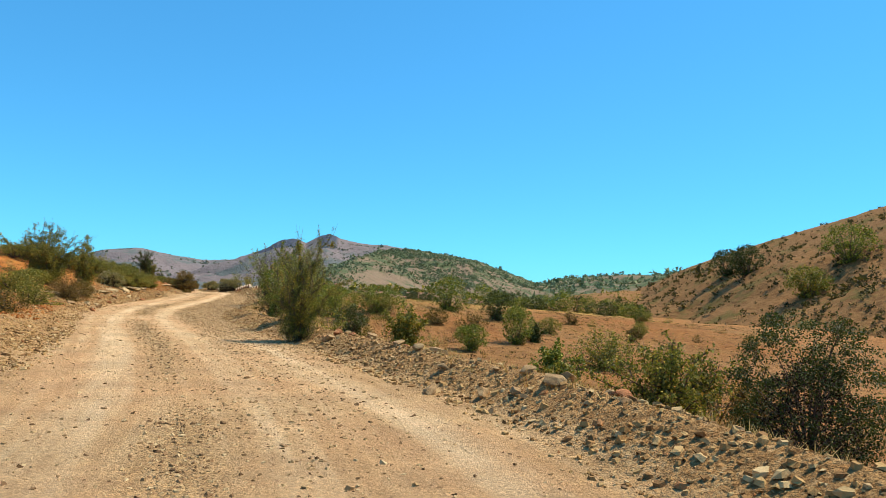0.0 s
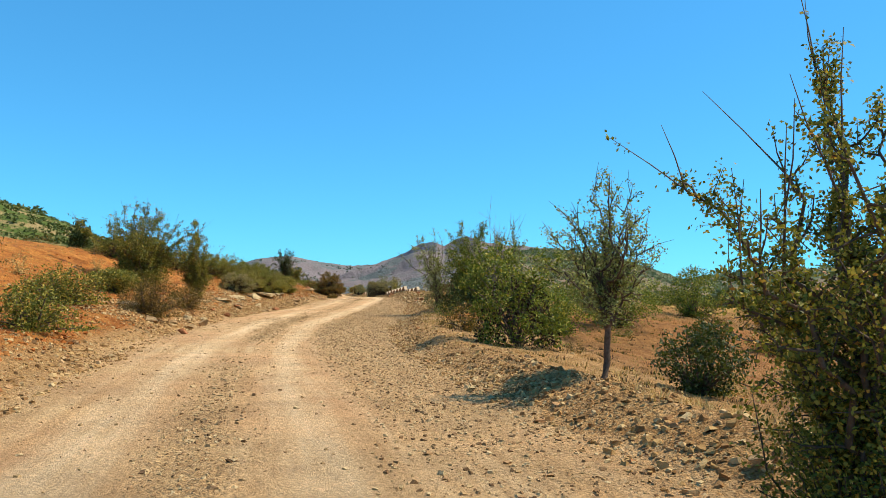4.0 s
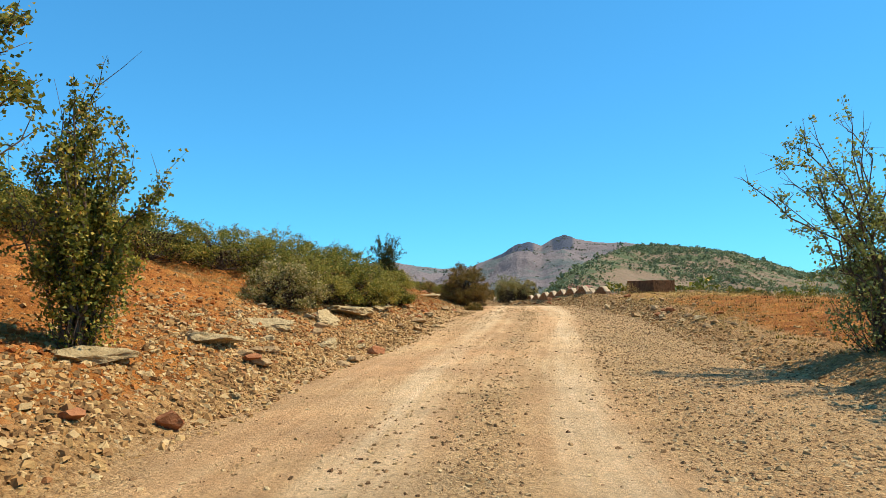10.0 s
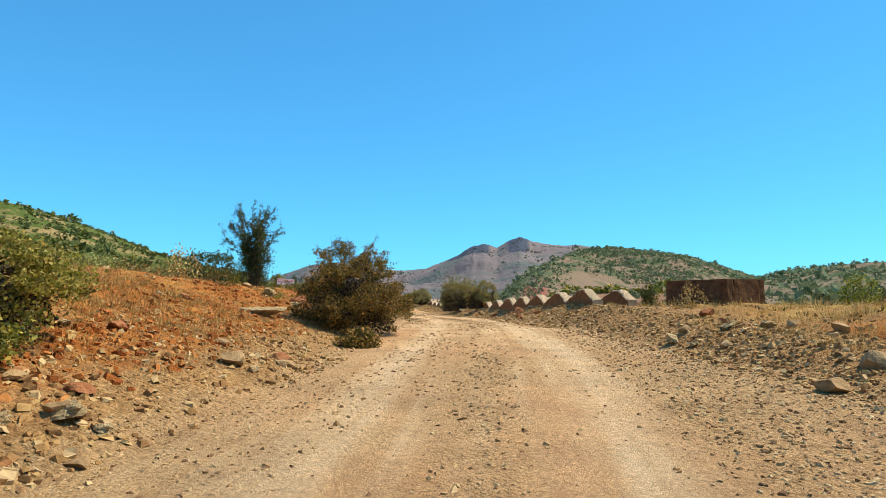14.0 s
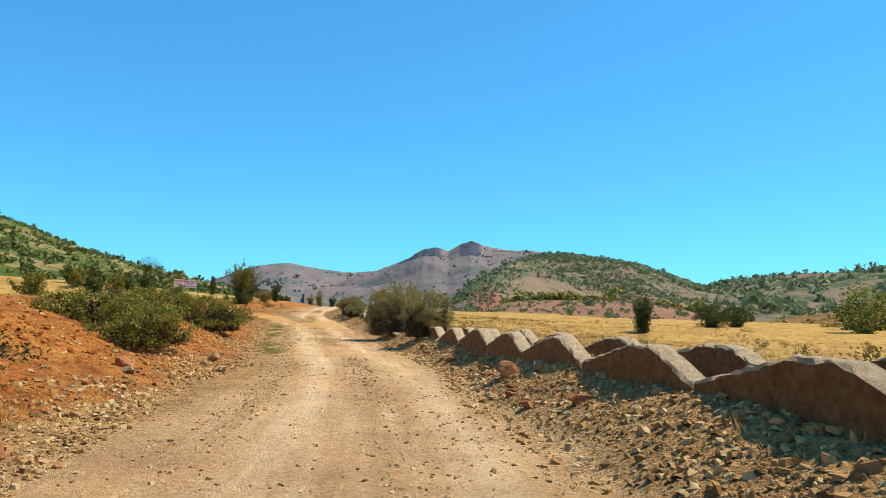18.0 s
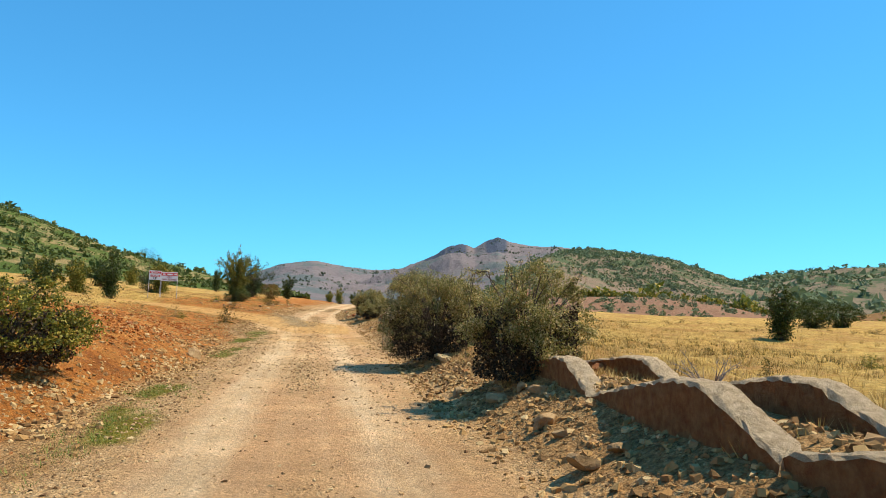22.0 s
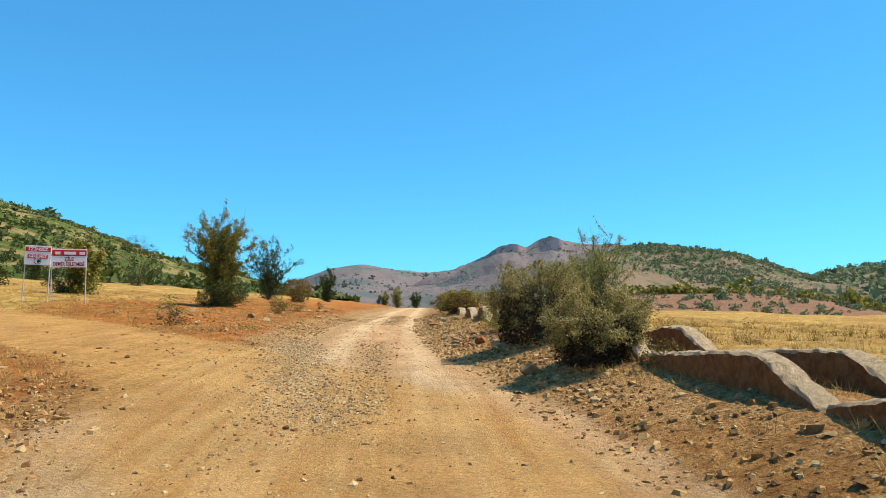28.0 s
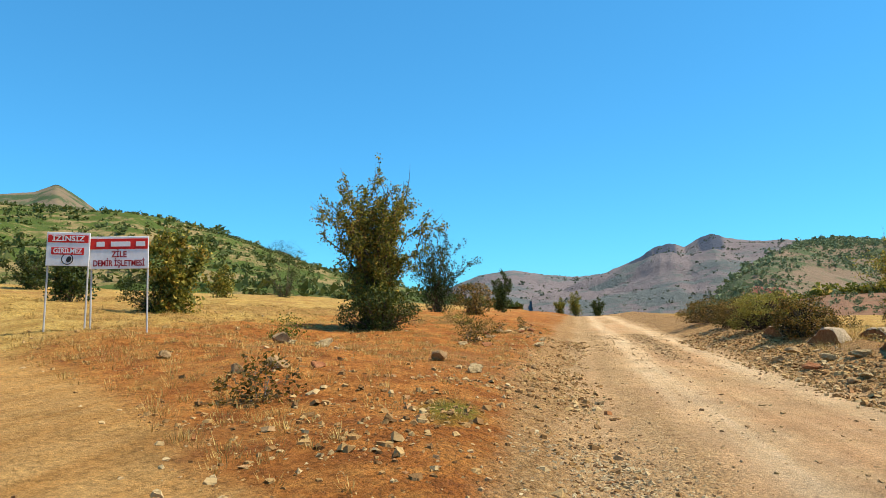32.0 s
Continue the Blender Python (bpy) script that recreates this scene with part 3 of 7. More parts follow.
    me.polygons.foreach_set("use_smooth", np.ones(len(me.polygons), bool))
    ob = mesh_part("ground", me, M_GROUND)
    tagged(ob, "dusty tan dirt road, red earth banks and dry straw field", "ground", kind="structure")


build_ground()


# ---- hills ----
def hill(name, label, ref, az, el, dist, toe, toe_z, mat, rough=0.012, caps=(), rust=(), bulge=1.0, cover_tilt=0.0, step=0.2, seed=0, ragged=0.0):
    """A hill whose skyline, from the place ref, stands el degrees high over the bearings az (to the left of +y)."""
    order = np.argsort(az)
    az, el = np.array(az, float)[order], np.array(el, float)[order]
    dist = np.broadcast_to(np.array(dist, float), (len(order),))[order]
    a = np.arange(az[0], az[-1] + step / 2, step)
    e = np.interp(a, az, el)
    k = np.hanning(max(3, int(0.5 / step) | 1) + 2)
    pad = len(k) // 2
    e = np.convolve(np.pad(e, pad, mode="edge"), k / k.sum(), "valid")
    jag = ragged * (fbm(a * 1.7, a * 0 + seed, 3, seed) + 0.5 * (fbm(a * 5.1, a * 0, 2, seed + 5)))
    dd = np.interp(a, az, dist)
    rows = np.concatenate([np.linspace(0, 1, 66), [1.03, 1.08, 1.16, 1.3, 1.5]])
    A, R = np.meshgrid(a, rows, indexing="ij")
    E, D = e[:, None], dd[:, None]
    r = D * (toe + (1 - toe) * R)
    f = np.clip(R, 0, 1)
    top = ref[2] + np.tan(np.radians(E + jag[:, None] * f ** 6)) * D
    base = toe_z + 0 * R
    prof = np.where(R <= 1, f ** bulge * (1.15 - 0.15 * f), 1 - (R - 1) * 1.3)
    z = base + (top - base) * prof
    x = ref[0] - np.sin(np.radians(A)) * r
    y = ref[1] + np.cos(np.radians(A)) * r
    sc = 14.0 / float(np.mean(dd))
    n = fbm(x * sc, y * sc, 5, seed + 2)
    ridge = 1 - 2 * np.abs(fbm(x * sc * 0.6, y * sc * 0.6, 3, seed + 4))
    z = z + D * rough * (2.0 * n + 1.0 * (ridge - 0.75)) * np.sin(np.pi * np.clip(f, 0.0, 1)) * (R < 1)
    n_, m_ = A.shape
    idx = np.arange(n_ * m_).reshape(n_, m_)
    faces = np.stack([idx[:-1, :-1], idx[1:, :-1], idx[1:, 1:], idx[:-1, 1:]], -1).reshape(-1, 4)
    me = soup(name, np.stack([x, y, z], -1).reshape(-1, 3), faces[:, ::-1])
    rock, rst = 0 * z, 0 * z
    for c, w, lo in caps:
        rock = np.maximum(rock, np.exp(-((A - c) / w) ** 2) * smooth(lo, lo + 0.12, R + 0.25 * n) * 1.2)
    for c, w, lo, hi in rust:
        rst = np.maximum(rst, np.exp(-((A - c) / w) ** 2) * smooth(lo, lo + 0.08, R + 0.2 * n) * (1 - smooth(hi, hi + 0.08, R)))
    cov = 0.5 + cover_tilt * (f - 0.5)
    for key, val in (("rock", rock), ("rust", rst), ("cover", cov)):
        t = me.attributes.new(key, 'FLOAT', 'POINT')
        t.data.foreach_set("value", np.clip(val, 0, 1).astype(np.float32).ravel())
    me.polygons.foreach_set("use_smooth", np.ones(len(me.polygons), bool))
    ob = mesh_part(name, me, mat)
    tagged(ob, label, "hill", kind="structure")
    return (x, y, z, R, A)


EYE_19, EYE_0, EYE_28 = (-22.1, 67.8, 2.35), (0.0, 0.0, 1.3), (-36.8, 102.9, 2.04)
# far slopes: last two arguments put aerial haze into the hill's own colour
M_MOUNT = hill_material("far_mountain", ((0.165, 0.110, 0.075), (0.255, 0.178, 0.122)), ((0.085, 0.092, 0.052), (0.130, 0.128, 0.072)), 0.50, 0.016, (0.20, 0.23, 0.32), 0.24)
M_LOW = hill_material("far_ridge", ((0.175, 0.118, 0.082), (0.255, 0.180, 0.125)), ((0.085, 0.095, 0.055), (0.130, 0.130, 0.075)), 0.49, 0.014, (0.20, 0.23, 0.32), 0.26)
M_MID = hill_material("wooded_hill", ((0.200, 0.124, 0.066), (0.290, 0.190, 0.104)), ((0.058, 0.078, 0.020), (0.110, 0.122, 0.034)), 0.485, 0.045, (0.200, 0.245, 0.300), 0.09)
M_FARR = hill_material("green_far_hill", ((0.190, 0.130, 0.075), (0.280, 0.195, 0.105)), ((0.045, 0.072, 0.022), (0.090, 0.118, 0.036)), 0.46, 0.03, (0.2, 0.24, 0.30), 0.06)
M_RIGHT = hill_material("bare_brown_hill", ((0.201, 0.090, 0.031), (0.350, 0.181, 0.066)), ((0.111, 0.083, 0.022), (0.201, 0.137, 0.037)), 0.54, 0.10)
M_SLOPE = hill_material("bare_red_slope", ((0.230, 0.105, 0.050), (0.340, 0.180, 0.090)), ((0.150, 0.110, 0.045), (0.230, 0.160, 0.065)), 0.60, 0.05, (0.200, 0.245, 0.300), 0.05)
M_LEFT = hill_material("green_hillside", ((0.25, 0.175, 0.070), (0.36, 0.260, 0.110)), ((0.055, 0.085, 0.016), (0.11, 0.14, 0.028)), 0.42, 0.06)

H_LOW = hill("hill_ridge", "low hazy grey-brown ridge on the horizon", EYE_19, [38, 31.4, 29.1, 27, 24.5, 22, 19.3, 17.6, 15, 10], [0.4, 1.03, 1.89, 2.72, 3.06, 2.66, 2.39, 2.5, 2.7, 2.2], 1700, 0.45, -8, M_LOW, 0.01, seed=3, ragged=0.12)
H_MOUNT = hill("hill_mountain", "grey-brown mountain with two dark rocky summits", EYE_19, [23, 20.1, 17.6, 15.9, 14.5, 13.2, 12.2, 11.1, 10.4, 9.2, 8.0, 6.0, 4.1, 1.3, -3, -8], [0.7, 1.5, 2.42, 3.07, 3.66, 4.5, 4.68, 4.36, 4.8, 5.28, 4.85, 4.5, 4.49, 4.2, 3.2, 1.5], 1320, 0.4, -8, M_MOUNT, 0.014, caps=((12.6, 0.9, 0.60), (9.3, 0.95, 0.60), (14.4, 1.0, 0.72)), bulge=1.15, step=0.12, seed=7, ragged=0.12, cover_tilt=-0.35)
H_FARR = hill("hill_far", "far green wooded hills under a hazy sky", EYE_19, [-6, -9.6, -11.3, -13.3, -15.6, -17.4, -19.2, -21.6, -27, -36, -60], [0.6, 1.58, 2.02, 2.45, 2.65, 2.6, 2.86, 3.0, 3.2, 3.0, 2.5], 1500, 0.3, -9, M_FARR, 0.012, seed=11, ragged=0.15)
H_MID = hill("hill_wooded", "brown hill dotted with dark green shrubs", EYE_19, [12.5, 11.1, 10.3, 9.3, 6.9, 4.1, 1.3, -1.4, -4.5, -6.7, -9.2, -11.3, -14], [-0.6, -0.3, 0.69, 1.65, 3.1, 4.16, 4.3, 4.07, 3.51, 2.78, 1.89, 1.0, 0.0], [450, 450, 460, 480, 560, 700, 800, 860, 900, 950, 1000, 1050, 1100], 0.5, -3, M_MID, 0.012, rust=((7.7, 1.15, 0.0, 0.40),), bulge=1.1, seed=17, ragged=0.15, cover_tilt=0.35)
H_RIGHT = hill("hill_bare", "steep bare brown hill with scattered shrubs", EYE_0, [-6, -8.0, -10.2, -14.7, -18.6, -21.9, -27, -33, -45, -70], [-3.6, -1.96, -1.01, 0.89, 2.84, 4.25, 6.01, 7.94, 10.5, 12], [330, 325, 310, 280, 245, 225, 200, 180, 160, 150], 0.42, -9, M_RIGHT, 0.012, bulge=1.0, seed=23, ragged=0.1)
H_SLOPE = hill("hill_slope", "bare red-brown slope at the foot of a hill", EYE_19, [8.4, 7.2, 6.2, 4.5, 1.3, -1.5, -4.5, -7.5, -9.6, -13], [-1.2, -0.4, 0.12, 0.40, 0.43, 0.47, 0.38, 0.0, -0.5, -1.2], 330, 0.55, -2.5, M_SLOPE, 0.006, bulge=1.0, seed=43, ragged=0.05)
H_MOUND = hill("hill_mound", "low bare brown mound beyond the straw field", EYE_19, [-12.6, -13.6, -14.8, -17.0, -19.2, -21.5, -27, -34, -44], [-2.4, -1.6, -0.85, -0.42, -0.03, 0.8, 1.5, 1.2, -1.5], 190, 0.55, -4.5, M_RIGHT, 0.008, seed=47, ragged=0.1)
hill("hill_peak", "far bare summit behind a green hillside", EYE_28, [40, 42, 43, 44, 46, 52, 56, 58, 59.5, 61, 64, 72], [2.5, 4.3, 4.95, 5.05, 4.8, 5, 7.2, 8.8, 9.75, 9.0, 8.6, 5], 1000, 0.5, -6, M_FARR, 0.01, caps=((43.2, 0.6, 0.93), (59.5, 0.7, 0.93)), seed=29, ragged=0.08)
H_LEFT = hill("hill_green", "green scrub-covered hillside above a dry field", EYE_28, [25, 32, 37.5, 40.4, 43.7, 47.4, 51, 54, 58, 68, 90, 120, 150], [-1.2, 1.3, 2.69, 3.53, 4.9, 6.2, 7.26, 7.7, 7.8, 8.2, 8.5, 8, 6], 420, 0.24, 2.5, M_LEFT, 0.010, bulge=1.05, seed=37, ragged=0.15)

# ---- plants ----
def leaf_quads(rng, c, length, width, upward=0.25, corners=4):
    """Four corners, or three, for each leaf round the centres c."""
    n = len(c)
    ax = rng.normal(size=(n, 3))
    ax /= np.linalg.norm(ax, axis=1)[:, None]
    nor = rng.normal(size=(n, 3)) + (0, 0, upward)
    nor -= (nor * ax).sum(1)[:, None] * ax
    nor /= np.linalg.norm(nor, axis=1)[:, None] + 1e-9
    side = np.cross(nor, ax)
    ln = (length * rng.uniform(0.6, 1.25, n))[:, None]
    wd = (width * rng.uniform(0.6, 1.2, n))[:, None]
    if corners == 3:
        return np.stack([c - ax * ln * 0.45, c + side * wd * 0.75 + ax * ln * 0.1, c + ax * ln * 0.5 - side * wd * 0.5], 1).reshape(-1, 3)
    v = np.stack([c - ax * ln / 2, c + side * wd / 2 + nor * wd * 0.25, c + ax * ln / 2, c - side * wd / 2 + nor * wd * 0.25], 1)
    return v.reshape(-1, 3)


def quads(n, corners=4):
    return np.arange(n * corners).reshape(-1, corners)


def tubes(lines, sides=4):
    """Tapered tubes along lines: each an array k x 4 of x, y, z and radius."""
    vs, fs, at = [], [], 0
    for ln in lines:
        p, r = ln[:, :3], ln[:, 3]
        t = np.gradient(p, axis=0)
        t /= np.linalg.norm(t, axis=1)[:, None] + 1e-9
        u = np.cross(t, (0.31, 0.22, 0.93))
        u /= np.linalg.norm(u, axis=1)[:, None] + 1e-9
        w = np.cross(t, u)
        k = len(p)
        a = np.arange(sides) * 2 * np.pi / sides
        ring = p[:, None] + r[:, None, None] * (np.cos(a)[None, :, None] * u[:, None] + np.sin(a)[None, :, None] * w[:, None])
        vs.append(ring.reshape(-1, 3))
        i = np.arange(k - 1)[:, None] * sides + np.arange(sides)[None]
        j = np.arange(k - 1)[:, None] * sides + (np.arange(sides)[None] + 1) % sides
        fs.append(np.stack([i, j, j + sides, i + sides], -1).reshape(-1, 4) + at)
        at += k * sides
    return np.concatenate(vs), np.concatenate(fs)


def bezier(a, b, c, k, r0, r1):
    t = np.linspace(0, 1, k)[:, None]
    p = (1 - t) ** 2 * a + 2 * t * (1 - t) * b + t * t * c
    return np.concatenate([p, r0 + (r1 - r0) * t], 1)


def shrub_meshes(seed, H, R, style, n_leaf, leaf, stems=0, sprigs=2, thick=0.035, gap=0.0, spike=1.0, bare=0.16, vase=0.0, lean=(0.0, 0.0), canes=(), shell=None):
    """Wood and leaves of a shrub: curved stems fanning from the foot, each with side twigs that carry the leaves, and long sprigs above."""
    rng = np.random.default_rng(seed)
    up = style in ("upright", "tree")
    stems = stems or {"upright": 30, "tree": 16, "ball": 42, "low": 32}[style]
    far = 100 < n_leaf < 5200
    stems = int(stems * 0.6) if far else stems
    lobe = rng.uniform(0, 6.283, 3)
    shell = (0.0 if up else 0.45 if style == "ball" else 0.3) if shell is None else shell
    lines, thin, twigs = [], [], []
    fork = np.array([0.02 * H, 0.01 * H, 0.34 * H]) if style == "tree" else np.zeros(3)
    if style == "tree":
        lines.append(bezier(np.zeros(3), fork * 0.5 + (0.03, 0, 0), fork, 5, thick * 1.2, thick * 0.8))
    for k in range(stems):
        th = k * 2.39996 + rng.uniform(-0.6, 0.6)
        out = np.array([math.cos(th), math.sin(th), 0.0])
        swell = 1 + 0.20 * math.sin(2 * th + lobe[0]) + 0.16 * math.sin(3 * th + lobe[1])
        if up and rng.uniform() < 0.66:
            q = math.sqrt(rng.uniform(0.0, 1.0))
            e = out * R * (0.86 * q * swell + vase * q * 0.25) + (0, 0, H * (1.0 - 0.34 * q ** 2.2) * rng.uniform(0.80, 1.0))
        elif up:
            u = rng.uniform(0.16, 0.62) if style == "upright" else rng.uniform(0.5, 0.75)
            e = out * R * rng.uniform(0.62, 1.0) * swell * (1 - vase * 0.65 * (1 - u)) + (0, 0, H * u)
        elif style == "ball":
            c = rng.uniform(-0.72, 0.98)
            e = out * R * math.sqrt(1 - c * c) * swell * rng.uniform(0.78, 1.02) + (0, 0, H * (0.44 + 0.52 * c) * rng.uniform(0.88, 1.03))
        else:
            c = rng.uniform(0.04, 0.98)
            e = out * R * math.sqrt(1 - c * c) * swell * rng.uniform(0.72, 1.05) + (0, 0, H * c * rng.uniform(0.8, 1.0))
        e = e + np.array([lean[0] * e[2], lean[1] * e[2], 0])
        foot = fork * rng.uniform(0.55, 1.1) if style == "tree" else out * 0.10 * R * rng.uniform(0.2, 1.4)
        mid = foot * 0.45 + e * np.array([0.40, 0.40, 0.52]) + rng.normal(size=3) * 0.06 * R + (0, 0, 0.04 * H)
        ln = bezier(foot, mid, e, 8, thick * rng.uniform(0.4, 0.9), thick * 0.14)
        lines.append(ln)
        long = np.linalg.norm(e - foot)
        empty = rng.uniform() < gap
        n_t = int(rng.integers(3, 6)) if far else int(rng.integers(6, 11))
        for t in np.linspace((bare if up else 0.5 * bare) + 0.12 * rng.uniform(), 1.0, n_t):
            i = min(int(t * 7), 6)
            p0 = ln[i, :3] + (ln[i + 1, :3] - ln[i, :3]) * (t * 7 - i)
            ax = ln[i + 1, :3] - ln[i, :3]
            ax = ax / (np.linalg.norm(ax) + 1e-9)
            d2 = ax * 0.55 + rng.normal(size=3) * 0.62 + (0, 0, 0.18 if up else 0.0)
            d2 /= np.linalg.norm(d2)
            p1 = p0 + d2 * (0.10 + 0.20 * long) * rng.uniform(0.45, 1.15) * (1.15 - 0.45 * t)
            p1[2] = max(p1[2], 0.04)
            thin.append(bezier(p0, (p0 + p1) / 2, p1, 2, thick * 0.15, thick * 0.06))
            twigs.append((p0, p1, 0.16 if empty else rng.uniform(0.3, 1.7), (0.032 + 0.030 * R) if up else (0.05 + 0.045 * R)))
        for _ in range(sprigs if (e[2] > 0.55 * H or not up) else 0):
            d2 = ax * 0.8 + rng.normal(size=3) * 0.3 + (0, 0, 0.55 if up else 0.12)
            d2 /= np.linalg.norm(d2)
            p1 = e + d2 * (0.06 * H + 0.10 * R) * rng.uniform(0.4, 1.7) * spike * (1.0 if up else 0.4)
            p1[2] = max(p1[2], 0.04)
            thin.append(bezier(e, (e + p1) / 2 + rng.normal(size=3) * 0.02, p1, 3, thick * 0.16, thick * 0.05))
            twigs.append((e, p1, 0.45, leaf * 0.5))
    for cane in canes:
        e = np.array(cane)
        ln = bezier(np.array([0, 0, 0.5 * H]), e * np.array([0.35, 0.35, 0.75]) + (0, 0, 0.35 * H), e, 9, thick * 0.3, thick * 0.08)
        lines.append(ln)
        for a, b in zip(ln[3:-1, :3], ln[4:, :3]):
            for _ in range(3):
                q = a + rng.normal(size=3) * 0.13 - (0, 0, 0.05)
                thin.append(bezier(a, (a + q) / 2, q, 2, thick * 0.10, thick * 0.05))
                twigs.append((a, q, 1.7, leaf * 0.8))
            twigs.append((a, b, 1.6, leaf * 0.9))
    p0, p1 = np.array([t[0] for t in twigs]), np.array([t[1] for t in twigs])
    w = np.array([t[2] for t in twigs]) * (np.linalg.norm(p1 - p0, axis=1) + 0.05)
    wide = np.array([t[3] for t in twigs])
    n_all, n_leaf = n_leaf, n_leaf - int(n_leaf * shell)
    at = rng.choice(len(twigs), size=n_leaf, p=w / w.sum())
    u = rng.uniform(0.0, 1.08, n_leaf)[:, None]
    c = p0[at] + (p1[at] - p0[at]) * u + rng.normal(size=(n_leaf, 3)) * wide[at][:, None] * (1.15 - 0.5 * u)
    if shell:
        # a lumpy canopy of leaves lying over the stems
        m = (n_all - n_leaf) * 2
        th, cz = rng.uniform(0, 6.283, m), 1 - 1.2 * rng.uniform(0, 1, m) ** 1.35
        lump = fbm(th * 1.6 + seed, cz * 3.0, 3, seed % 17) + 0.6 * fbm(th * 5 + seed, cz * 8.0, 2, seed % 13)
        keep = np.argsort(rng.uniform(size=m) - 1.2 * smooth(-0.15, 0.25, lump))[:n_all - n_leaf]
        th, cz, lump = th[keep], cz[keep], lump[keep]
        rr = np.clip(0.88 + 2.1 * lump, 0.6, 1.16) * (1 - 0.22 * rng.uniform(0, 1, len(th)) ** 2)
        sn = np.clip(1 - cz ** 2, 0, 1) ** 0.4
        base = 0.44 if style == "ball" else 0.04
        dome = np.stack([np.cos(th) * sn * R * rr, np.sin(th) * sn * R * rr, H * (base + (0.97 - base) * cz * rr)], 1) + rng.normal(size=(len(th), 3)) * leaf * 0.5
        dome[:, 2] = np.maximum(dome[:, 2], 0.03)
    c[:, 2] = np.maximum(c[:, 2], 0.02 + 0.05 * rng.uniform(size=len(c)))
    sv, sf = tubes(lines)
    tv, tf = tubes(thin, 3)
    k = 3 if n_all <= 5200 else 4
    lv = leaf_quads(rng, c, leaf, leaf * 0.62, corners=k)
    if shell:
        lv = np.concatenate([lv, leaf_quads(rng, dome, leaf, leaf * 0.62, 1.1, k)])
    return np.concatenate([sv, tv]), np.concatenate([sf, tf + len(sv)]), lv, quads(len(lv) // k, k)


def wander(rng, a, b, k, bow, r0, r1):
    """A crooked branch of k points from a to b, bowed upwards, tapering from r0 to r1."""
    t = np.linspace(0, 1, k)[:, None]
    p = a + (b - a) * t
    long = np.linalg.norm(b - a)
    kink = rng.normal(size=(k, 3)) * long * 0.035
    kink[0] = kink[-1] = 0
    p = p + kink + np.sin(np.pi * t) * np.asarray(bow) * long
    return np.concatenate([p, r0 + (r1 - r0) * t], 1)


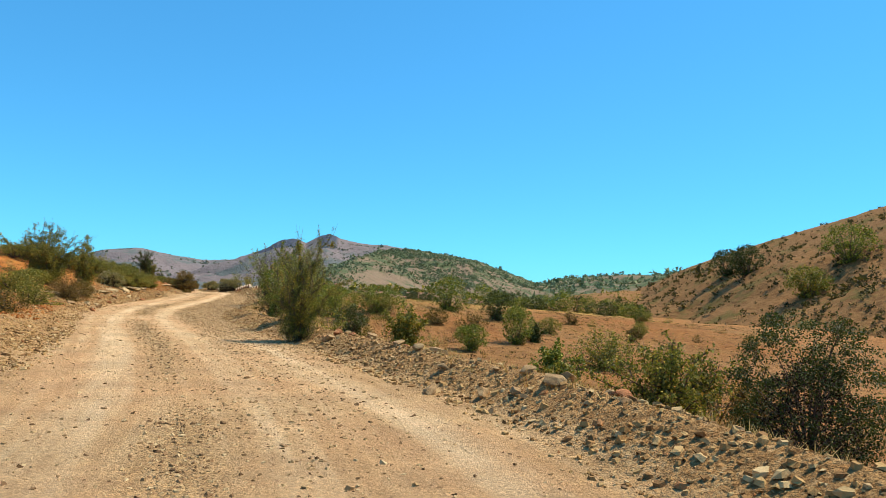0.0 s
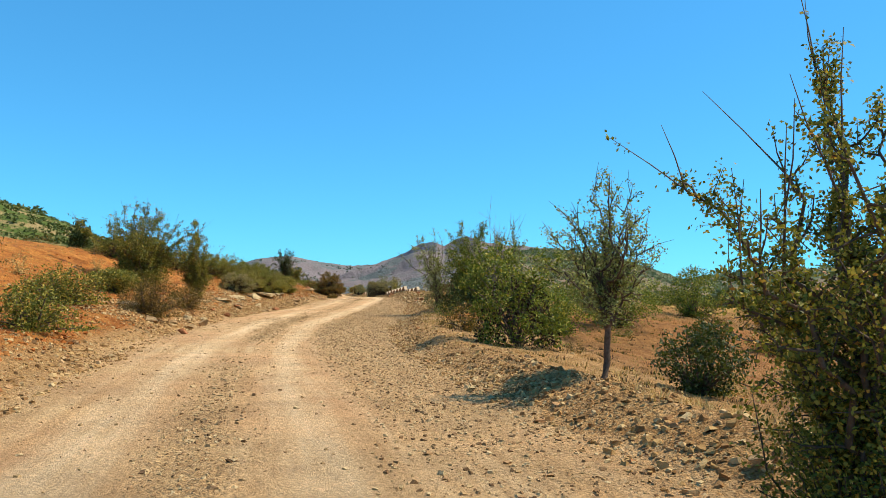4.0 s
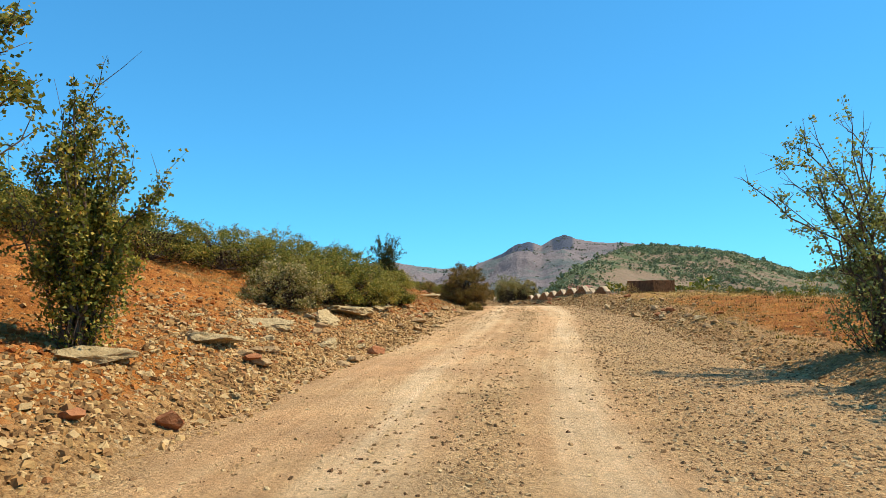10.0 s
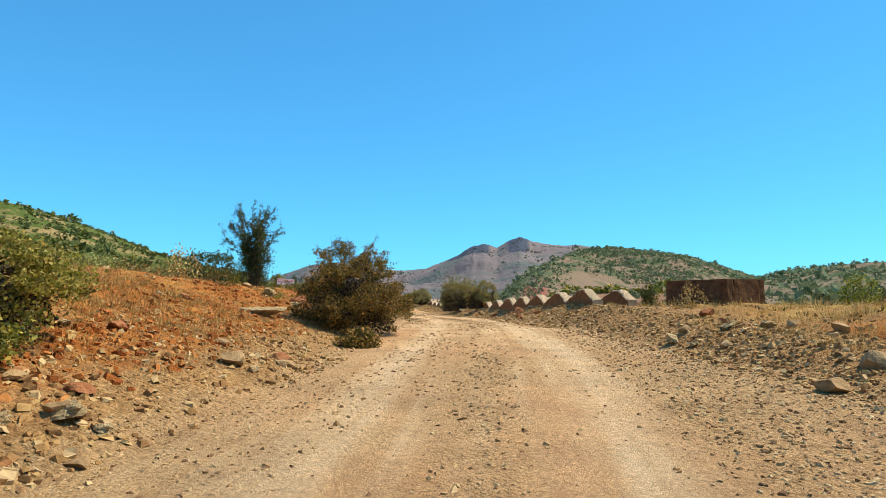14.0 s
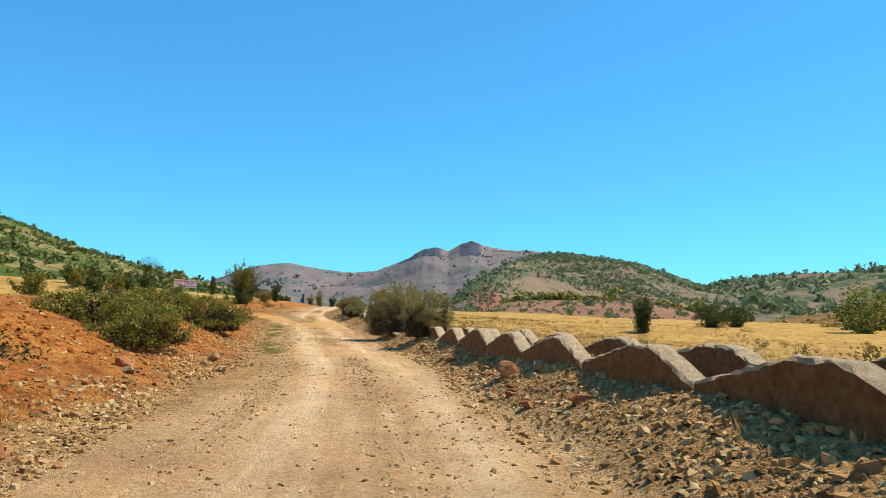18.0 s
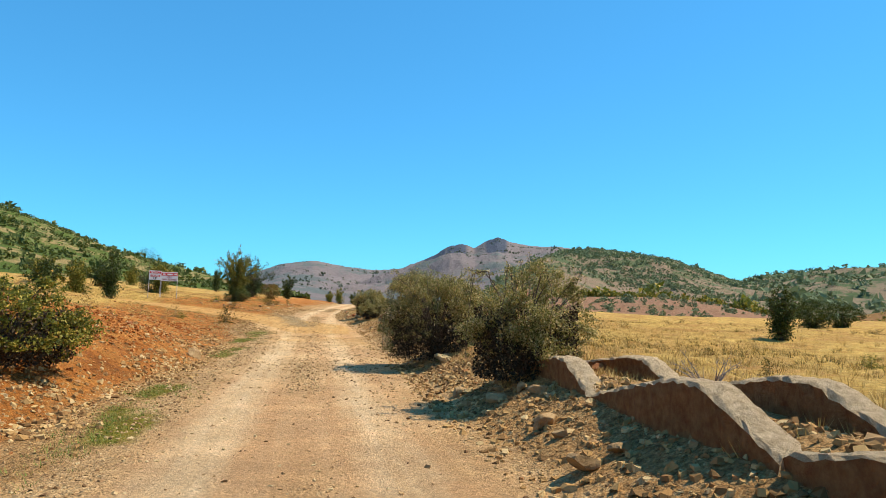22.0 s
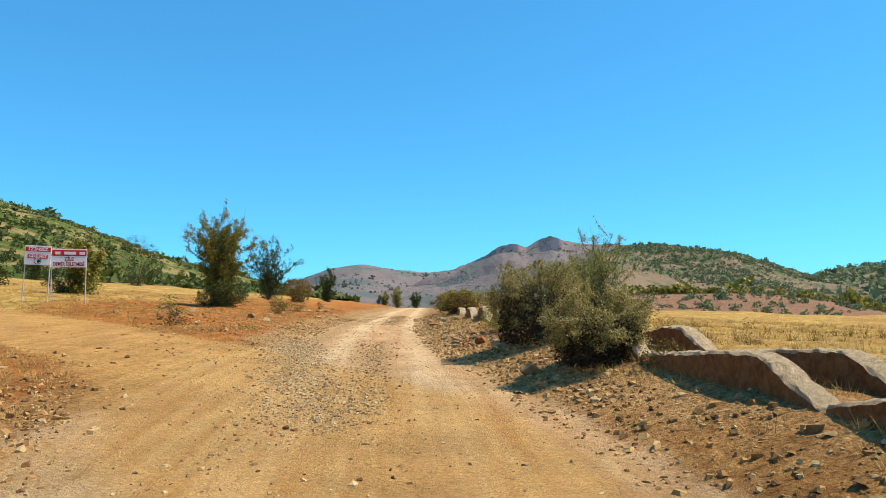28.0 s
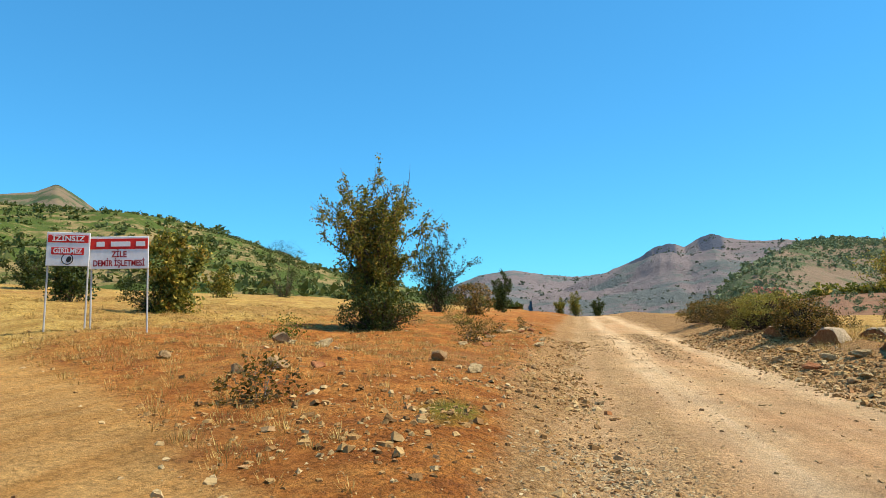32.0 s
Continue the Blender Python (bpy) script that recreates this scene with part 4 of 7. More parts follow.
def hawthorn_meshes(seed, H, R, n_leaf, leaf, stems=0, thick=0.04, gap=0.0, spike=1.0, bare=0.16, vase=0.3, lean=(0.0, 0.0), trunk=0.0, skirt=0.16, reach=()):
    """Wood and leaves of a thorn tree: crooked limbs, side branches and short spurs, all set with tufts of leaves, and bare tips above."""
    rng = np.random.default_rng(seed)
    far = n_leaf < 5200
    limbs = max(7, int((stems or 26) * (0.34 if far else 0.62)))
    lobe = rng.uniform(0, 6.283, 2)
    lines, thin, runs = [], [], []
    fork = np.array([0.02 * H, 0.015 * H, trunk * H])
    if trunk:
        lines.append(wander(rng, np.zeros(3), fork, 5, (0.04, 0.02, 0), thick * 1.3, thick * 0.9))
    ends = []
    for k in range(limbs):
        th = k * 2.39996 + rng.uniform(-0.5, 0.5)
        q = math.sqrt((k + 0.4) / limbs)
        swell = 1 + 0.16 * math.sin(2 * th + lobe[0]) + 0.12 * math.sin(3 * th + lobe[1])
        rad = R * q * swell * rng.uniform(0.8, 1.08)
        top = H * (1.0 - (0.52 - 0.3 * vase) * q ** 1.8) * rng.uniform(0.78, 1.0)
        ends.append(np.array([math.cos(th) * rad + lean[0] * top, math.sin(th) * rad + lean[1] * top, top]))
    ends += [np.array(e, float) for e in reach]
    for n_end, e in enumerate(ends):
        out = np.array([e[0], e[1], 0.0])
        foot = fork * rng.uniform(0.7, 1.05) if trunk else out * 0.10 * rng.uniform(0.3, 1.2)
        ln = wander(rng, foot, e, 6 if far else 10, -out / (np.linalg.norm(e) + 1e-6) * 0.22, thick * rng.uniform(0.5, 0.9), thick * 0.16)
        lines.append(ln)
        n = len(ln) - 1
        full = 2.2 if n_end >= limbs else 0.25 if rng.uniform() < gap else 1.0
        first = bare + (0.0 if trunk else 0.08)
        runs.append((ln[int(first * n) + 1:, :3], 0.9 * full, 0.75))
        for t in np.linspace(first, 0.97, int(rng.integers(4, 6) if far else rng.integers(8, 12))):
            i = min(int(t * n), n - 1)
            p0 = ln[i, :3] + (ln[i + 1, :3] - ln[i, :3]) * (t * n - i)
            ax = ln[i + 1, :3] - ln[i, :3]
            ax /= np.linalg.norm(ax) + 1e-9
            d2 = ax * 0.6 + rng.normal(size=3) * 0.62 + out / (np.linalg.norm(out) + 0.3) * 0.25 + (0, 0, 0.22)
            d2 /= np.linalg.norm(d2)
            size = (0.07 * H + 0.16 * R) * (1.25 - 0.65 * t) * rng.uniform(0.5, 1.35)
            br = wander(rng, p0, p0 + d2 * size, 3 if far else 5, rng.normal(size=3) * 0.08, thick * 0.24, thick * 0.09)
            br[:, 2] = np.maximum(br[:, 2], 0.05)
            thin.append(br)
            runs.append((br[:, :3], 1.35 * full * rng.uniform(0.35, 1.35), 1.0))
            for _ in range(1 if far else 3):
                a = br[int(rng.integers(1, len(br))), :3]
                b = a + (d2 * 0.5 + rng.normal(size=3) * 0.75 + (0, 0, 0.2)) * size * rng.uniform(0.18, 0.4)
                b[2] = max(b[2], 0.04)
                thin.append(np.array([[*a, thick * 0.10], [*b, thick * 0.05]]))
                runs.append((np.array([a, b]), 1.25 * full, 1.0))
        # leafy leaders and bare thorny shoots over the crown
        for m in range(2 if e[2] > 0.5 * H else 1):
            d2 = ax * 0.9 + rng.normal(size=3) * 0.3 + (0, 0, 0.35)
            d2 /= np.linalg.norm(d2)
            tip = wander(rng, e, e + d2 * (0.05 * H + 0.08 * R) * rng.uniform(0.3, 1.9) * spike, 3, (0, 0, 0), thick * 0.16, thick * 0.05)
            thin.append(tip)
            runs.append((tip[:, :3], 0.8 if m == 0 else 0.06, 0.6))
    if skirt:
        # brushwood round the foot
        for _ in range(int(limbs * 1.6)):
            th = rng.uniform(0, 6.283)
            c = R * 0.62 * math.sqrt(rng.uniform())
            b = np.array([math.cos(th) * c, math.sin(th) * c, H * rng.uniform(0.08, 0.36)])
            br = wander(rng, np.array([b[0] * 0.4, b[1] * 0.4, 0.0]), b, 3 if far else 5, rng.normal(size=3) * 0.08, thick * 0.25, thick * 0.08)
            thin.append(br)
            runs.append((br[1:, :3], 9.0 * skirt, 1.8))
    a = np.concatenate([r[0][:-1] for r in runs])
    b = np.concatenate([r[0][1:] for r in runs])
    w = np.concatenate([np.full(len(r[0]) - 1, r[1]) for r in runs]) * (np.linalg.norm(b - a, axis=1) + 0.01)
    wide = np.concatenate([np.full(len(r[0]) - 1, r[2]) for r in runs])
    per = 5 if far else 6
    tufts = max(1, n_leaf // per)
    at = rng.choice(len(w), size=tufts, p=w / w.sum())
    c = a[at] + (b[at] - a[at]) * rng.uniform(0, 1.05, tufts)[:, None]
    c = np.repeat(c, per, 0) + rng.normal(size=(tufts * per, 3)) * np.repeat(wide[at], per)[:, None] * (0.80 * leaf + 0.008)
    c[:, 2] = np.maximum(c[:, 2], 0.02 + 0.05 * rng.uniform(size=len(c)))
    sv, sf = tubes(lines, 3 if far else 5)
    tv, tf = tubes(thin, 3)
    k = 3 if far else 4
    lv = leaf_quads(rng, c, leaf, leaf * 0.72, corners=k)
    return np.concatenate([sv, tv]), np.concatenate([sf, tf + len(sv)]), lv, quads(len(lv) // k, k)


def bramble_meshes(seed, H, R, n_leaf, leaf, stems=40, sprigs=2, thick=0.03, spike=1.0, canes=(), hollow=0.0, square=0.38, tuft=0.10):
    """Wood and leaves of a dense thicket: tufts of leaves on a lumpy canopy with dark gaps, over stems that show where it is hollow."""
    rng = np.random.default_rng(seed)
    m = int(4.2 * R * (0.6 * R + H) / (tuft * tuft))
    th, cz = rng.uniform(0, 6.283, m), rng.uniform(-0.85, 1.0, m)
    lump = fbm(th * 1.4 + seed, cz * 2.6, 3, seed % 17) + 0.5 * fbm(th * 4 + seed, cz * 6.0, 2, seed % 13)
    rr = np.clip(0.92 + 1.9 * lump, 0.62, 1.2) * (1 - 0.30 * rng.beta(1.0, 2.6, m))
    sn = np.clip(1 - cz ** 2, 0, 1) ** square
    c = np.stack([np.cos(th) * sn * R * rr, np.sin(th) * sn * R * rr, H * (0.45 + 0.52 * cz * rr)], 1)
    keep = (rng.uniform(size=m) < 0.22 + 0.85 * smooth(-0.12, 0.10, lump)) & ((c[:, 2] > hollow * H * rng.uniform(0.45, 1.15, m)) | (rng.uniform(size=m) < 0.04))
    c, rr = c[keep], rr[keep]
    m = len(c)
    out = c - (0, 0, 0.4 * H)
    out /= np.linalg.norm(out, axis=1)[:, None] + 1e-9
    size = tuft * rng.lognormal(-0.1, 0.35, m)
    share = size ** 2
    at = rng.choice(m, size=n_leaf, p=share / share.sum())
    g = rng.normal(size=(n_leaf, 3)) * 0.48
    p = c[at] + g * size[at][:, None] * (1, 1, 0.8)
    lines, thin, more = [], [], []
    ends = rng.choice(m, size=min(m, stems), replace=False)
    for k, i in enumerate(ends):
        f = np.array([math.cos(k * 2.4), math.sin(k * 2.4), 0.0]) * 0.02
        lines.append(bezier(f, f * 0.5 + c[i] * np.array([0.35, 0.35, 0.75]) + rng.normal(size=3) * 0.05 * R, c[i], 8, thick * rng.uniform(0.3, 0.8), thick * 0.12))
    for i in ends[c[ends, 2] > 0.3 * H]:
        for _ in range(sprigs):
            tip = c[i] + (out[i] * 0.8 + rng.normal(size=3) * 0.45 + (0, 0, 0.35)) * rng.uniform(0.06, 0.20) * (0.6 + 0.3 * spike)
            thin.append(bezier(c[i], (c[i] + tip) / 2 + rng.normal(size=3) * 0.02, tip, 3, thick * 0.13, thick * 0.05))
            u = rng.uniform(0.1, 1.0, 9)[:, None]
            more.append(c[i] + (tip - c[i]) * u + rng.normal(size=(9, 3)) * leaf * 0.45)
    for cane in canes:
        e = np.array(cane)
        over = np.array([e[0] * 0.4, e[1] * 0.4, 1.2 * H]) if e[2] > 0.7 * H else np.array([e[0] * 0.95, e[1] * 0.95, 2.0 * H - 0.5 * e[2]])
        ln = bezier(np.zeros(3), over, e, 15, thick * 0.35, thick * 0.09)
        ln[3:-1, :3] += rng.normal(size=(11, 3)) * 0.02
        lines.append(ln)
        for a, b in zip(ln[6:-1, :3], ln[7:, :3]):
            q = a + rng.normal(size=3) * 0.10 - (0, 0, 0.05)
            thin.append(bezier(a, (a + q) / 2, q, 2, thick * 0.10, thick * 0.05))
            u = rng.uniform(0, 1, 13)[:, None]
            more.append(a + (q - a) * u + rng.normal(size=(13, 3)) * leaf * 0.6)
            more.append(a + (b - a) * u + rng.normal(size=(13, 3)) * leaf * 0.6)
    p = np.concatenate([p] + more)
    p[:, 2] = np.maximum(p[:, 2], 0.02 + 0.05 * rng.uniform(size=len(p)))
    sv, sf = tubes(lines)
    if thin:
        tv, tf = tubes(thin, 3)
        sv, sf = np.concatenate([sv, tv]), np.concatenate([sf, tf + len(sv)])
    lv = leaf_quads(rng, p, leaf, leaf * 0.62, 0.5)
    return sv, sf, lv, quads(len(lv) // 4)


def shrub(name, label, category, x, y, H, R, style, mat, seed, n_leaf=7000, leaf=0.065, sink=0.04, group="", **kw):
    """A shrub or small tree of its own: woody stems and a crown of leaves."""
    root = new(name)
    root.location = (x, y, ground_at(x, y) - sink)
    count = int(n_leaf * (1.0 if n_leaf < 8000 else 0.68))
    if style in ("upright", "tree"):
        sv, sf, lv, lf = hawthorn_meshes(seed, H, R, count, leaf * (1.5 if n_leaf < 5200 else 1.1), trunk=0.34 if style == "tree" else 0.0, **({"skirt": 0.0} if style == "tree" else {}), **kw)
    else:
        dense = n_leaf >= 12000 and style == "ball"
        sv, sf, lv, lf = bramble_meshes(seed, H, R, int(count * 0.92), leaf * 1.22, **kw) if dense else shrub_meshes(seed, H, R, style, count, leaf * 1.18, **kw)
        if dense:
            # near-black leaves added inside the thicket to paint its deep shade
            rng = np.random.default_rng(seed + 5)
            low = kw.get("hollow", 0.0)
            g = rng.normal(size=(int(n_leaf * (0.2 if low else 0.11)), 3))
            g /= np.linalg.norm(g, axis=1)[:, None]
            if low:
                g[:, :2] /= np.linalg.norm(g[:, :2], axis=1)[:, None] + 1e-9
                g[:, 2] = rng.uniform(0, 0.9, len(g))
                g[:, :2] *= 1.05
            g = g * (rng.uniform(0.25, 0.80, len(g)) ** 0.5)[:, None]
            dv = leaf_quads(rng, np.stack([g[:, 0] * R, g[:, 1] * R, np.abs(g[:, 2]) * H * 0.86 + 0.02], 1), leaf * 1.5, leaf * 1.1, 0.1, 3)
            mesh_part("inner_shade", soup("inner_shade", dv, quads(len(dv) // 3, 3)), M_HERB_SHADE, root, "dark leaves standing in for shade inside")
    mesh_part("wood", soup("wood", sv, sf), M_BARK, root)
    mesh_part("crown", soup("crown", lv, lf), mat, root)
    return tagged(root, label, category, group)


HEDGE, OLIVE, DRY, GREEN, SILVER, DARK, YELLOW = M_LEAF_HEDGE, M_LEAF, M_LEAF_DRY, M_LEAF_GREEN, M_LEAF_SILVER, M_LEAF_DARK, M_LEAF_YELLOW
# beside the road where the drive begins, right bank
shrub("bush", "tall upright olive-green bush at the road's edge", "bush", -3.75, 18.2, 2.45, 1.0, "upright", OLIVE, 17, 68000, 0.027, spike=2.0, stems=40, skirt=0.25, reach=((1.15, -0.28, 1.6), (0.6, 0.1, 2.7), (0.45, 0.0, 2.6), (-0.2, 0.2, 2.55), (-0.9, 0.3, 1.95)))
shrub("bush", "short olive-green bush just below the road", "bush", -1.0, 19.6, 1.5, 0.62, "upright", OLIVE, 12, 4500, 0.06)
shrub("tree", "slender young tree with pale green leaves", "tree", -4.95, 23.6, 2.75, 0.95, "tree", SILVER, 13, 15000, 0.036, gap=0.2, stems=34)
shrub("bush", "fresh green rounded bush below the road", "bush", -6.7, 30.4, 2.35, 1.15, "ball", GREEN, 14, 12000, 0.065, sprigs=2)
shrub("bush", "low dark green bush on the slope", "bush", -3.4, 25.8, 1.1, 0.65, "ball", DARK, 15, 4000, 0.06)
shrub("bush", "small green bush on red earth", "bush", 1.45, 31.6, 1.15, 0.72, "ball", GREEN, 16, 3200, 0.075)
shrub("bush", "yellow-green bush on the valley slope", "bush", 4.1, 36.9, 1.9, 0.85, "ball", GREEN, 17, 4200, 0.08)
shrub("bush", "open green bush on the lower slope", "bush", 3.9, 23.6, 1.35, 0.9, "upright", GREEN, 18, 3600, 0.07)
shrub("bush", "spreading olive bush beside the bank", "bush", 4.05, 12.3, 1.65, 1.3, "upright", OLIVE, 19, 22000, 0.058, stems=36, bare=0.1)
shrub("bush", "dark green bush low on the bank", "bush", 5.95, 11.1, 2.25, 1.0, "ball", DARK, 20, 34000, 0.038, sprigs=3, stems=50, tuft=0.12)
shrub("bush", "thin purplish-brown bush between green ones", "bush", 6.5, 14.0, 1.7, 0.75, "upright", DRY, 721, 5000, 0.045, gap=0.3)
shrub("bush", "small olive bush at the foot of the bank", "bush", 2.9, 16.3, 0.95, 0.5, "upright", OLIVE, 21, 2400, 0.06)
shrub("bush", "yellowing bush at the foot of the bank", "bush", 5.6, 14.2, 1.2, 0.9, "low", DRY, 22, 3600, 0.06)
shrub("bush", "wide olive bush on the valley floor", "bush", 6.8, 28.5, 1.6, 1.4, "low", OLIVE, 23, 5200, 0.08)
shrub("tree", "small rounded green valley tree", "tree", 0.6, 52.0, 2.6, 1.25, "ball", GREEN, 24, 5000, 0.10)
shrub("tree", "small dark green valley tree", "tree", 4.2, 50.5, 2.1, 1.2, "ball", DARK, 25, 4000, 0.10)
shrub("bush", "brownish bush on the valley floor", "bush", 1.8, 41.5, 1.0, 0.9, "low", DRY, 26, 2600, 0.08)
# clump on the right before the mound
shrub("tree", "leafy green shrub tree with yellowing crown", "tree", -10.1, 45.7, 4.2, 1.95, "upright", GREEN, 31, 36000, 0.068, stems=44, thick=0.05, skirt=0.2)
shrub("tree", "half-bare grey thorn tree beside a leafy one", "tree", -8.5, 45.3, 4.2, 1.15, "upright", SILVER, 39, 6500, 0.060, gap=0.5, stems=30, vase=0.4, thick=0.05, skirt=0.05)
shrub("tree", "twiggy brownish shrub tree on the mound", "tree", -12.0, 47.1, 3.9, 1.5, "upright", SILVER, 32, 11000, 0.060, gap=0.3, stems=28, lean=(-0.16, 0.06), vase=0.5, thick=0.045)
shrub("bush", "green hedge-like bush below the road", "bush", -6.2, 38.6, 1.7, 1.35, "ball", GREEN, 33, 7500, 0.07)
shrub("bush", "green hedge-like bush below the road", "bush", -3.9, 42.3, 1.7, 1.5, "ball", GREEN, 34, 6500, 0.075)
shrub("bush", "low straw-coloured bush on the verge", "bush", -8.6, 34.6, 0.75, 0.8, "low", DRY, 35, 3000, 0.06)
shrub("bush", "yellow-green bush below leafy trees", "bush", -7.8, 44.3, 1.5, 1.15, "ball", GREEN, 36, 7000, 0.07)
shrub("bush", "dark green bush at the trees' feet", "bush", -10.6, 44.4, 1.1, 1.0, "low", DARK, 37, 6000, 0.065)
# left bank
shrub("bush", "brown-olive bush with dead twigs on the bank", "bush", -23.5, 48.4, 1.0, 0.8, "ball", HEDGE, 38, 14000, 0.046, stems=50)
shrub("tree", "big spreading olive-green hawthorn on a red bank", "tree", -22.3, 38.4, 3.55, 1.75, "upright", OLIVE, 41, 52000, 0.058, thick=0.05, stems=50, spike=1.1, skirt=0.22, reach=((-2.5, -0.6, 2.75), (1.75, 0.9, 2.7)))
shrub("tree", "narrow olive-green hawthorn on a red bank", "tree", -21.5, 41.0, 3.1, 0.72, "upright", OLIVE, 42, 24000, 0.052, stems=34, skirt=0.14, spike=1.8, reach=((0.75, 0.4, 1.9), (0.2, 0.0, 3.1)))
shrub("bush", "brown dry-leaved bush at the bank's foot", "bush", -17.7, 32.4, 1.12, 0.85, "low", DRY, 43, 24000, 0.032, stems=48)
shrub("bush", "low yellow-green bush on the bank", "bush", -18.9, 30.2, 1.0, 0.95, "low", OLIVE, 44, 6000, 0.06)
shrub("bush", "olive bush beside the hawthorn", "bush", -21.4, 35.6, 0.85, 0.8, "ball", OLIVE, 45, 7000, 0.062)
shrub("bush", "low olive bush on the bank", "bush", -15.0, 25.0, 0.8, 0.8, "low", OLIVE, 46, 3600, 0.058)
shrub("bush", "low dry bush on the bank", "bush", -12.6, 19.6, 0.6, 0.7, "low", DRY, 47, 2800, 0.055)
shrub("tree", "small far hawthorn on the hilltop", "tree", -35.3, 50.6, 2.2, 0.9, "upright", DARK, 48, 4000, 0.08)
shrub("bush", "brown low bush beside rocks", "bush", -19.6, 37.4, 0.75, 0.7, "low", DRY, 49, 3600, 0.055)
for k, (x, y, h, r, mt) in enumerate([(-27.6, 43.6, 0.95, 1.2, OLIVE), (-27.5, 45.9, 0.95, 1.25, OLIVE), (-27.2, 48.2, 1.0, 1.25, OLIVE), (-26.7, 50.3, 1.05, 1.3, OLIVE), (-25.2, 51.7, 1.2, 1.25, OLIVE), (-24.8, 53.4, 1.15, 1.2, OLIVE), (-25.6, 54.0, 1.2, 1.2, OLIVE), (-24.3, 55.3, 0.9, 0.95, YELLOW), (-26.8, 52.6, 1.2, 1.4, YELLOW), (-28.6, 47.0, 1.1, 1.4, OLIVE), (-23.9, 51.9, 0.9, 0.7, DRY), (-23.8, 53.6, 0.85, 0.7, OLIVE), (-23.9, 49.8, 1.05, 1.05, YELLOW), (-23.7, 51.3, 1.0, 1.0, OLIVE), (-23.5, 52.7, 0.8, 0.8, YELLOW), (-23.5, 54.3, 0.5, 0.6, OLIVE)]):
    shrub("bush", "dense olive bramble on the red bank" if mt is not DRY else "dry brown bramble on the red bank", "bush", x, y, h, r, "ball", mt, 60 + k, 20000, 0.042, sprigs=4, spike=2.0, stems=56, group="bramble hedge")
shrub("tree", "lone dark upright tree on the rise", "tree", -31.9, 72.9, 3.3, 1.15, "upright", DARK, 71, 20000, 0.055, stems=40, spike=1.2, vase=0.9, skirt=0.08)
shrub("bush", "round reddish-brown bush beside the road", "bush", -23.95, 63.5, 1.78, 1.05, "ball", DRY, 72, 66000, 0.034, sprigs=4, spike=2.2, stems=80)
shrub("bush", "dark bush at a tree's foot", "bush", -32.4, 70.9, 1.1, 0.9, "ball", DARK, 73, 3000, 0.08)
shrub("bush", "dusty olive bramble sprawling down the red bank", "bush", -30.3, 77.5, 0.85, 1.0, "ball", OLIVE, 74, 24000, 0.040, sprigs=3, stems=60, canes=((0.9, -0.7, 0.5), (-0.8, -0.6, 1.4), (0.6, 0.5, 1.3)))
shrub("bush", "dusty olive bramble sprawling down the red bank", "bush", -31.9, 77.9, 0.6, 0.95, "ball", OLIVE, 774, 15000, 0.05, sprigs=3, stems=50)
shrub("bush", "dark olive bush on the red bank", "bush", -33.35, 85.5, 1.1, 0.95, "ball", OLIVE, 75, 22000, 0.042, sprigs=4, spike=2.0, stems=50, hollow=0.3)
shrub("bush", "dark olive bush on top of the red bank", "bush", -35.2, 85.2, 0.75, 1.0, "ball", OLIVE, 775, 14000, 0.046, sprigs=3)
shrub("bush", "dry brown bush on the bank", "bush", -28.6, 71.2, 0.8, 0.8, "low", DRY, 76, 3600, 0.058)
shrub("bush", "low dry bush beside a round bush", "bush", -22.9, 61.4, 0.3, 0.34, "low", DRY, 77, 3000, 0.055)
# right side along the canal
shrub("bush", "dusty bramble over the canal wall", "bush", -26.45, 87.1, 1.45, 0.75, "ball", HEDGE, 81, 56000, 0.027, sprigs=4, spike=2.0, stems=64, hollow=0.36, square=0.28, tuft=0.085, canes=((-0.7, -0.6, 0.3), (-0.2, -0.85, 0.4), (0.4, -0.8, 0.6), (-0.85, 0.1, 0.5)))
shrub("bush", "dusty bramble beside the road", "bush", -29.05, 92.4, 1.7, 1.1, "ball", HEDGE, 82, 84000, 0.028, sprigs=5, spike=2.0, stems=80, hollow=0.52, square=0.26, tuft=0.085, canes=((-0.9, -0.95, 0.15), (-0.75, -1.0, 0.1), (-0.2, -1.15, 0.5), (0.3, -1.1, 0.45), (-1.15, 0.1, 0.4), (0.7, -0.95, 0.7), (0.95, 0.4, 0.8), (-0.5, -1.05, 0.9), (0.1, -1.15, 0.9), (0.9, -0.3, 1.9), (-1.47, 1.3, 1.93), (-1.4, 1.1, 1.72), (-1.25, 1.0, 1.45), (-0.6, 1.2, 1.8)))
shrub("bush", "low brown bramble beside a taller one", "bush", -27.3, 93.0, 0.6, 0.62, "low", HEDGE, 822, 12000, 0.032)
shrub("bush", "low bramble beside broken concrete", "bush", -29.3, 97.2, 0.36, 0.5, "low", HEDGE, 122, 9000, 0.030)
shrub("bush", "dark olive bramble over broken concrete", "bush", -31.3, 99.6, 0.6, 0.7, "low", OLIVE, 123, 11000, 0.030, stems=44)
shrub("bush", "yellowing bramble over broken concrete", "bush", -32.2, 101.7, 0.75, 0.7, "low", HEDGE, 124, 10000, 0.034, stems=40)
shrub("bush", "low yellow-green weeds beside broken concrete", "bush", -30.9, 98.4, 0.5, 0.55, "low", YELLOW, 83, 7000, 0.032)
shrub("bush", "rounded brown bramble over the canal", "bush", -38.9, 115.6, 1.45, 0.84, "ball", HEDGE, 85, 54000, 0.028, canes=((-0.6, -0.8, 0.3), (0.2, -0.95, 0.5), (-0.9, 0.1, 0.4), (0.6, -0.7, 0.7)), sprigs=4, stems=60, hollow=0.42, tuft=0.085)
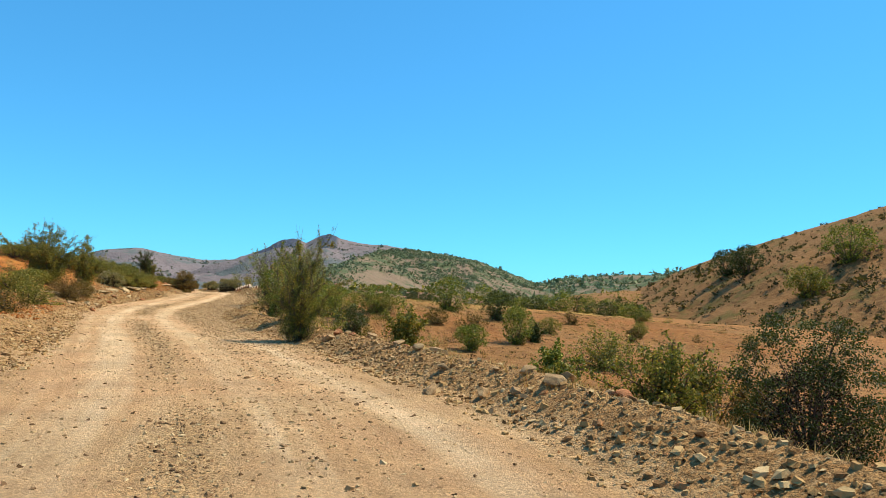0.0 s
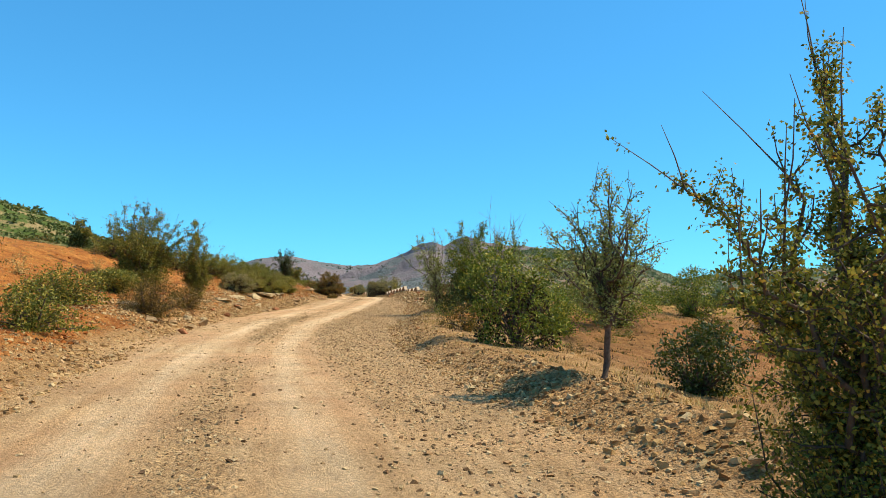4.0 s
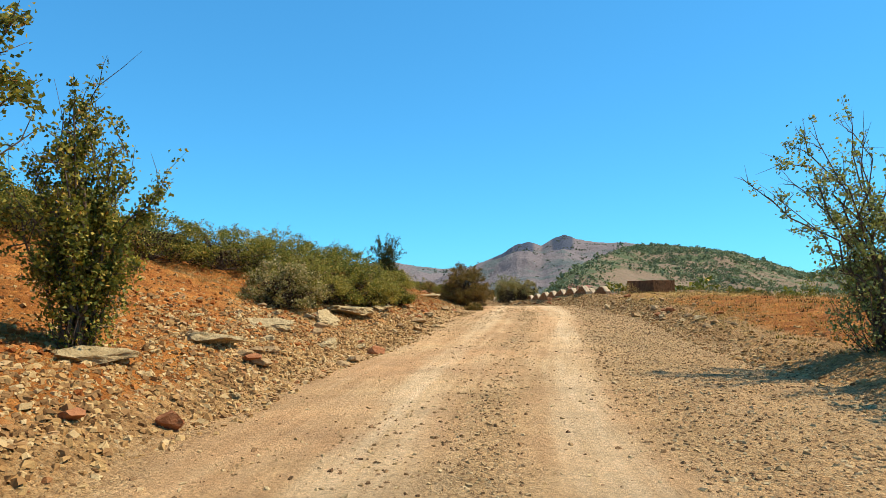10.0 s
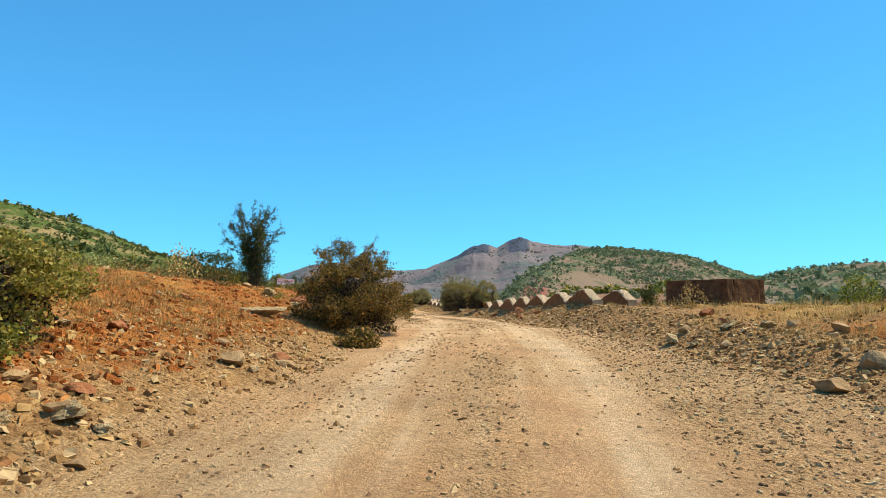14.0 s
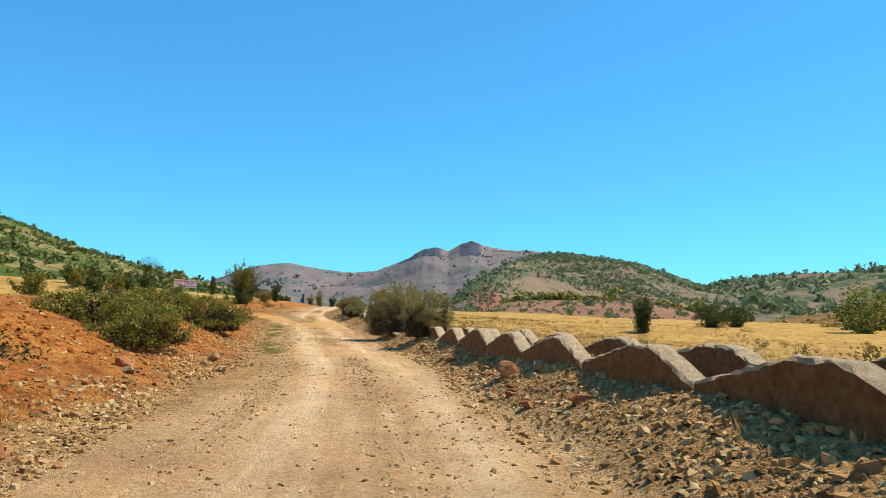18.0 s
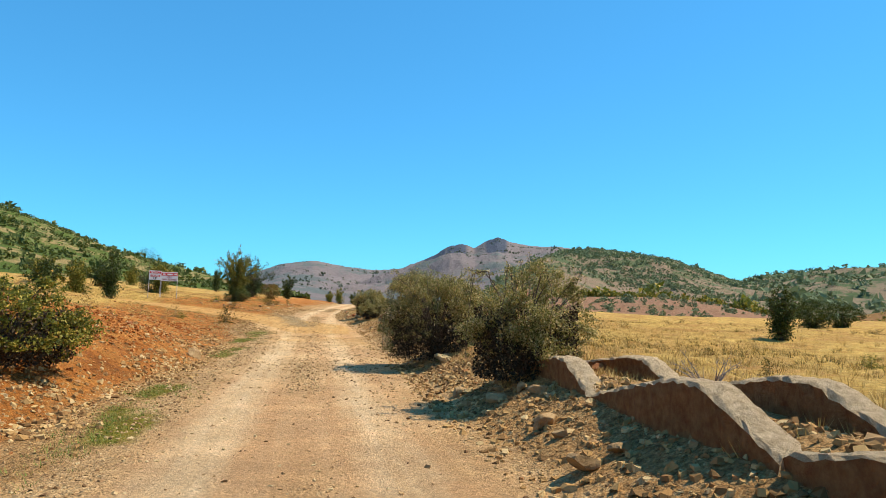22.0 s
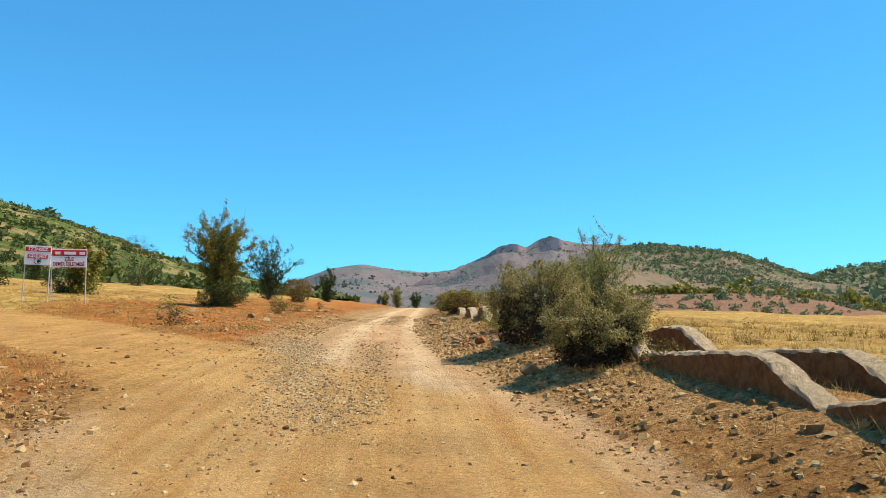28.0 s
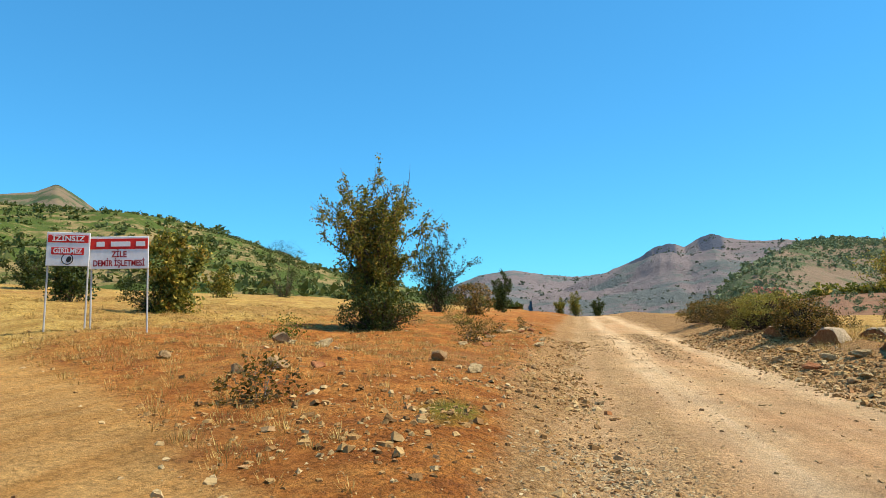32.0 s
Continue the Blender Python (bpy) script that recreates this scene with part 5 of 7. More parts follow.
shrub("bush", "dark bramble at the canal wall's end", "bush", -37.6, 112.6, 1.0, 0.64, "ball", HEDGE, 86, 40000, 0.026, stems=50, hollow=0.4, tuft=0.085)
shrub("bush", "low olive bush beside the verge", "bush", -39.9, 118.6, 0.75, 0.8, "low", YELLOW, 87, 16000, 0.032, stems=40)
shrub("tree", "pale green young tree beyond the canal", "tree", -39.0, 128.6, 3.8, 1.6, "upright", SILVER, 88, 20000, 0.050, gap=0.25, stems=40)
shrub("bush", "dark dense bush at a pale tree's foot", "bush", -39.2, 128.2, 1.35, 1.1, "ball", DARK, 881, 14000, 0.05, sprigs=3, stems=40)
shrub("tree", "yellow-green tree in the field", "tree", -41.9, 148.0, 4.2, 2.0, "upright", YELLOW, 89, 7000, 0.085, gap=0.2, stems=34, vase=0.5, skirt=0.05)
shrub("bush", "dark brown bush at a yellow tree's foot", "bush", -41.6, 147.6, 1.1, 1.0, "ball", DRY, 891, 6000, 0.055)
for k, (x, y, h, r) in enumerate([(-45.0, 131.4, 0.9, 0.6), (-46.2, 134.6, 1.05, 0.8), (-47.0, 137.6, 1.0, 0.85), (-46.4, 138.6, 1.1, 0.9), (-48.8, 142.0, 0.9, 1.0)]):
    shrub("bush", "low brown bush along the far roadside", "bush", x, y, h, r, "ball", YELLOW if k % 2 else DRY, 95 + k, 12000, 0.042, sprigs=3, stems=40, group="roadside bushes")
shrub("tree", "dark dusty conical tree in the straw field", "tree", -17.2, 114.0, 2.9, 0.85, "upright", DARK, 101, 6000, 0.10)
shrub("tree", "dark round tree at the field's end", "tree", -6.3, 150.5, 2.5, 1.9, "ball", DARK, 102, 6000, 0.14)
shrub("tree", "dark round tree at the field's end", "tree", -3.2, 152.5, 2.3, 1.7, "ball", DARK, 103, 5000, 0.14)
# round the junction and in the upper field
shrub("tree", "upright olive hawthorn tree with yellowing leaves", "tree", -54.95, 128.2, 4.3, 1.5, "upright", OLIVE, 111, 50000, 0.066, thick=0.055, spike=1.2, stems=60, skirt=0.05, vase=0.9)
shrub("bush", "dark dense bush round a tree's foot", "bush", -54.7, 127.9, 1.1, 0.95, "ball", DARK, 112, 6000, 0.06)
shrub("tree", "grey-green hawthorn behind a taller tree", "tree", -62.2, 143.7, 4.7, 1.6, "upright", DARK, 113, 12000, 0.085, stems=36)
shrub("bush", "brown bush at a hawthorn's foot", "bush", -60.5, 144.3, 1.6, 1.0, "ball", DRY, 114, 4000, 0.085)
FIELD = [(-85.7, 157.4, 4.8, 2.2), (-60.8, 126.6, 2.7, 0.95), (-59.5, 119.2, 3.5, 0.95), (-61.5, 118.2, 2.7, 1.1), (-62.5, 116.6, 2.6, 1.2), (-55.6, 102.2, 2.4, 1.3), (-66.2, 160.0, 3.1, 0.9), (-69.8, 186.6, 2.9, 1.0), (-67.6, 187.4, 2.0, 1.0), (-71.4, 186.0, 1.6, 0.8), (-67.2, 127.3, 2.2, 1.2), (-72, 126, 2.3, 1.3), (-78, 132, 2.2, 1.2), (-61, 99, 2.2, 1.2), (-69, 110, 2.4, 1.3), (-75, 141, 1.8, 1.0), (-90, 150, 2.6, 1.4)]
for k, (x, y, h, r) in enumerate(FIELD):
    shrub("tree", "dark green hawthorn in the dry upper field", "tree", x, y, h, r, "upright" if k else "ball", DARK if k % 2 == 0 else OLIVE, 130 + k, 5000 if k < 7 else 3200, 0.085, group="field hawthorns")
shrub("tree", "slim dark tree alone in the dry upper field", "tree", -74.5, 156.5, 3.0, 0.5, "upright", DARK, 128, 3200, 0.085)
shrub("bush", "dense dark bush at a field tree's foot", "bush", -61.5, 126.4, 1.1, 0.9, "ball", DARK, 129, 4200, 0.06)
shrub("bush", "small grey-green bush on the hilltop", "bush", -36.5, 70.5, 0.9, 0.8, "ball", SILVER, 119, 2500, 0.08)
shrub("bush", "small grey-green bush on the hilltop", "bush", -35.0, 72.4, 0.8, 0.7, "ball", SILVER, 120, 2500, 0.08)
# dead twigs
def dead_shrub(label, x, y, H, R, seed, stems=14, thick=0.018, style="low"):
    sv, sf, lv, lf = shrub_meshes(seed, H, R, style, 60, 0.02, stems=stems, thick=thick, sprigs=3, spike=1.6)
    ob = mesh_part("dead_shrub", soup("dead_shrub", sv, sf), M_TWIG)
    ob.location = (x, y, ground_at(x, y) - 0.03)
    tagged(ob, label, "shrub")


dead_shrub("bare grey dead shrub in the straw field", -17.2, 84.5, 0.8, 0.9, 201, 20)
dead_shrub("leafless thin dead tree above green bushes", -8.9, 43.0, 4.6, 1.2, 202, 14, 0.04, "tree")
dead_shrub("bare twigs beside the canal wall", -24.2, 86.4, 0.55, 0.6, 203, 14)
dead_shrub("bare grey twigs on the verge", 4.9, 13.9, 1.5, 0.8, 204, 10)


# the valley below the road's start
def valley_bushes():
    rng = np.random.default_rng(140)
    for k in range(17):
        s, d = rng.uniform(16, 62), rng.uniform(13, 46)
        x, y = plan(s, d)
        h = rng.uniform(0.5, 1.5)
        mt = (OLIVE, DRY, DARK, DRY)[k % 4]
        shrub("bush", "dry brown bush on the red valley floor" if mt is DRY else "green bush on the red valley floor", "bush", float(x), float(y), h, h * rng.uniform(0.45, 0.8), ("ball", "upright", "low")[k % 3], mt, 900 + k, 3200, 0.065, group="valley bushes")
    # a line of trees along the valley bottom
    for k in range(16):
        a = math.radians(-3.5 - 0.85 * k + rng.uniform(-0.3, 0.3))
        r = rng.uniform(135, 175)
        x, y = -math.sin(a) * r, math.cos(a) * r
        shrub("tree", "rounded green tree along the valley bottom", "tree", x, y, rng.uniform(3.0, 5.2), rng.uniform(2.0, 3.0), "ball", (GREEN, DARK)[k % 2], 950 + k, 1500, 0.30, group="valley trees", sink=0.3)


valley_bushes()

# ---- stones ----
def turns(rng, n, tilt=0.35):
    a = rng.uniform(0, 2 * np.pi, n)
    b, c = rng.normal(size=n) * tilt, rng.normal(size=n) * tilt
    ca, sa, cb, sb, cc, sc = np.cos(a), np.sin(a), np.cos(b), np.sin(b), np.cos(c), np.sin(c)
    o, i = np.zeros(n), np.ones(n)
    rz = np.stack([ca, -sa, o, sa, ca, o, o, o, i], -1).reshape(n, 3, 3)
    rx = np.stack([i, o, o, o, cb, -sb, o, sb, cb], -1).reshape(n, 3, 3)
    ry = np.stack([cc, o, sc, o, i, o, -sc, o, cc], -1).reshape(n, 3, 3)
    return rz @ rx @ ry


# pebbles: only what stands out of the soil
OCT_V = np.array([(1.0, 0.2, 0.0), (-1.0, -0.1, 0), (0.1, 1.0, 0), (-0.2, -1.0, 0.0), (0.25, 0.2, 0.95)]) * 1.05
OCT_F = np.array([(0, 2, 4), (2, 1, 4), (1, 3, 4), (3, 0, 4)])
RING = np.arange(5) * 2 * np.pi / 5
CHIP_V = np.concatenate([np.stack([np.cos(RING) * k, np.sin(RING) * k, np.full(5, h)], 1) for k, h in ((0.95, -0.6), (0.72, 0.62))])
CHIP_F = np.array([(i, (i + 1) % 5, 5 + (i + 1) % 5) for i in range(5)] + [(i, 5 + (i + 1) % 5, 5 + i) for i in range(5)] + [(5, 6, 7), (5, 7, 8), (5, 8, 9)])


def stone_block(rng, x, y, z, size, flat, tv, tf, jag):
    n = len(x)
    v = tv[None] * (1 + rng.normal(size=(n, len(tv), 3)) * jag)
    v = v + rng.normal(size=v.shape) * 0.13
    v = v * np.stack([rng.uniform(0.7, 1.25, n), rng.uniform(0.55, 1.0, n), flat * rng.uniform(0.6, 1.15, n)], -1)[:, None]
    v = np.einsum("nij,nkj->nki", turns(rng, n, 0.28), v) * (size * 0.5)[:, None, None]
    v = v + np.stack([x, y, z + size * 0.05], -1)[:, None]
    return v.reshape(-1, 3), (tf[None] + (np.arange(n) * len(tv))[:, None, None]).reshape(-1, 3)


def scatter_stones(name, label, s, d, size, seed, mat=None, flat=0.6, at=None):
    """Loose stones lying on the ground at s along and d across the road, in one mesh."""
    rng = np.random.default_rng(seed)
    x, y = plan(s, d) if at is None else at
    z = height(s, d, x, y)
    big = size > 0.045
    v0, f0 = stone_block(rng, x[~big], y[~big], z[~big], size[~big], flat, OCT_V, OCT_F, 0.30)
    v1, f1 = stone_block(rng, x[big], y[big], z[big], size[big], flat, CHIP_V, CHIP_F, 0.20)
    ob = mesh_part(name, soup(name, np.concatenate([v0, v1]), np.concatenate([f0, f1 + len(v0)]), True), mat or M_STONE)
    return tagged(ob, label, "stones", kind="stuff")


def spread_stones():
    rng = np.random.default_rng(5)
    # pebbles over the roadway, thicker where the tyres don't run
    n = 330000
    s = rng.uniform(2, 150, n)
    d = rng.uniform(-3.8, 4.8, n)
    keep = (d > station(s, ROAD_L) - 0.2) & (d < station(s, ROAD_R) + 0.3)
    sway = 0.5 * fbm(s * 0.05, s * 0, 2, 3)
    dens = 0.05 + 0.30 * smooth(-0.05, 0.25, fbm(d * 0.9, s * 0.12, 3, 2))
    dens = dens + 0.7 * np.exp(-((d - sway + 0.15) / 0.30) ** 2) * smooth(-0.2, 0.12, fbm(s * 0.2, d * 0.4, 2, 71))
    dens = dens + 0.75 * smooth(1.0, 1.7, d) * smooth(12, 24, s) * (1 - smooth(60, 74, s))
    dens = dens + 0.55 * np.exp(-((d + 1.8 - 0.8 * sway) / 0.3) ** 2) * smooth(72, 80, s) * (1 - smooth(110, 114, s))
    dens = dens + 0.9 * gravel_bed(*plan(s, d))
    keep &= rng.uniform(size=n) < dens
    s, d = s[keep], d[keep]
    scatter_stones("pebbles", "loose pebbles and gravel scattered over the dirt road", s, d, 0.021 + 0.095 * rng.beta(1.1, 6.0, len(s)), 6, M_PEBBLE)
    # rubble pushed up along both edges, half sunk in soil
    for side, seed in ((-1, 7), (1, 8)):
        n = 68000
        s = rng.uniform(1, 145, n)
        edge = station(s, ROAD_L if side < 0 else ROAD_R) + side * 0.35 * fbm(s * 0.35, s * 0 + 3.1, 3, 5)
        wide = 0.42 + (0.36 * smooth(20, 34, s) * (1 - smooth(60, 72, s)) if side < 0 else 0.12 * smooth(48, 60, s) * (1 - smooth(86, 96, s)))
        w = rng.gamma(1.8, wide, n)
        d = edge + side * (w - 0.4)
        x, y = plan(s, d)
        q, _ = side_road(x, y)
        dens = 0.22 + 0.9 * smooth(-0.12, 0.22, fbm(s * 0.25, d * 0.25, 3, 12 + side))
        dens = dens * (smooth(4, 24, s) * 0.8 + 0.2) * (1 - 0.7 * smooth(74, 82, s)) if side < 0 else dens * (1 - 0.35 * smooth(98, 106, s)) * (1 - 0.25 * smooth(38, 46, s) * (1 - smooth(54, 60, s))) * (0.7 + 0.55 * smooth(60, 66, s) * (1 - smooth(92, 98, s)))
        keep = (rng.uniform(size=n) < dens) & ((side > 0) | (q > 2.3))
        s, d = s[keep], d[keep]
        size = np.clip(0.044 * rng.lognormal(0, 0.56, len(s)), 0.02, 0.13)
        scatter_stones("rubble", "broken brown stone rubble along the road edge", s, d, size, 20 + seed, flat=0.7)
    # grit among the rubble
    for side, seed in ((-1, 47), (1, 48)):
        n = 18000
        s = rng.uniform(2, 140, n)
        d = station(s, ROAD_L if side < 0 else ROAD_R) + side * (rng.gamma(1.7, 0.75, n) - 0.35)
        keep = side_road(*plan(s, d))[0] > (1.6 if side < 0 else -1)
        scatter_stones("grit", "fine broken grit over the road's verge", s[keep], d[keep], 0.014 + 0.05 * rng.beta(1.3, 5, keep.sum()), seed, flat=0.75)
    # stones on the banks, the corner and the field
    n = 6500
    s, d = rng.uniform(0, 150, n), np.where(rng.uniform(size=n) < 0.66, -rng.uniform(3.2, 15, n), rng.uniform(4, 14, n))
    x, y = plan(s, d)
    keep = side_road(x, y)[0] > 1.8
    s, d = s[keep], d[keep]
    scatter_stones("bank_stones", "small stones lying about the red banks", s, d, np.clip(0.05 * rng.lognormal(0, 0.6, len(s)), 0.02, 0.13), 31)
    # broken stone over the foot of the left bank, and about the junction
    n = 5000
    s = rng.uniform(76, 106, n)
    d = station(s, ROAD_L) + 0.5 - rng.gamma(2.0, 0.42, n)
    keep = rng.uniform(size=n) < 0.15 + 1.2 * smooth(-0.08, 0.15, fbm(s * 0.5, d * 0.5, 3, 24))
    s, d = s[keep], d[keep]
    scatter_stones("bank_rubble", "broken stone fallen from the red bank", s, d, np.clip(0.058 * rng.lognormal(0, 0.65, len(s)), 0.03, 0.13), 39, flat=0.65)
    n = 15000
    s = rng.uniform(34, 61, n)
    d = station(s, ROAD_L) + 0.2 - rng.gamma(2.2, 0.75, n)
    keep = rng.uniform(size=n) < 0.2 + 1.2 * smooth(-0.1, 0.15, fbm(s * 0.5, d * 0.5, 3, 23))
    s, d = s[keep], d[keep]
    scatter_stones("bank_rubble", "angular broken stone over the bank's foot", s, d, np.clip(0.056 * rng.lognormal(0, 0.62, len(s)), 0.03, 0.13), 36, flat=0.62)
    n = 4200
    s = rng.uniform(45, 58, n)
    d = station(s, ROAD_L) + 0.25 - rng.gamma(2.0, 0.7, n)
    keep = rng.uniform(size=n) < 0.35 + 1.0 * smooth(-0.1, 0.12, fbm(s * 0.7, d * 0.7, 3, 27))
    s, d = s[keep], d[keep]
    scatter_stones("bank_rubble", "pale angular stones over the bank's foot", s, d, np.clip(0.085 * rng.lognormal(0, 0.4, len(s)), 0.05, 0.13), 40, flat=0.65)
    n = 3400
    s = rng.uniform(1, 26, n)
    d = station(s, ROAD_R) - 0.15 + rng.gamma(2.0, 0.42, n)
    scatter_stones("verge_rubble", "coarse broken rubble along the drop", s, d, np.clip(0.052 * rng.lognormal(0, 0.6, n), 0.03, 0.13), 38, flat=0.6)
    n = 19000
    s = rng.uniform(84, 134, n)
    d = -2.0 - rng.gamma(1.6, 1.5, n)
    x, y = plan(s, d)
    keep = (rng.uniform(size=n) < 0.12 + 1.2 * smooth(-0.05, 0.2, fbm(x * 0.5, y * 0.5, 3, 29))) & (rng.uniform(size=n) < 0.08 + smooth(1.4, 2.6, side_road(x, y)[0]))
    s, d = s[keep], d[keep]
    scatter_stones("junction_stones", "loose pale stones scattered over red earth", s, d, np.clip(0.042 * rng.lognormal(0, 0.6, len(s)), 0.02, 0.13), 37, flat=0.6)
    # rubble heaped between the road and the canal wall
    for a, b, n, seed in ((62, 95, 6000, 51), (98, 122, 3200, 52), (120, 147, 5200, 54)):
        s = rng.uniform(a, b, n)
        d = station(s, ROAD_R) + 0.1 + 1.25 * rng.beta(1.5, 1.3, n)
        keep = rng.uniform(size=n) < 0.35 + 1.1 * smooth(-0.1, 0.15, fbm(s * 0.6, d * 0.6, 3, seed))
        s, d = s[keep], d[keep]
        scatter_stones("canal_rubble", "broken stone rubble heaped against the canal wall", s, d, np.clip(0.052 * rng.lognormal(0, 0.62, len(s)), 0.025, 0.13), seed, flat=0.62)
    # a bed of pale gravel where the two roads part
    n = 3600
    q = rng.uniform(size=n)
    x, y = -40.0 - 6.4 * q + 0.36 * rng.normal(size=n), 109.0 + 10.5 * q + 0.36 * rng.normal(size=n)
    sd = np.array([along(float(a), float(b)) for a, b in zip(x, y)])
    scatter_stones("gravel_bed", "pale broken gravel between the two roads", sd[:, 0], sd[:, 1], 0.022 + 0.06 * rng.beta(1.3, 4.0, n), 53, M_GRAVEL, 0.6, (x, y))
    # clods of red earth broken out of the left bank
    n = 24000
    s = rng.uniform(22, 114, n)
    d = station(s, ROAD_L) - 0.5 - rng.gamma(2.0, 1.1, n)
    x, y = plan(s, d)
    keep = (side_road(x, y)[0] > 2.2) & (rng.uniform(size=n) < 0.15 + 1.3 * smooth(-0.05, 0.2, fbm(x * 0.4, y * 0.4, 3, 19)))
    s, d = s[keep], d[keep]
    scatter_stones("soil_clods", "clods of broken red earth on the bank", s, d, np.clip(0.06 * rng.lognormal(0, 0.6, len(s)), 0.025, 0.13), 33, M_CLOD, 0.75)


spread_stones()


def rock_mesh(seed, facets=0.24, fine=3):
    """A worn boulder about one metre across."""
    rng = np.random.default_rng(seed)
    bm = bmesh.new()
    bmesh.ops.create_icosphere(bm, subdivisions=fine, radius=0.5)
    cuts = rng.normal(size=(11, 3))
    cuts /= np.linalg.norm(cuts, axis=1)[:, None]
    depth = rng.uniform(0.20, 0.36, 11)
    for v in bm.verts:
        p = np.array(v.co)
        for c, h in zip(cuts, depth):
            over = p @ c - h
            if over > 0:
                p = p - c * over * 0.98
        q = Vector(p) + Vector((seed, 0, 0))
        p = p * (1 + facets * (0.5 * noise.noise(q * 4) + 0.30 * noise.noise(q * 9) + 0.16 * noise.noise(q * 19)))
        v.co = p
    me = bpy.data.meshes.new("rock")
    bm.to_mesh(me)
    bm.free()
    return me


ROCKS = {}
for _m, _mat in (("stone", M_ROCK), ("pale", M_PALE), ("red", M_REDROCK)):
    ROCKS[_m] = []
    for _i in range(6):
        _me = rock_mesh(300 + _i, 0.42, 4) if _m == "pale" else rock_mesh(320 + _i, 0.16)
        _me.materials.append(_mat)
        ROCKS[_m].append(_me)
ROCK_LABEL = {"stone": "grey-brown angular rock lying in rubble", "pale": "pale weathered limestone boulder on the bank", "red": "rust-red broken rock beside the road"}
_rk = np.random.default_rng(77)


def rock(x, y, size, kind="stone", flat=0.8, long=1.2, sink=0.14, group="roadside rocks"):
    ob = new("rock", ROCKS[kind][int(_rk.integers(6))])
    z = ground_at(x, y)
    ob.matrix_world = pose(x, y, z + size * flat * (0.36 - sink), _rk.uniform(-12, 12), _rk.uniform(-12, 12), _rk.uniform(0, 360)) @ Matrix.Diagonal((size * long, size, size * flat, 1))
    return tagged(ob, ROCK_LABEL[kind], "rock", group)


for x, y, size, kind in [(-22.8, 57.4, 0.34, "stone"), (-21.6, 51.9, 0.30, "stone"), (-21.9, 51.4, 0.26, "stone"), (-16.5, 58.4, 0.36, "stone"), (-15.9, 59.0, 0.42, "stone"), (-22.5, 75.8, 0.42, "red"), (-22.0, 75.1, 0.3, "stone"), (-28.9, 75.0, 0.42, "red"), (-28.5, 74.6, 0.26, "stone"), (-17.8, 62.6, 0.34, "pale"), (-17.6, 62.9, 0.26, "stone"),
                         (-40.4, 117.1, 0.3, "red"), (-43.4, 117.6, 0.13, "stone"), (-50.4, 119.8, 0.34, "stone"), (-50.7, 119.4, 0.24, "stone"), (-50.1, 120.2, 0.2, "red"), (-49.9, 123.0, 0.3, "stone"), (-48.9, 122.2, 0.24, "pale"), (-38.6, 112.7, 0.36, "stone"), (-39.9, 116.4, 0.3, "stone"), (-26.6, 89.0, 0.42, "stone"), (-26.0, 88.4, 0.40, "red"), (-25.5, 87.6, 0.26, "red"), (-27.4, 90.6, 0.36, "stone"), (-34.2, 94.3, 0.12, "stone"),
                         (-0.1, 9.5, 0.28, "stone"), (0.6, 9.0, 0.24, "stone"), (1.5, 8.2, 0.28, "stone"), (2.0, 7.6, 0.30, "stone"), (-2.7, 16.5, 0.36, "stone"), (0.0, 12.9, 0.42, "stone"), (-15.9, 31.3, 0.32, "red"), (-16.9, 33.4, 0.36, "stone"), (-17.5, 35.0, 0.42, "stone"), (-18.3, 35.4, 0.40, "pale"), (-18.6, 36.9, 0.34, "pale"), (-17.1, 31.6, 0.36, "stone"), (-19.6, 40.3, 0.3, "red"), (-20.7, 47.4, 0.38, "red"), (-20.5, 46.1, 0.30, "stone"), (-21.6, 46.6, 0.26, "stone"), (-34.9, 92.3, 0.44, "stone"), (-28.6, 91.3, 0.34, "pale"), (-29.5, 78.9, 0.34, "stone"), (-54.0, 123.6, 0.46, "stone"), (-53.6, 123.5, 0.24, "pale"), (-52.6, 123.3, 0.34, "pale"), (-39.65, 116.5, 0.34, "red"), (-28.4, 77.3, 0.3, "pale"), (-28.9, 77.6, 0.24, "stone")]:
    rock(x, y, size, kind)
for k in range(16):
    rock(-27.6 + float(_rk.normal()) * 0.75, 69.2 + float(_rk.normal()) * 0.8, float(_rk.uniform(0.22, 0.48)), "red" if k % 3 else "stone", 0.75, 1.3, 0.02, "pile of red rocks")
for k in range(26):
    q = float(_rk.uniform())
    rock(-51.0 - 4.0 * q + float(_rk.normal()) * 0.45, 126.5 + 12.0 * q + float(_rk.normal()) * 0.7, float(_rk.uniform(0.12, 0.32)), ("stone", "pale", "red", "pale")[k % 4], 0.6, 1.4, 0.08, "stones thrown up at the junction")
for k in range(26):
    s = _rk.uniform(54, 67)
    x, y = plan(s, station(s, ROAD_R) + 0.1 + _rk.gamma(2, 0.4))
    rock(float(x), float(y), float(0.16 + 0.26 * _rk.beta(1.1, 2.2)), ("stone", "stone", "pale", "red")[k % 4], 0.65, 1.3, 0.08)
for k in range(26):
    s = _rk.uniform(121, 139)
    x, y = plan(s, station(s, ROAD_R) + 0.15 + _rk.gamma(2, 0.35))
    rock(float(x), float(y), float(0.14 + 0.26 * _rk.beta(1.1, 2.2)), ("pale", "stone", "pale", "red")[k % 4], 0.55, 1.3, 0.08)
for k in range(52):
    s = _rk.uniform(46, 63)
    x, y = plan(s, station(s, ROAD_L) + 0.2 - _rk.gamma(2, 0.62))
    rock(float(x), float(y), float(0.15 + 0.26 * _rk.beta(1.1, 2.0)), ("pale", "stone", "pale", "stone", "red")[k % 5], 0.55, 1.3, 0.08)
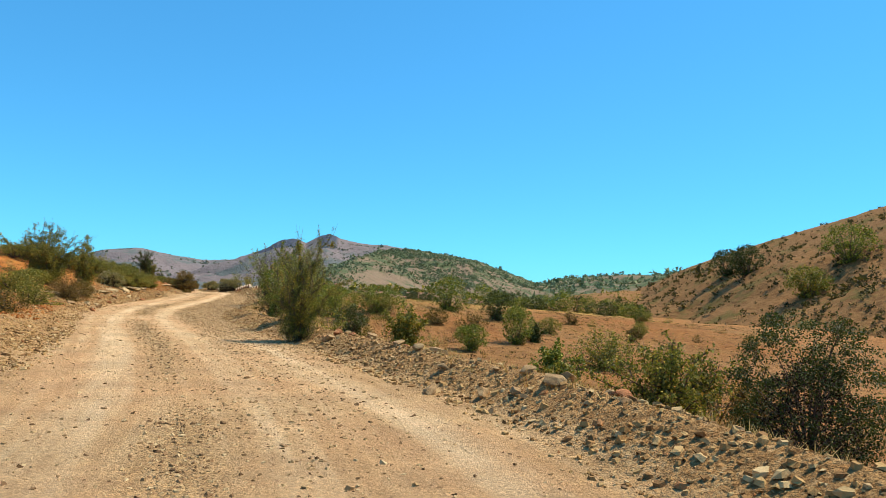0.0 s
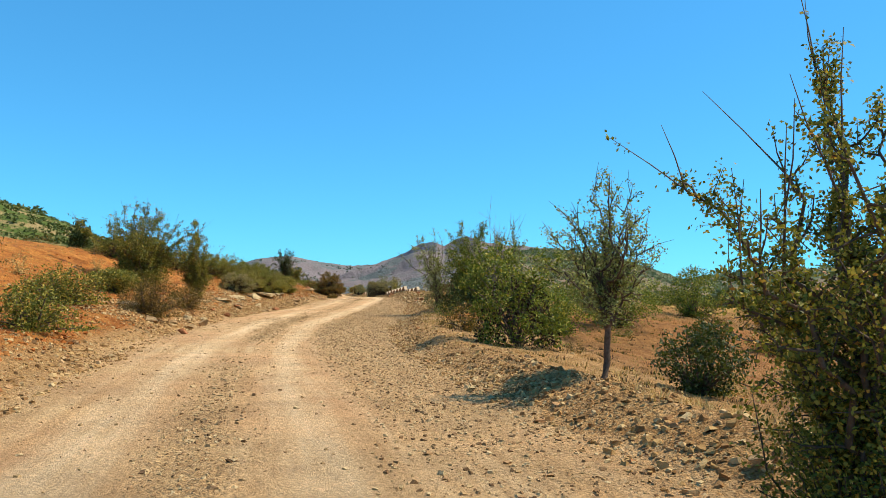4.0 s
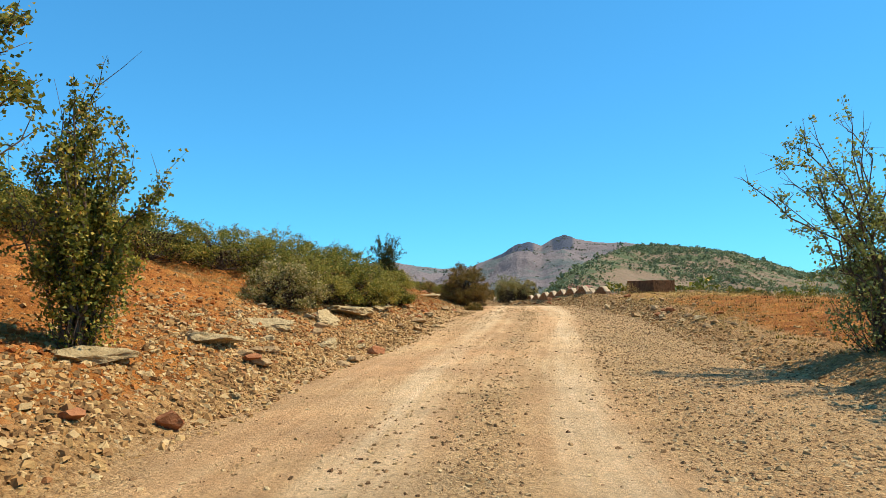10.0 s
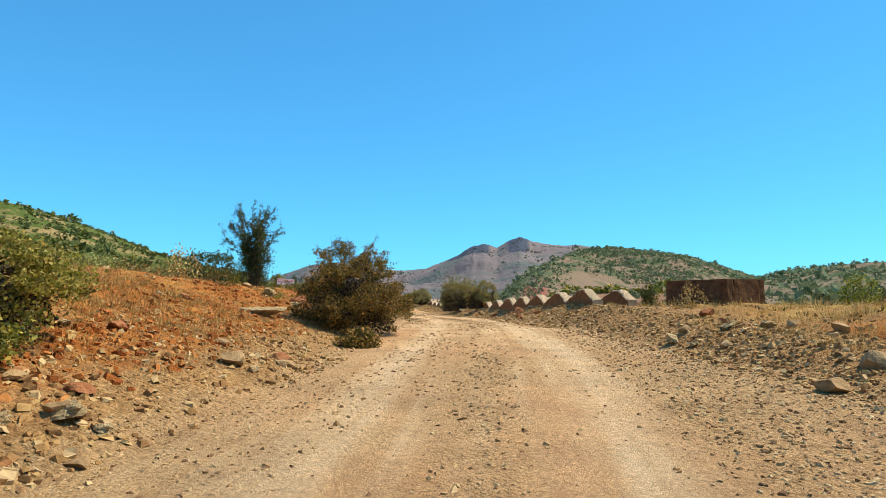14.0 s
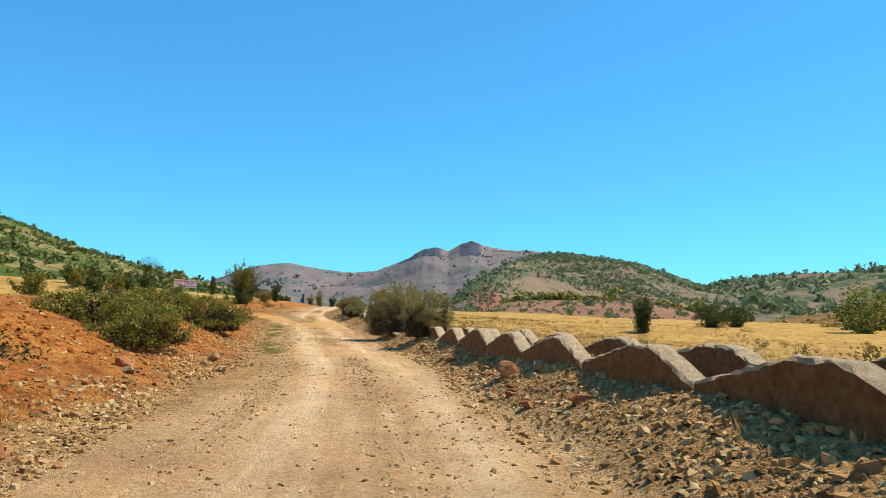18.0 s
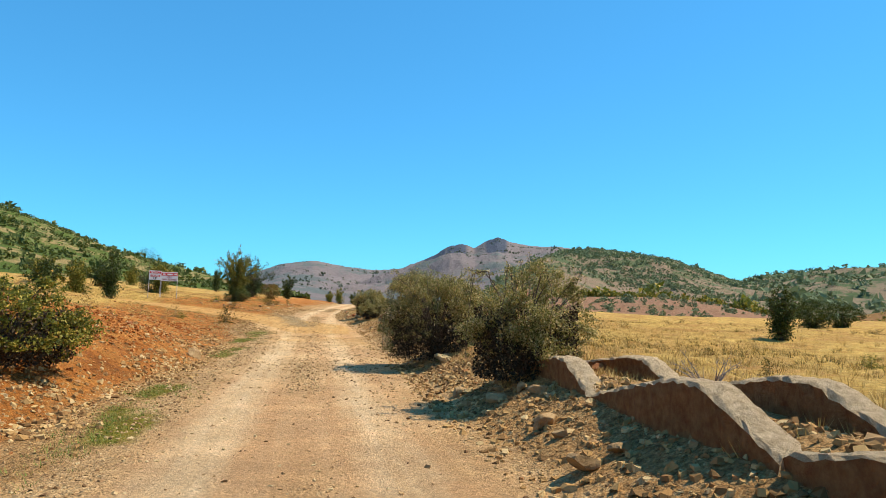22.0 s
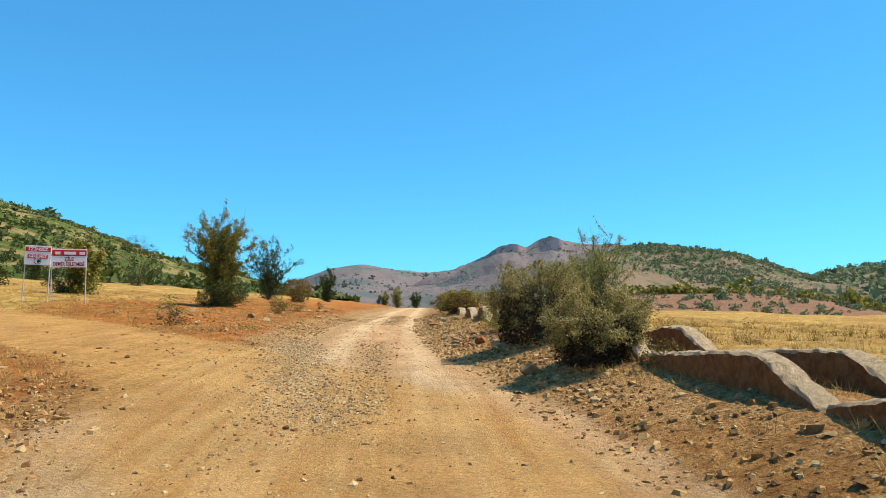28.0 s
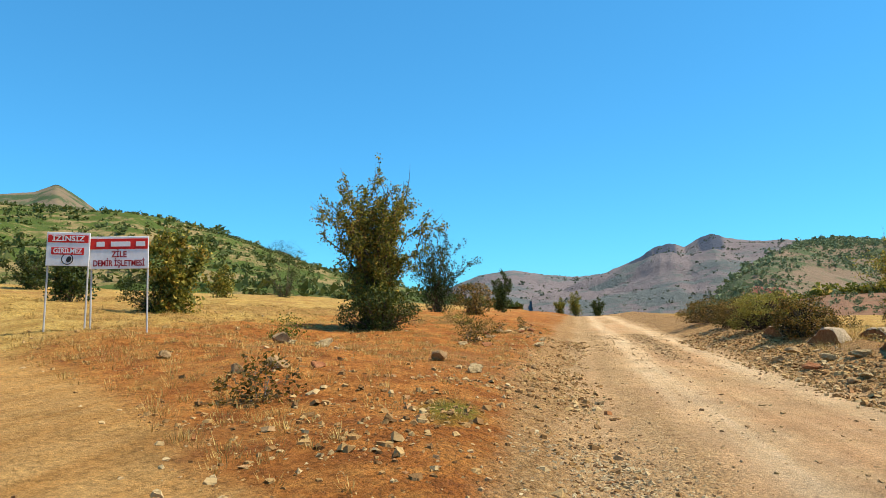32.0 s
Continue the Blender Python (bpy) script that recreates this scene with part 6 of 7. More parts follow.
for k in range(30):
    s = _rk.uniform(76, 92)
    x, y = plan(s, station(s, ROAD_R) + 0.05 + _rk.gamma(2, 0.16))
    rock(float(x), float(y), float(0.14 + 0.24 * _rk.beta(1.1, 2.0)), ("stone", "red", "stone")[k % 3], 0.65, 1.25, 0.08)
for k in range(16):
    s = _rk.uniform(88, 104)
    x, y = plan(s, station(s, ROAD_R) + 0.1 + _rk.gamma(2, 0.3))
    rock(float(x), float(y), float(0.14 + 0.22 * _rk.beta(1.1, 2.2)), ("pale", "stone")[k % 2], 0.6, 1.3, 0.08)
# large pale boulders half sunk in the left bank
for s, d, size, long in [(37.0, -4.4, 1.1, 1.6), (40.0, -4.5, 0.85, 1.6), (42.6, -4.4, 0.9, 1.5), (45.2, -4.5, 1.0, 1.4), (47.6, -4.4, 0.85, 1.6), (50.0, -4.5, 1.0, 1.6), (52.6, -4.4, 1.15, 1.7), (54.9, -4.5, 1.3, 1.7), (56.7, -4.3, 0.95, 1.5), (58.8, -4.4, 0.9, 1.4), (66.5, -4.3, 0.8, 1.5), (70.2, -4.5, 0.8, 1.5)]:
    x, y = plan(s, d)
    rock(float(x), float(y), size * 0.78, "pale", 0.45, long, 0.32, "pale bank boulders")
for k in range(20):
    s = _rk.uniform(3, 21)
    x, y = plan(s, station(s, ROAD_R) + 0.1 + _rk.gamma(2, 0.35))
    rock(float(x), float(y), float(0.16 + 0.24 * _rk.beta(1.2, 2.5)), ("stone", "red", "stone")[k % 3], 0.65, 1.3, 0.1)
for k in range(14):
    s = _rk.uniform(34, 48)
    x, y = plan(s, station(s, ROAD_L) + 0.1 - _rk.gamma(2, 0.6))
    rock(float(x), float(y), float(0.15 + 0.28 * _rk.beta(1.1, 2.5)), ("stone", "stone", "red", "stone")[k % 4], 0.6, 1.35, 0.12)
for k in range(22):
    side = _rk.uniform() < 0.5
    s = _rk.uniform(2, 140)
    d = station(s, ROAD_L) - _rk.gamma(2, 0.5) if side else station(s, ROAD_R) + _rk.gamma(2, 0.45)
    x, y = plan(s, d)
    if side and float(side_road(x, y)[0]) < 2.6:
        continue
    rock(float(x), float(y), float(0.11 + 0.22 * _rk.beta(1.1, 3)), ("stone", "stone", "red", "red")[int(_rk.integers(4))])
for k in range(22):
    s, d = _rk.uniform(60, 140), -_rk.uniform(4, 14)
    x, y = plan(s, d)
    if float(side_road(x, y)[0]) > 2.6:
        rock(float(x), float(y), float(0.1 + 0.22 * _rk.beta(1.1, 3)), ("stone", "red", "pale")[int(_rk.integers(3))])

# ---- the broken concrete canal ----
CANAL = [(-17.9, 64.9), (-18.9, 67.4), (-20.25, 71.0), (-21.6, 74.6), (-22.64, 77.3), (-23.63, 79.86), (-24.78, 82.9), (-26.1, 86.4), (-30.06, 96.0), (-36.02, 109.65), (-41.78, 122.9), (-46.2, 133.2), (-48.6, 138.8)]
_cx, _cy = np.array(CANAL).T


def canal_at(y):
    return float(np.interp(y, _cy, _cx))


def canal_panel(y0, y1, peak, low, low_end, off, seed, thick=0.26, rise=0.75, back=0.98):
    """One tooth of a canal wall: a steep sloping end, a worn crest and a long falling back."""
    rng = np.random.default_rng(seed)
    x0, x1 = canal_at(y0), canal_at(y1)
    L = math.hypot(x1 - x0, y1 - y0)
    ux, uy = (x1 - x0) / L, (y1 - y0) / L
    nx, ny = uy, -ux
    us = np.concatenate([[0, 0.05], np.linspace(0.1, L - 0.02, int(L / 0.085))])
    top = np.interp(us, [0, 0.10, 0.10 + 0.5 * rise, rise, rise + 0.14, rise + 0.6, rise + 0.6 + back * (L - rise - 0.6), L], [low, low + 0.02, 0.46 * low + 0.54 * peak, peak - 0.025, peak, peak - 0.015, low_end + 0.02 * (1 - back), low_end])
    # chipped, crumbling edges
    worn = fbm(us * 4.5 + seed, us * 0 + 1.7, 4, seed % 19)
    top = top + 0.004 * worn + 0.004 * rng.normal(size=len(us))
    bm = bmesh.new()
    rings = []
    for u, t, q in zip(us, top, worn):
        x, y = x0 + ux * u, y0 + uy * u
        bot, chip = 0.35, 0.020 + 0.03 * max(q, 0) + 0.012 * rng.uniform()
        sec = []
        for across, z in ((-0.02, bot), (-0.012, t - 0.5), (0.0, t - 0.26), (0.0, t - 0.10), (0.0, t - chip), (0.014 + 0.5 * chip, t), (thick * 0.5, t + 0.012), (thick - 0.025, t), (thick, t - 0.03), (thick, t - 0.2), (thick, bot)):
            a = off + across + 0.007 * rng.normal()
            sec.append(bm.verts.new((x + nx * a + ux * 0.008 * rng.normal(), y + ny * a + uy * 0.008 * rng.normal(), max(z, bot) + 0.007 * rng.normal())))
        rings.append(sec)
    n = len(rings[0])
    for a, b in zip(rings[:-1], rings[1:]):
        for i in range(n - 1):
            # pale crest; sides take the soil-stained colour darkened for shade
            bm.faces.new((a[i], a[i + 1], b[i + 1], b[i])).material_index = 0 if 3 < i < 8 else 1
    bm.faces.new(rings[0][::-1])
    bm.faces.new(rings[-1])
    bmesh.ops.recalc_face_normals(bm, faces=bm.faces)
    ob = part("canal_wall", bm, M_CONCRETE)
    ob.data.materials.append(M_SOIL_SHADE)
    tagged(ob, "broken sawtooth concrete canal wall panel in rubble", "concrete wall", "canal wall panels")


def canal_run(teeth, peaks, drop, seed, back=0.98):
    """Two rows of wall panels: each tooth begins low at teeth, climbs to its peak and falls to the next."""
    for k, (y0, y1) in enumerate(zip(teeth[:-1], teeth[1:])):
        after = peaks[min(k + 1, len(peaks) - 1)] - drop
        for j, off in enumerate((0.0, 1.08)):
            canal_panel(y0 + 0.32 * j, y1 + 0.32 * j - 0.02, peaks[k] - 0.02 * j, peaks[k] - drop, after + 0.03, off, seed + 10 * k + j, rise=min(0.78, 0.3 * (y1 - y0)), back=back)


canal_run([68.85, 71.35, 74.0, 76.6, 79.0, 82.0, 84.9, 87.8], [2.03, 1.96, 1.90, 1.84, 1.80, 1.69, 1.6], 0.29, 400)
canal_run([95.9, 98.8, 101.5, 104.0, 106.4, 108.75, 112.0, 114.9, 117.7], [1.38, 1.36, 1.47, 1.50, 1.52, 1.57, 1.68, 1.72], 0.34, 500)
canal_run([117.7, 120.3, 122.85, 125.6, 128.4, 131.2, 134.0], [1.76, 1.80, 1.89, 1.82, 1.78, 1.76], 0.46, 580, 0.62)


def tank():
    """An open concrete tank at the canal's head: four thick walls."""
    root = new("concrete_tank")
    root.location = (-16.83, 69.09, ground_at(-16.83, 69.09) - 0.15)
    root.rotation_euler = (0, 0, math.atan2(2.4, -1.75))
    for name, cx, cy, lx, ly in (("side_wall", 0, 0, 2.25, 0.2), ("side_wall", 0, -0.95, 2.25, 0.2), ("end_wall", -1.025, -0.475, 0.2, 0.748), ("end_wall", 1.025, -0.475, 0.2, 0.748)):
        bm = bmesh.new()
        bmesh.ops.create_cube(bm, size=1.0)
        bmesh.ops.subdivide_edges(bm, edges=bm.edges, cuts=3, use_grid_fill=True)
        rng = random.Random(9 + int(cx * 10 + cy * 7))
        for v in bm.verts:
            v.co = Vector((v.co.x * lx + cx, v.co.y * ly + cy, (v.co.z + 0.5) * 0.74)) + Vector((rng.gauss(0, 1), rng.gauss(0, 1), rng.gauss(0, 1))) * 0.008
        part(name, bm, M_TANK, root)
    tagged(root, "weathered open concrete water tank in dry grass", "tank")


tank()


# ---- signs ----
def board_box(w, h, t, y=0.0, z=0.0, x=0.0, bevel=0.006):
    bm = bmesh.new()
    bmesh.ops.create_cube(bm, size=1.0)
    for v in bm.verts:
        v.co = Vector((v.co.x * w + x, v.co.y * t + y, v.co.z * h + z))
    bmesh.ops.bevel(bm, geom=bm.edges[:], offset=min(bevel, t * 0.3), segments=1, affect='EDGES')
    return bm


def lettering(text, size, mat, parent, x, z, width, y=-0.022):
    cu = bpy.data.curves.new("lettering", 'FONT')
    cu.body, cu.size, cu.align_x, cu.align_y = text, size, 'CENTER', 'CENTER'
    cu.extrude, cu.offset = 0.0015, size * 0.022
    tmp = bpy.data.objects.new("lettering_source", cu)
    scene.collection.objects.link(tmp)
    bpy.context.view_layer.update()
    me = bpy.data.meshes.new_from_object(tmp.evaluated_get(bpy.context.evaluated_depsgraph_get()))
    bpy.data.objects.remove(tmp)
    xs = [v.co.x for v in me.vertices]
    k = width / (max(xs) - min(xs))
    for v in me.vertices:
        v.co = Vector((v.co.x * k + x, y - v.co.z, v.co.y + z))
    return mesh_part("lettering", me, mat, parent)


def post(parent, x, z0, z1, name="post"):
    bm = bmesh.new()
    bmesh.ops.create_cone(bm, cap_ends=True, segments=12, radius1=0.018, radius2=0.018, depth=z1 - z0)
    for v in bm.verts:
        v.co = Vector((v.co.x + x, v.co.y + 0.035, v.co.z + (z0 + z1) / 2))
    return part(name, bm, M_STEEL, parent)


SIGN_TURN = radians(36)


def sign_root(name, x, y, lean=0.0):
    root = new(name)
    root.location = (x, y, ground_at(x, y))
    root.rotation_euler = (0, radians(lean), SIGN_TURN)
    return root


def works_sign():
    r = sign_root("works_sign", -56.92, 122.07)
    lo, hi = 3.31 - r.location.z, 3.97 - r.location.z
    mid = (lo + hi) / 2
    part("board", board_box(1.15, hi - lo, 0.03, 0, mid), M_WHITE, r)
    part("red_band", board_box(1.12, 0.215, 0.006, -0.019, hi - 0.15), M_RED, r, "red painted name band")
    for x, w in ((-0.36, 0.16), (0.03, 0.38), (0.42, 0.18)):
        part("bar", board_box(w, 0.10, 0.004, -0.025, hi - 0.155, x, 0.001), M_WHITE, r, "white painted bar")
    lettering("Z\u0130LE", 0.17, M_DARKRED, r, 0.0, mid - 0.04, 0.30, -0.017)
    lettering("DEM\u0130R \u0130\u015eLETMES\u0130", 0.17, M_DARKRED, r, 0.0, mid - 0.22, 1.0, -0.017)
    post(r, -0.55, -0.15, hi)
    post(r, 0.55, -0.15, hi)
    tagged(r, "white and red works signboard on two steel posts", "sign")


def warning_sign():
    r = sign_root("warning_sign", -57.72, 121.42, 2.0)
    lo, hi = 3.38 - r.location.z, 4.06 - r.location.z
    mid = (lo + hi) / 2
    part("board", board_box(0.83, hi - lo, 0.03, 0, mid), M_WHITE, r)
    part("red_band", board_box(0.78, 0.155, 0.006, -0.019, hi - 0.13), M_RED, r, "red painted band")
    part("red_band", board_box(0.63, 0.145, 0.006, -0.019, mid - 0.04), M_RED, r, "red painted band")
    lettering("\u0130Z\u0130NS\u0130Z", 0.15, M_WHITE, r, 0.0, hi - 0.13, 0.62, -0.024)
    lettering("G\u0130R\u0130LMEZ", 0.14, M_WHITE, r, 0.0, mid - 0.04, 0.55, -0.024)
    bm = bmesh.new()
    ring = [[], [], [], []]
    for i in range(32):
        a = i * math.pi / 16
        for k, (rad, y) in enumerate(((0.115, -0.016), (0.115, -0.021), (0.098, -0.021), (0.098, -0.016))):
            ring[k].append(bm.verts.new((rad * math.cos(a), y, rad * math.sin(a) + lo + 0.14)))
    for i in range(32):
        j = (i + 1) % 32
        for k in range(4):
            bm.faces.new((ring[k][i], ring[(k + 1) % 4][i], ring[(k + 1) % 4][j], ring[k][j]))
    part("emblem_ring", bm, M_BLACK, r, "black painted ring")
    bm = bmesh.new()
    bmesh.ops.create_uvsphere(bm, u_segments=16, v_segments=8, radius=1)
    for v in bm.verts:
        v.co = Vector((v.co.x * 0.05 + 0.03, v.co.y * 0.004 - 0.018, v.co.z * 0.062 + lo + 0.135 + v.co.x * 0.012))
    part("emblem", bm, M_BLACK, r, "black painted shape")
    post(r, -0.39, -0.2, hi - 0.03)
    post(r, 0.39, -0.2, hi - 0.03)
    tagged(r, "leaning white and red warning sign on steel posts", "sign")


works_sign()
warning_sign()

# ---- scrub on the hills, grass ----
def scrub(name, label, land, n, radius, mat, seed, lo=0.05, hi=1.0, leaf=0.5, per=26, patch=0.02, bias=0.0, squash=0.75, grow=0.0, span=(-180, 180)):
    """Many small shrubs over a hill, each a clump of leaves."""
    rng = np.random.default_rng(seed)
    x, y, z, R, A = land
    ok = np.argwhere((R >= lo) & (R <= hi) & (A > span[0]) & (A < span[1]))
    pick = ok[rng.integers(len(ok), size=n * 3)]
    i, j = pick.T
    fi, fj = rng.uniform(size=len(i)), rng.uniform(size=len(i))
    i2, j2 = np.minimum(i + 1, x.shape[0] - 1), np.minimum(j + 1, x.shape[1] - 1)
    lerp = lambda g: (g[i, j] * (1 - fi) + g[i2, j] * fi) * (1 - fj) + (g[i, j2] * (1 - fi) + g[i2, j2] * fi) * fj
    px, py, pz = lerp(x), lerp(y), lerp(z)
    dens = 0.5 + bias + 2.2 * fbm(px * patch, py * patch, 4, seed)
    keep = np.argwhere(rng.uniform(size=len(px)) < dens)[:n, 0]
    c = np.stack([px, py, pz], 1)[keep]
    m = len(c)
    r = radius * rng.lognormal(0, 0.5, m) * (1 + grow * (1 - R[i, j][keep]))
    g = rng.normal(size=(m, per, 3))
    g /= np.linalg.norm(g, axis=2)[..., None]
    g = g * rng.uniform(0.45, 1.0, (m, per, 1)) * (1, 1, squash)
    pts = c[:, None] + (g + (0, 0, squash * 0.75)) * r[:, None, None]
    v = leaf_quads(rng, pts.reshape(-1, 3), 1.25, 0.9, 0.6, 3)
    cc = np.repeat(pts.reshape(-1, 3), 3, 0)
    v = cc + (v - cc) * (np.repeat(r, per * 3) * leaf)[:, None]
    ob = mesh_part(name, soup(name, v, quads(m * per, 3)), mat)
    tagged(ob, label, "scrub", kind="stuff")


# M_FARLEAF and M_HAZELEAF carry distance haze as a paler leaf colour
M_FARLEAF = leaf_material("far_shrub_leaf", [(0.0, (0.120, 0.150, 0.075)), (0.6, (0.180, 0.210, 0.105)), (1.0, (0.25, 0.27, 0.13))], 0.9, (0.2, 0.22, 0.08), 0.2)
M_TUSSOCK = leaf_material("dark_tussock", [(0.0, (0.040, 0.030, 0.014)), (0.6, (0.085, 0.060, 0.024)), (1.0, (0.160, 0.105, 0.040))], 0.9)
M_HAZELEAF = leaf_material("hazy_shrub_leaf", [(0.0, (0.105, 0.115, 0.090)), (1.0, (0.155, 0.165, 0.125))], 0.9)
M_HILLLEAF = leaf_material("hillside_scrub_leaf", [(0.0, (0.060, 0.080, 0.022)), (0.6, (0.110, 0.130, 0.036)), (1.0, (0.200, 0.190, 0.060))], 0.9)
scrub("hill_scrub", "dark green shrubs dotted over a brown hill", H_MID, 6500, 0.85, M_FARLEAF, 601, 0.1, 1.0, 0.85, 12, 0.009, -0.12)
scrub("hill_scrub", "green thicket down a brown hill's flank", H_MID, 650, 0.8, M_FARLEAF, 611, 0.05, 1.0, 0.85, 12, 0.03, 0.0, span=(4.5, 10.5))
scrub("hill_scrub", "green scrub over a sunny hillside", H_LEFT, 8500, 0.8, M_HILLLEAF, 602, 0.06, 1.0, 0.85, 13, 0.02, 0.15, grow=-0.3)
scrub("hill_scrub", "scattered dry shrubs over a bare brown hill", H_RIGHT, 5200, 0.34, M_TUSSOCK, 603, 0.0, 1.0, 0.7, 14, 0.03, 0.2)
scrub("hill_scrub", "dark thorn trees on a bare brown hill", H_RIGHT, 12, 0.9, M_LEAF_DARK, 604, 0.1, 0.9, 0.2, 300, 0.02, 0.2)
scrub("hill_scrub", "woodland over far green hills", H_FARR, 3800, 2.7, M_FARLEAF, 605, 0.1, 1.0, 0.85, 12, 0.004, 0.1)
scrub("hill_scrub", "small dark shrubs over a bare red slope", H_SLOPE, 240, 0.7, M_FARLEAF, 608, 0.05, 0.95, 0.5, 40, 0.03, 0.1)
scrub("hill_scrub", "dark green hedge along a slope's brow", H_SLOPE, 420, 1.3, M_LEAF, 609, 0.97, 1.06, 0.5, 30, 0.03, 0.3)
scrub("hill_scrub", "small dry tussocks over a bare mound", H_MOUND, 900, 0.28, M_LEAF, 610, 0.02, 1.0, 0.7, 14, 0.05, 0.1)
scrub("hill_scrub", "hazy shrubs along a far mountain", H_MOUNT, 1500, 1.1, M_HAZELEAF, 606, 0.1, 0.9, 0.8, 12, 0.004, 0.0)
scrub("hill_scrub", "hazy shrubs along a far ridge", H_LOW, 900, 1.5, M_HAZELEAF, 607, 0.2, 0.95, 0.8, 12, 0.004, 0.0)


def hill_tree(land, eye, az, el, H, R, mat, label, seed):
    """A lone tree on a hillside, where the sight line from eye at az, el degrees meets it."""
    x, y, z, r, a = land
    rise = np.degrees(np.arctan2(z - eye[2], np.hypot(x - eye[0], y - eye[1])))
    i = np.unravel_index(np.argmin(np.abs(a - az) + np.abs(rise - el) + 9 * (r > 0.98)), x.shape)
    root = new("tree")
    root.location = (float(x[i]), float(y[i]), float(z[i]) - 0.2)
    sv, sf, lv, lf = shrub_meshes(seed, H, R, "ball", 5000, 0.34, thick=0.16, stems=40, sprigs=1)
    mesh_part("wood", soup("wood", sv, sf), M_BARK, root)
    mesh_part("crown", soup("crown", lv, lf), mat, root)
    tagged(root, label, "tree", "hillside trees")


for _az, _el, _h, _r, _mt, _lab in ((-22.6, 2.83, 6.0, 3.2, DARK, "dark green tree alone on the bare hill"), (-24.1, 2.9, 6.4, 3.0, DARK, "dark green tree alone on the bare hill"), (-30.7, 4.02, 6.6, 4.2, GREEN, "fresh green spreading tree on the bare hill"), (-28.3, 1.3, 5.2, 3.4, OLIVE, "olive-green tree above rocks on the hill")):
    hill_tree(H_RIGHT, EYE_0, _az, _el, _h, _r, _mt, _lab, int(-_az * 10))


def grass(name, label, s, d, tall, mat, seed, blades=9, wide=0.012, spread=0.10):
    rng = np.random.default_rng(seed)
    n = len(s)
    x, y = plan(s, d)
    z = height(s, d, x, y)
    b = np.repeat(np.stack([x, y, z - 0.02], 1), blades, 0)
    m = len(b)
    a = rng.uniform(0, 2 * np.pi, m)
    out = np.stack([np.cos(a), np.sin(a), 0 * a], 1)
    b = b + out * (rng.uniform(0, 1, m) * spread)[:, None]
    h = np.repeat(tall, blades) * rng.uniform(0.5, 1.15, m)
    tip = b + out * (h * rng.uniform(0.25, 1.15, m))[:, None] + np.stack([0 * h, 0 * h, h], 1)
    side = np.stack([-np.sin(a), np.cos(a), 0 * a], 1) * wide
    v = np.stack([b - side * 0.65, b + side * 0.65, tip], 1).reshape(-1, 3)
    ob = mesh_part(name, soup(name, v, quads(m, 3)), mat)
    tagged(ob, label, "grass", kind="stuff")


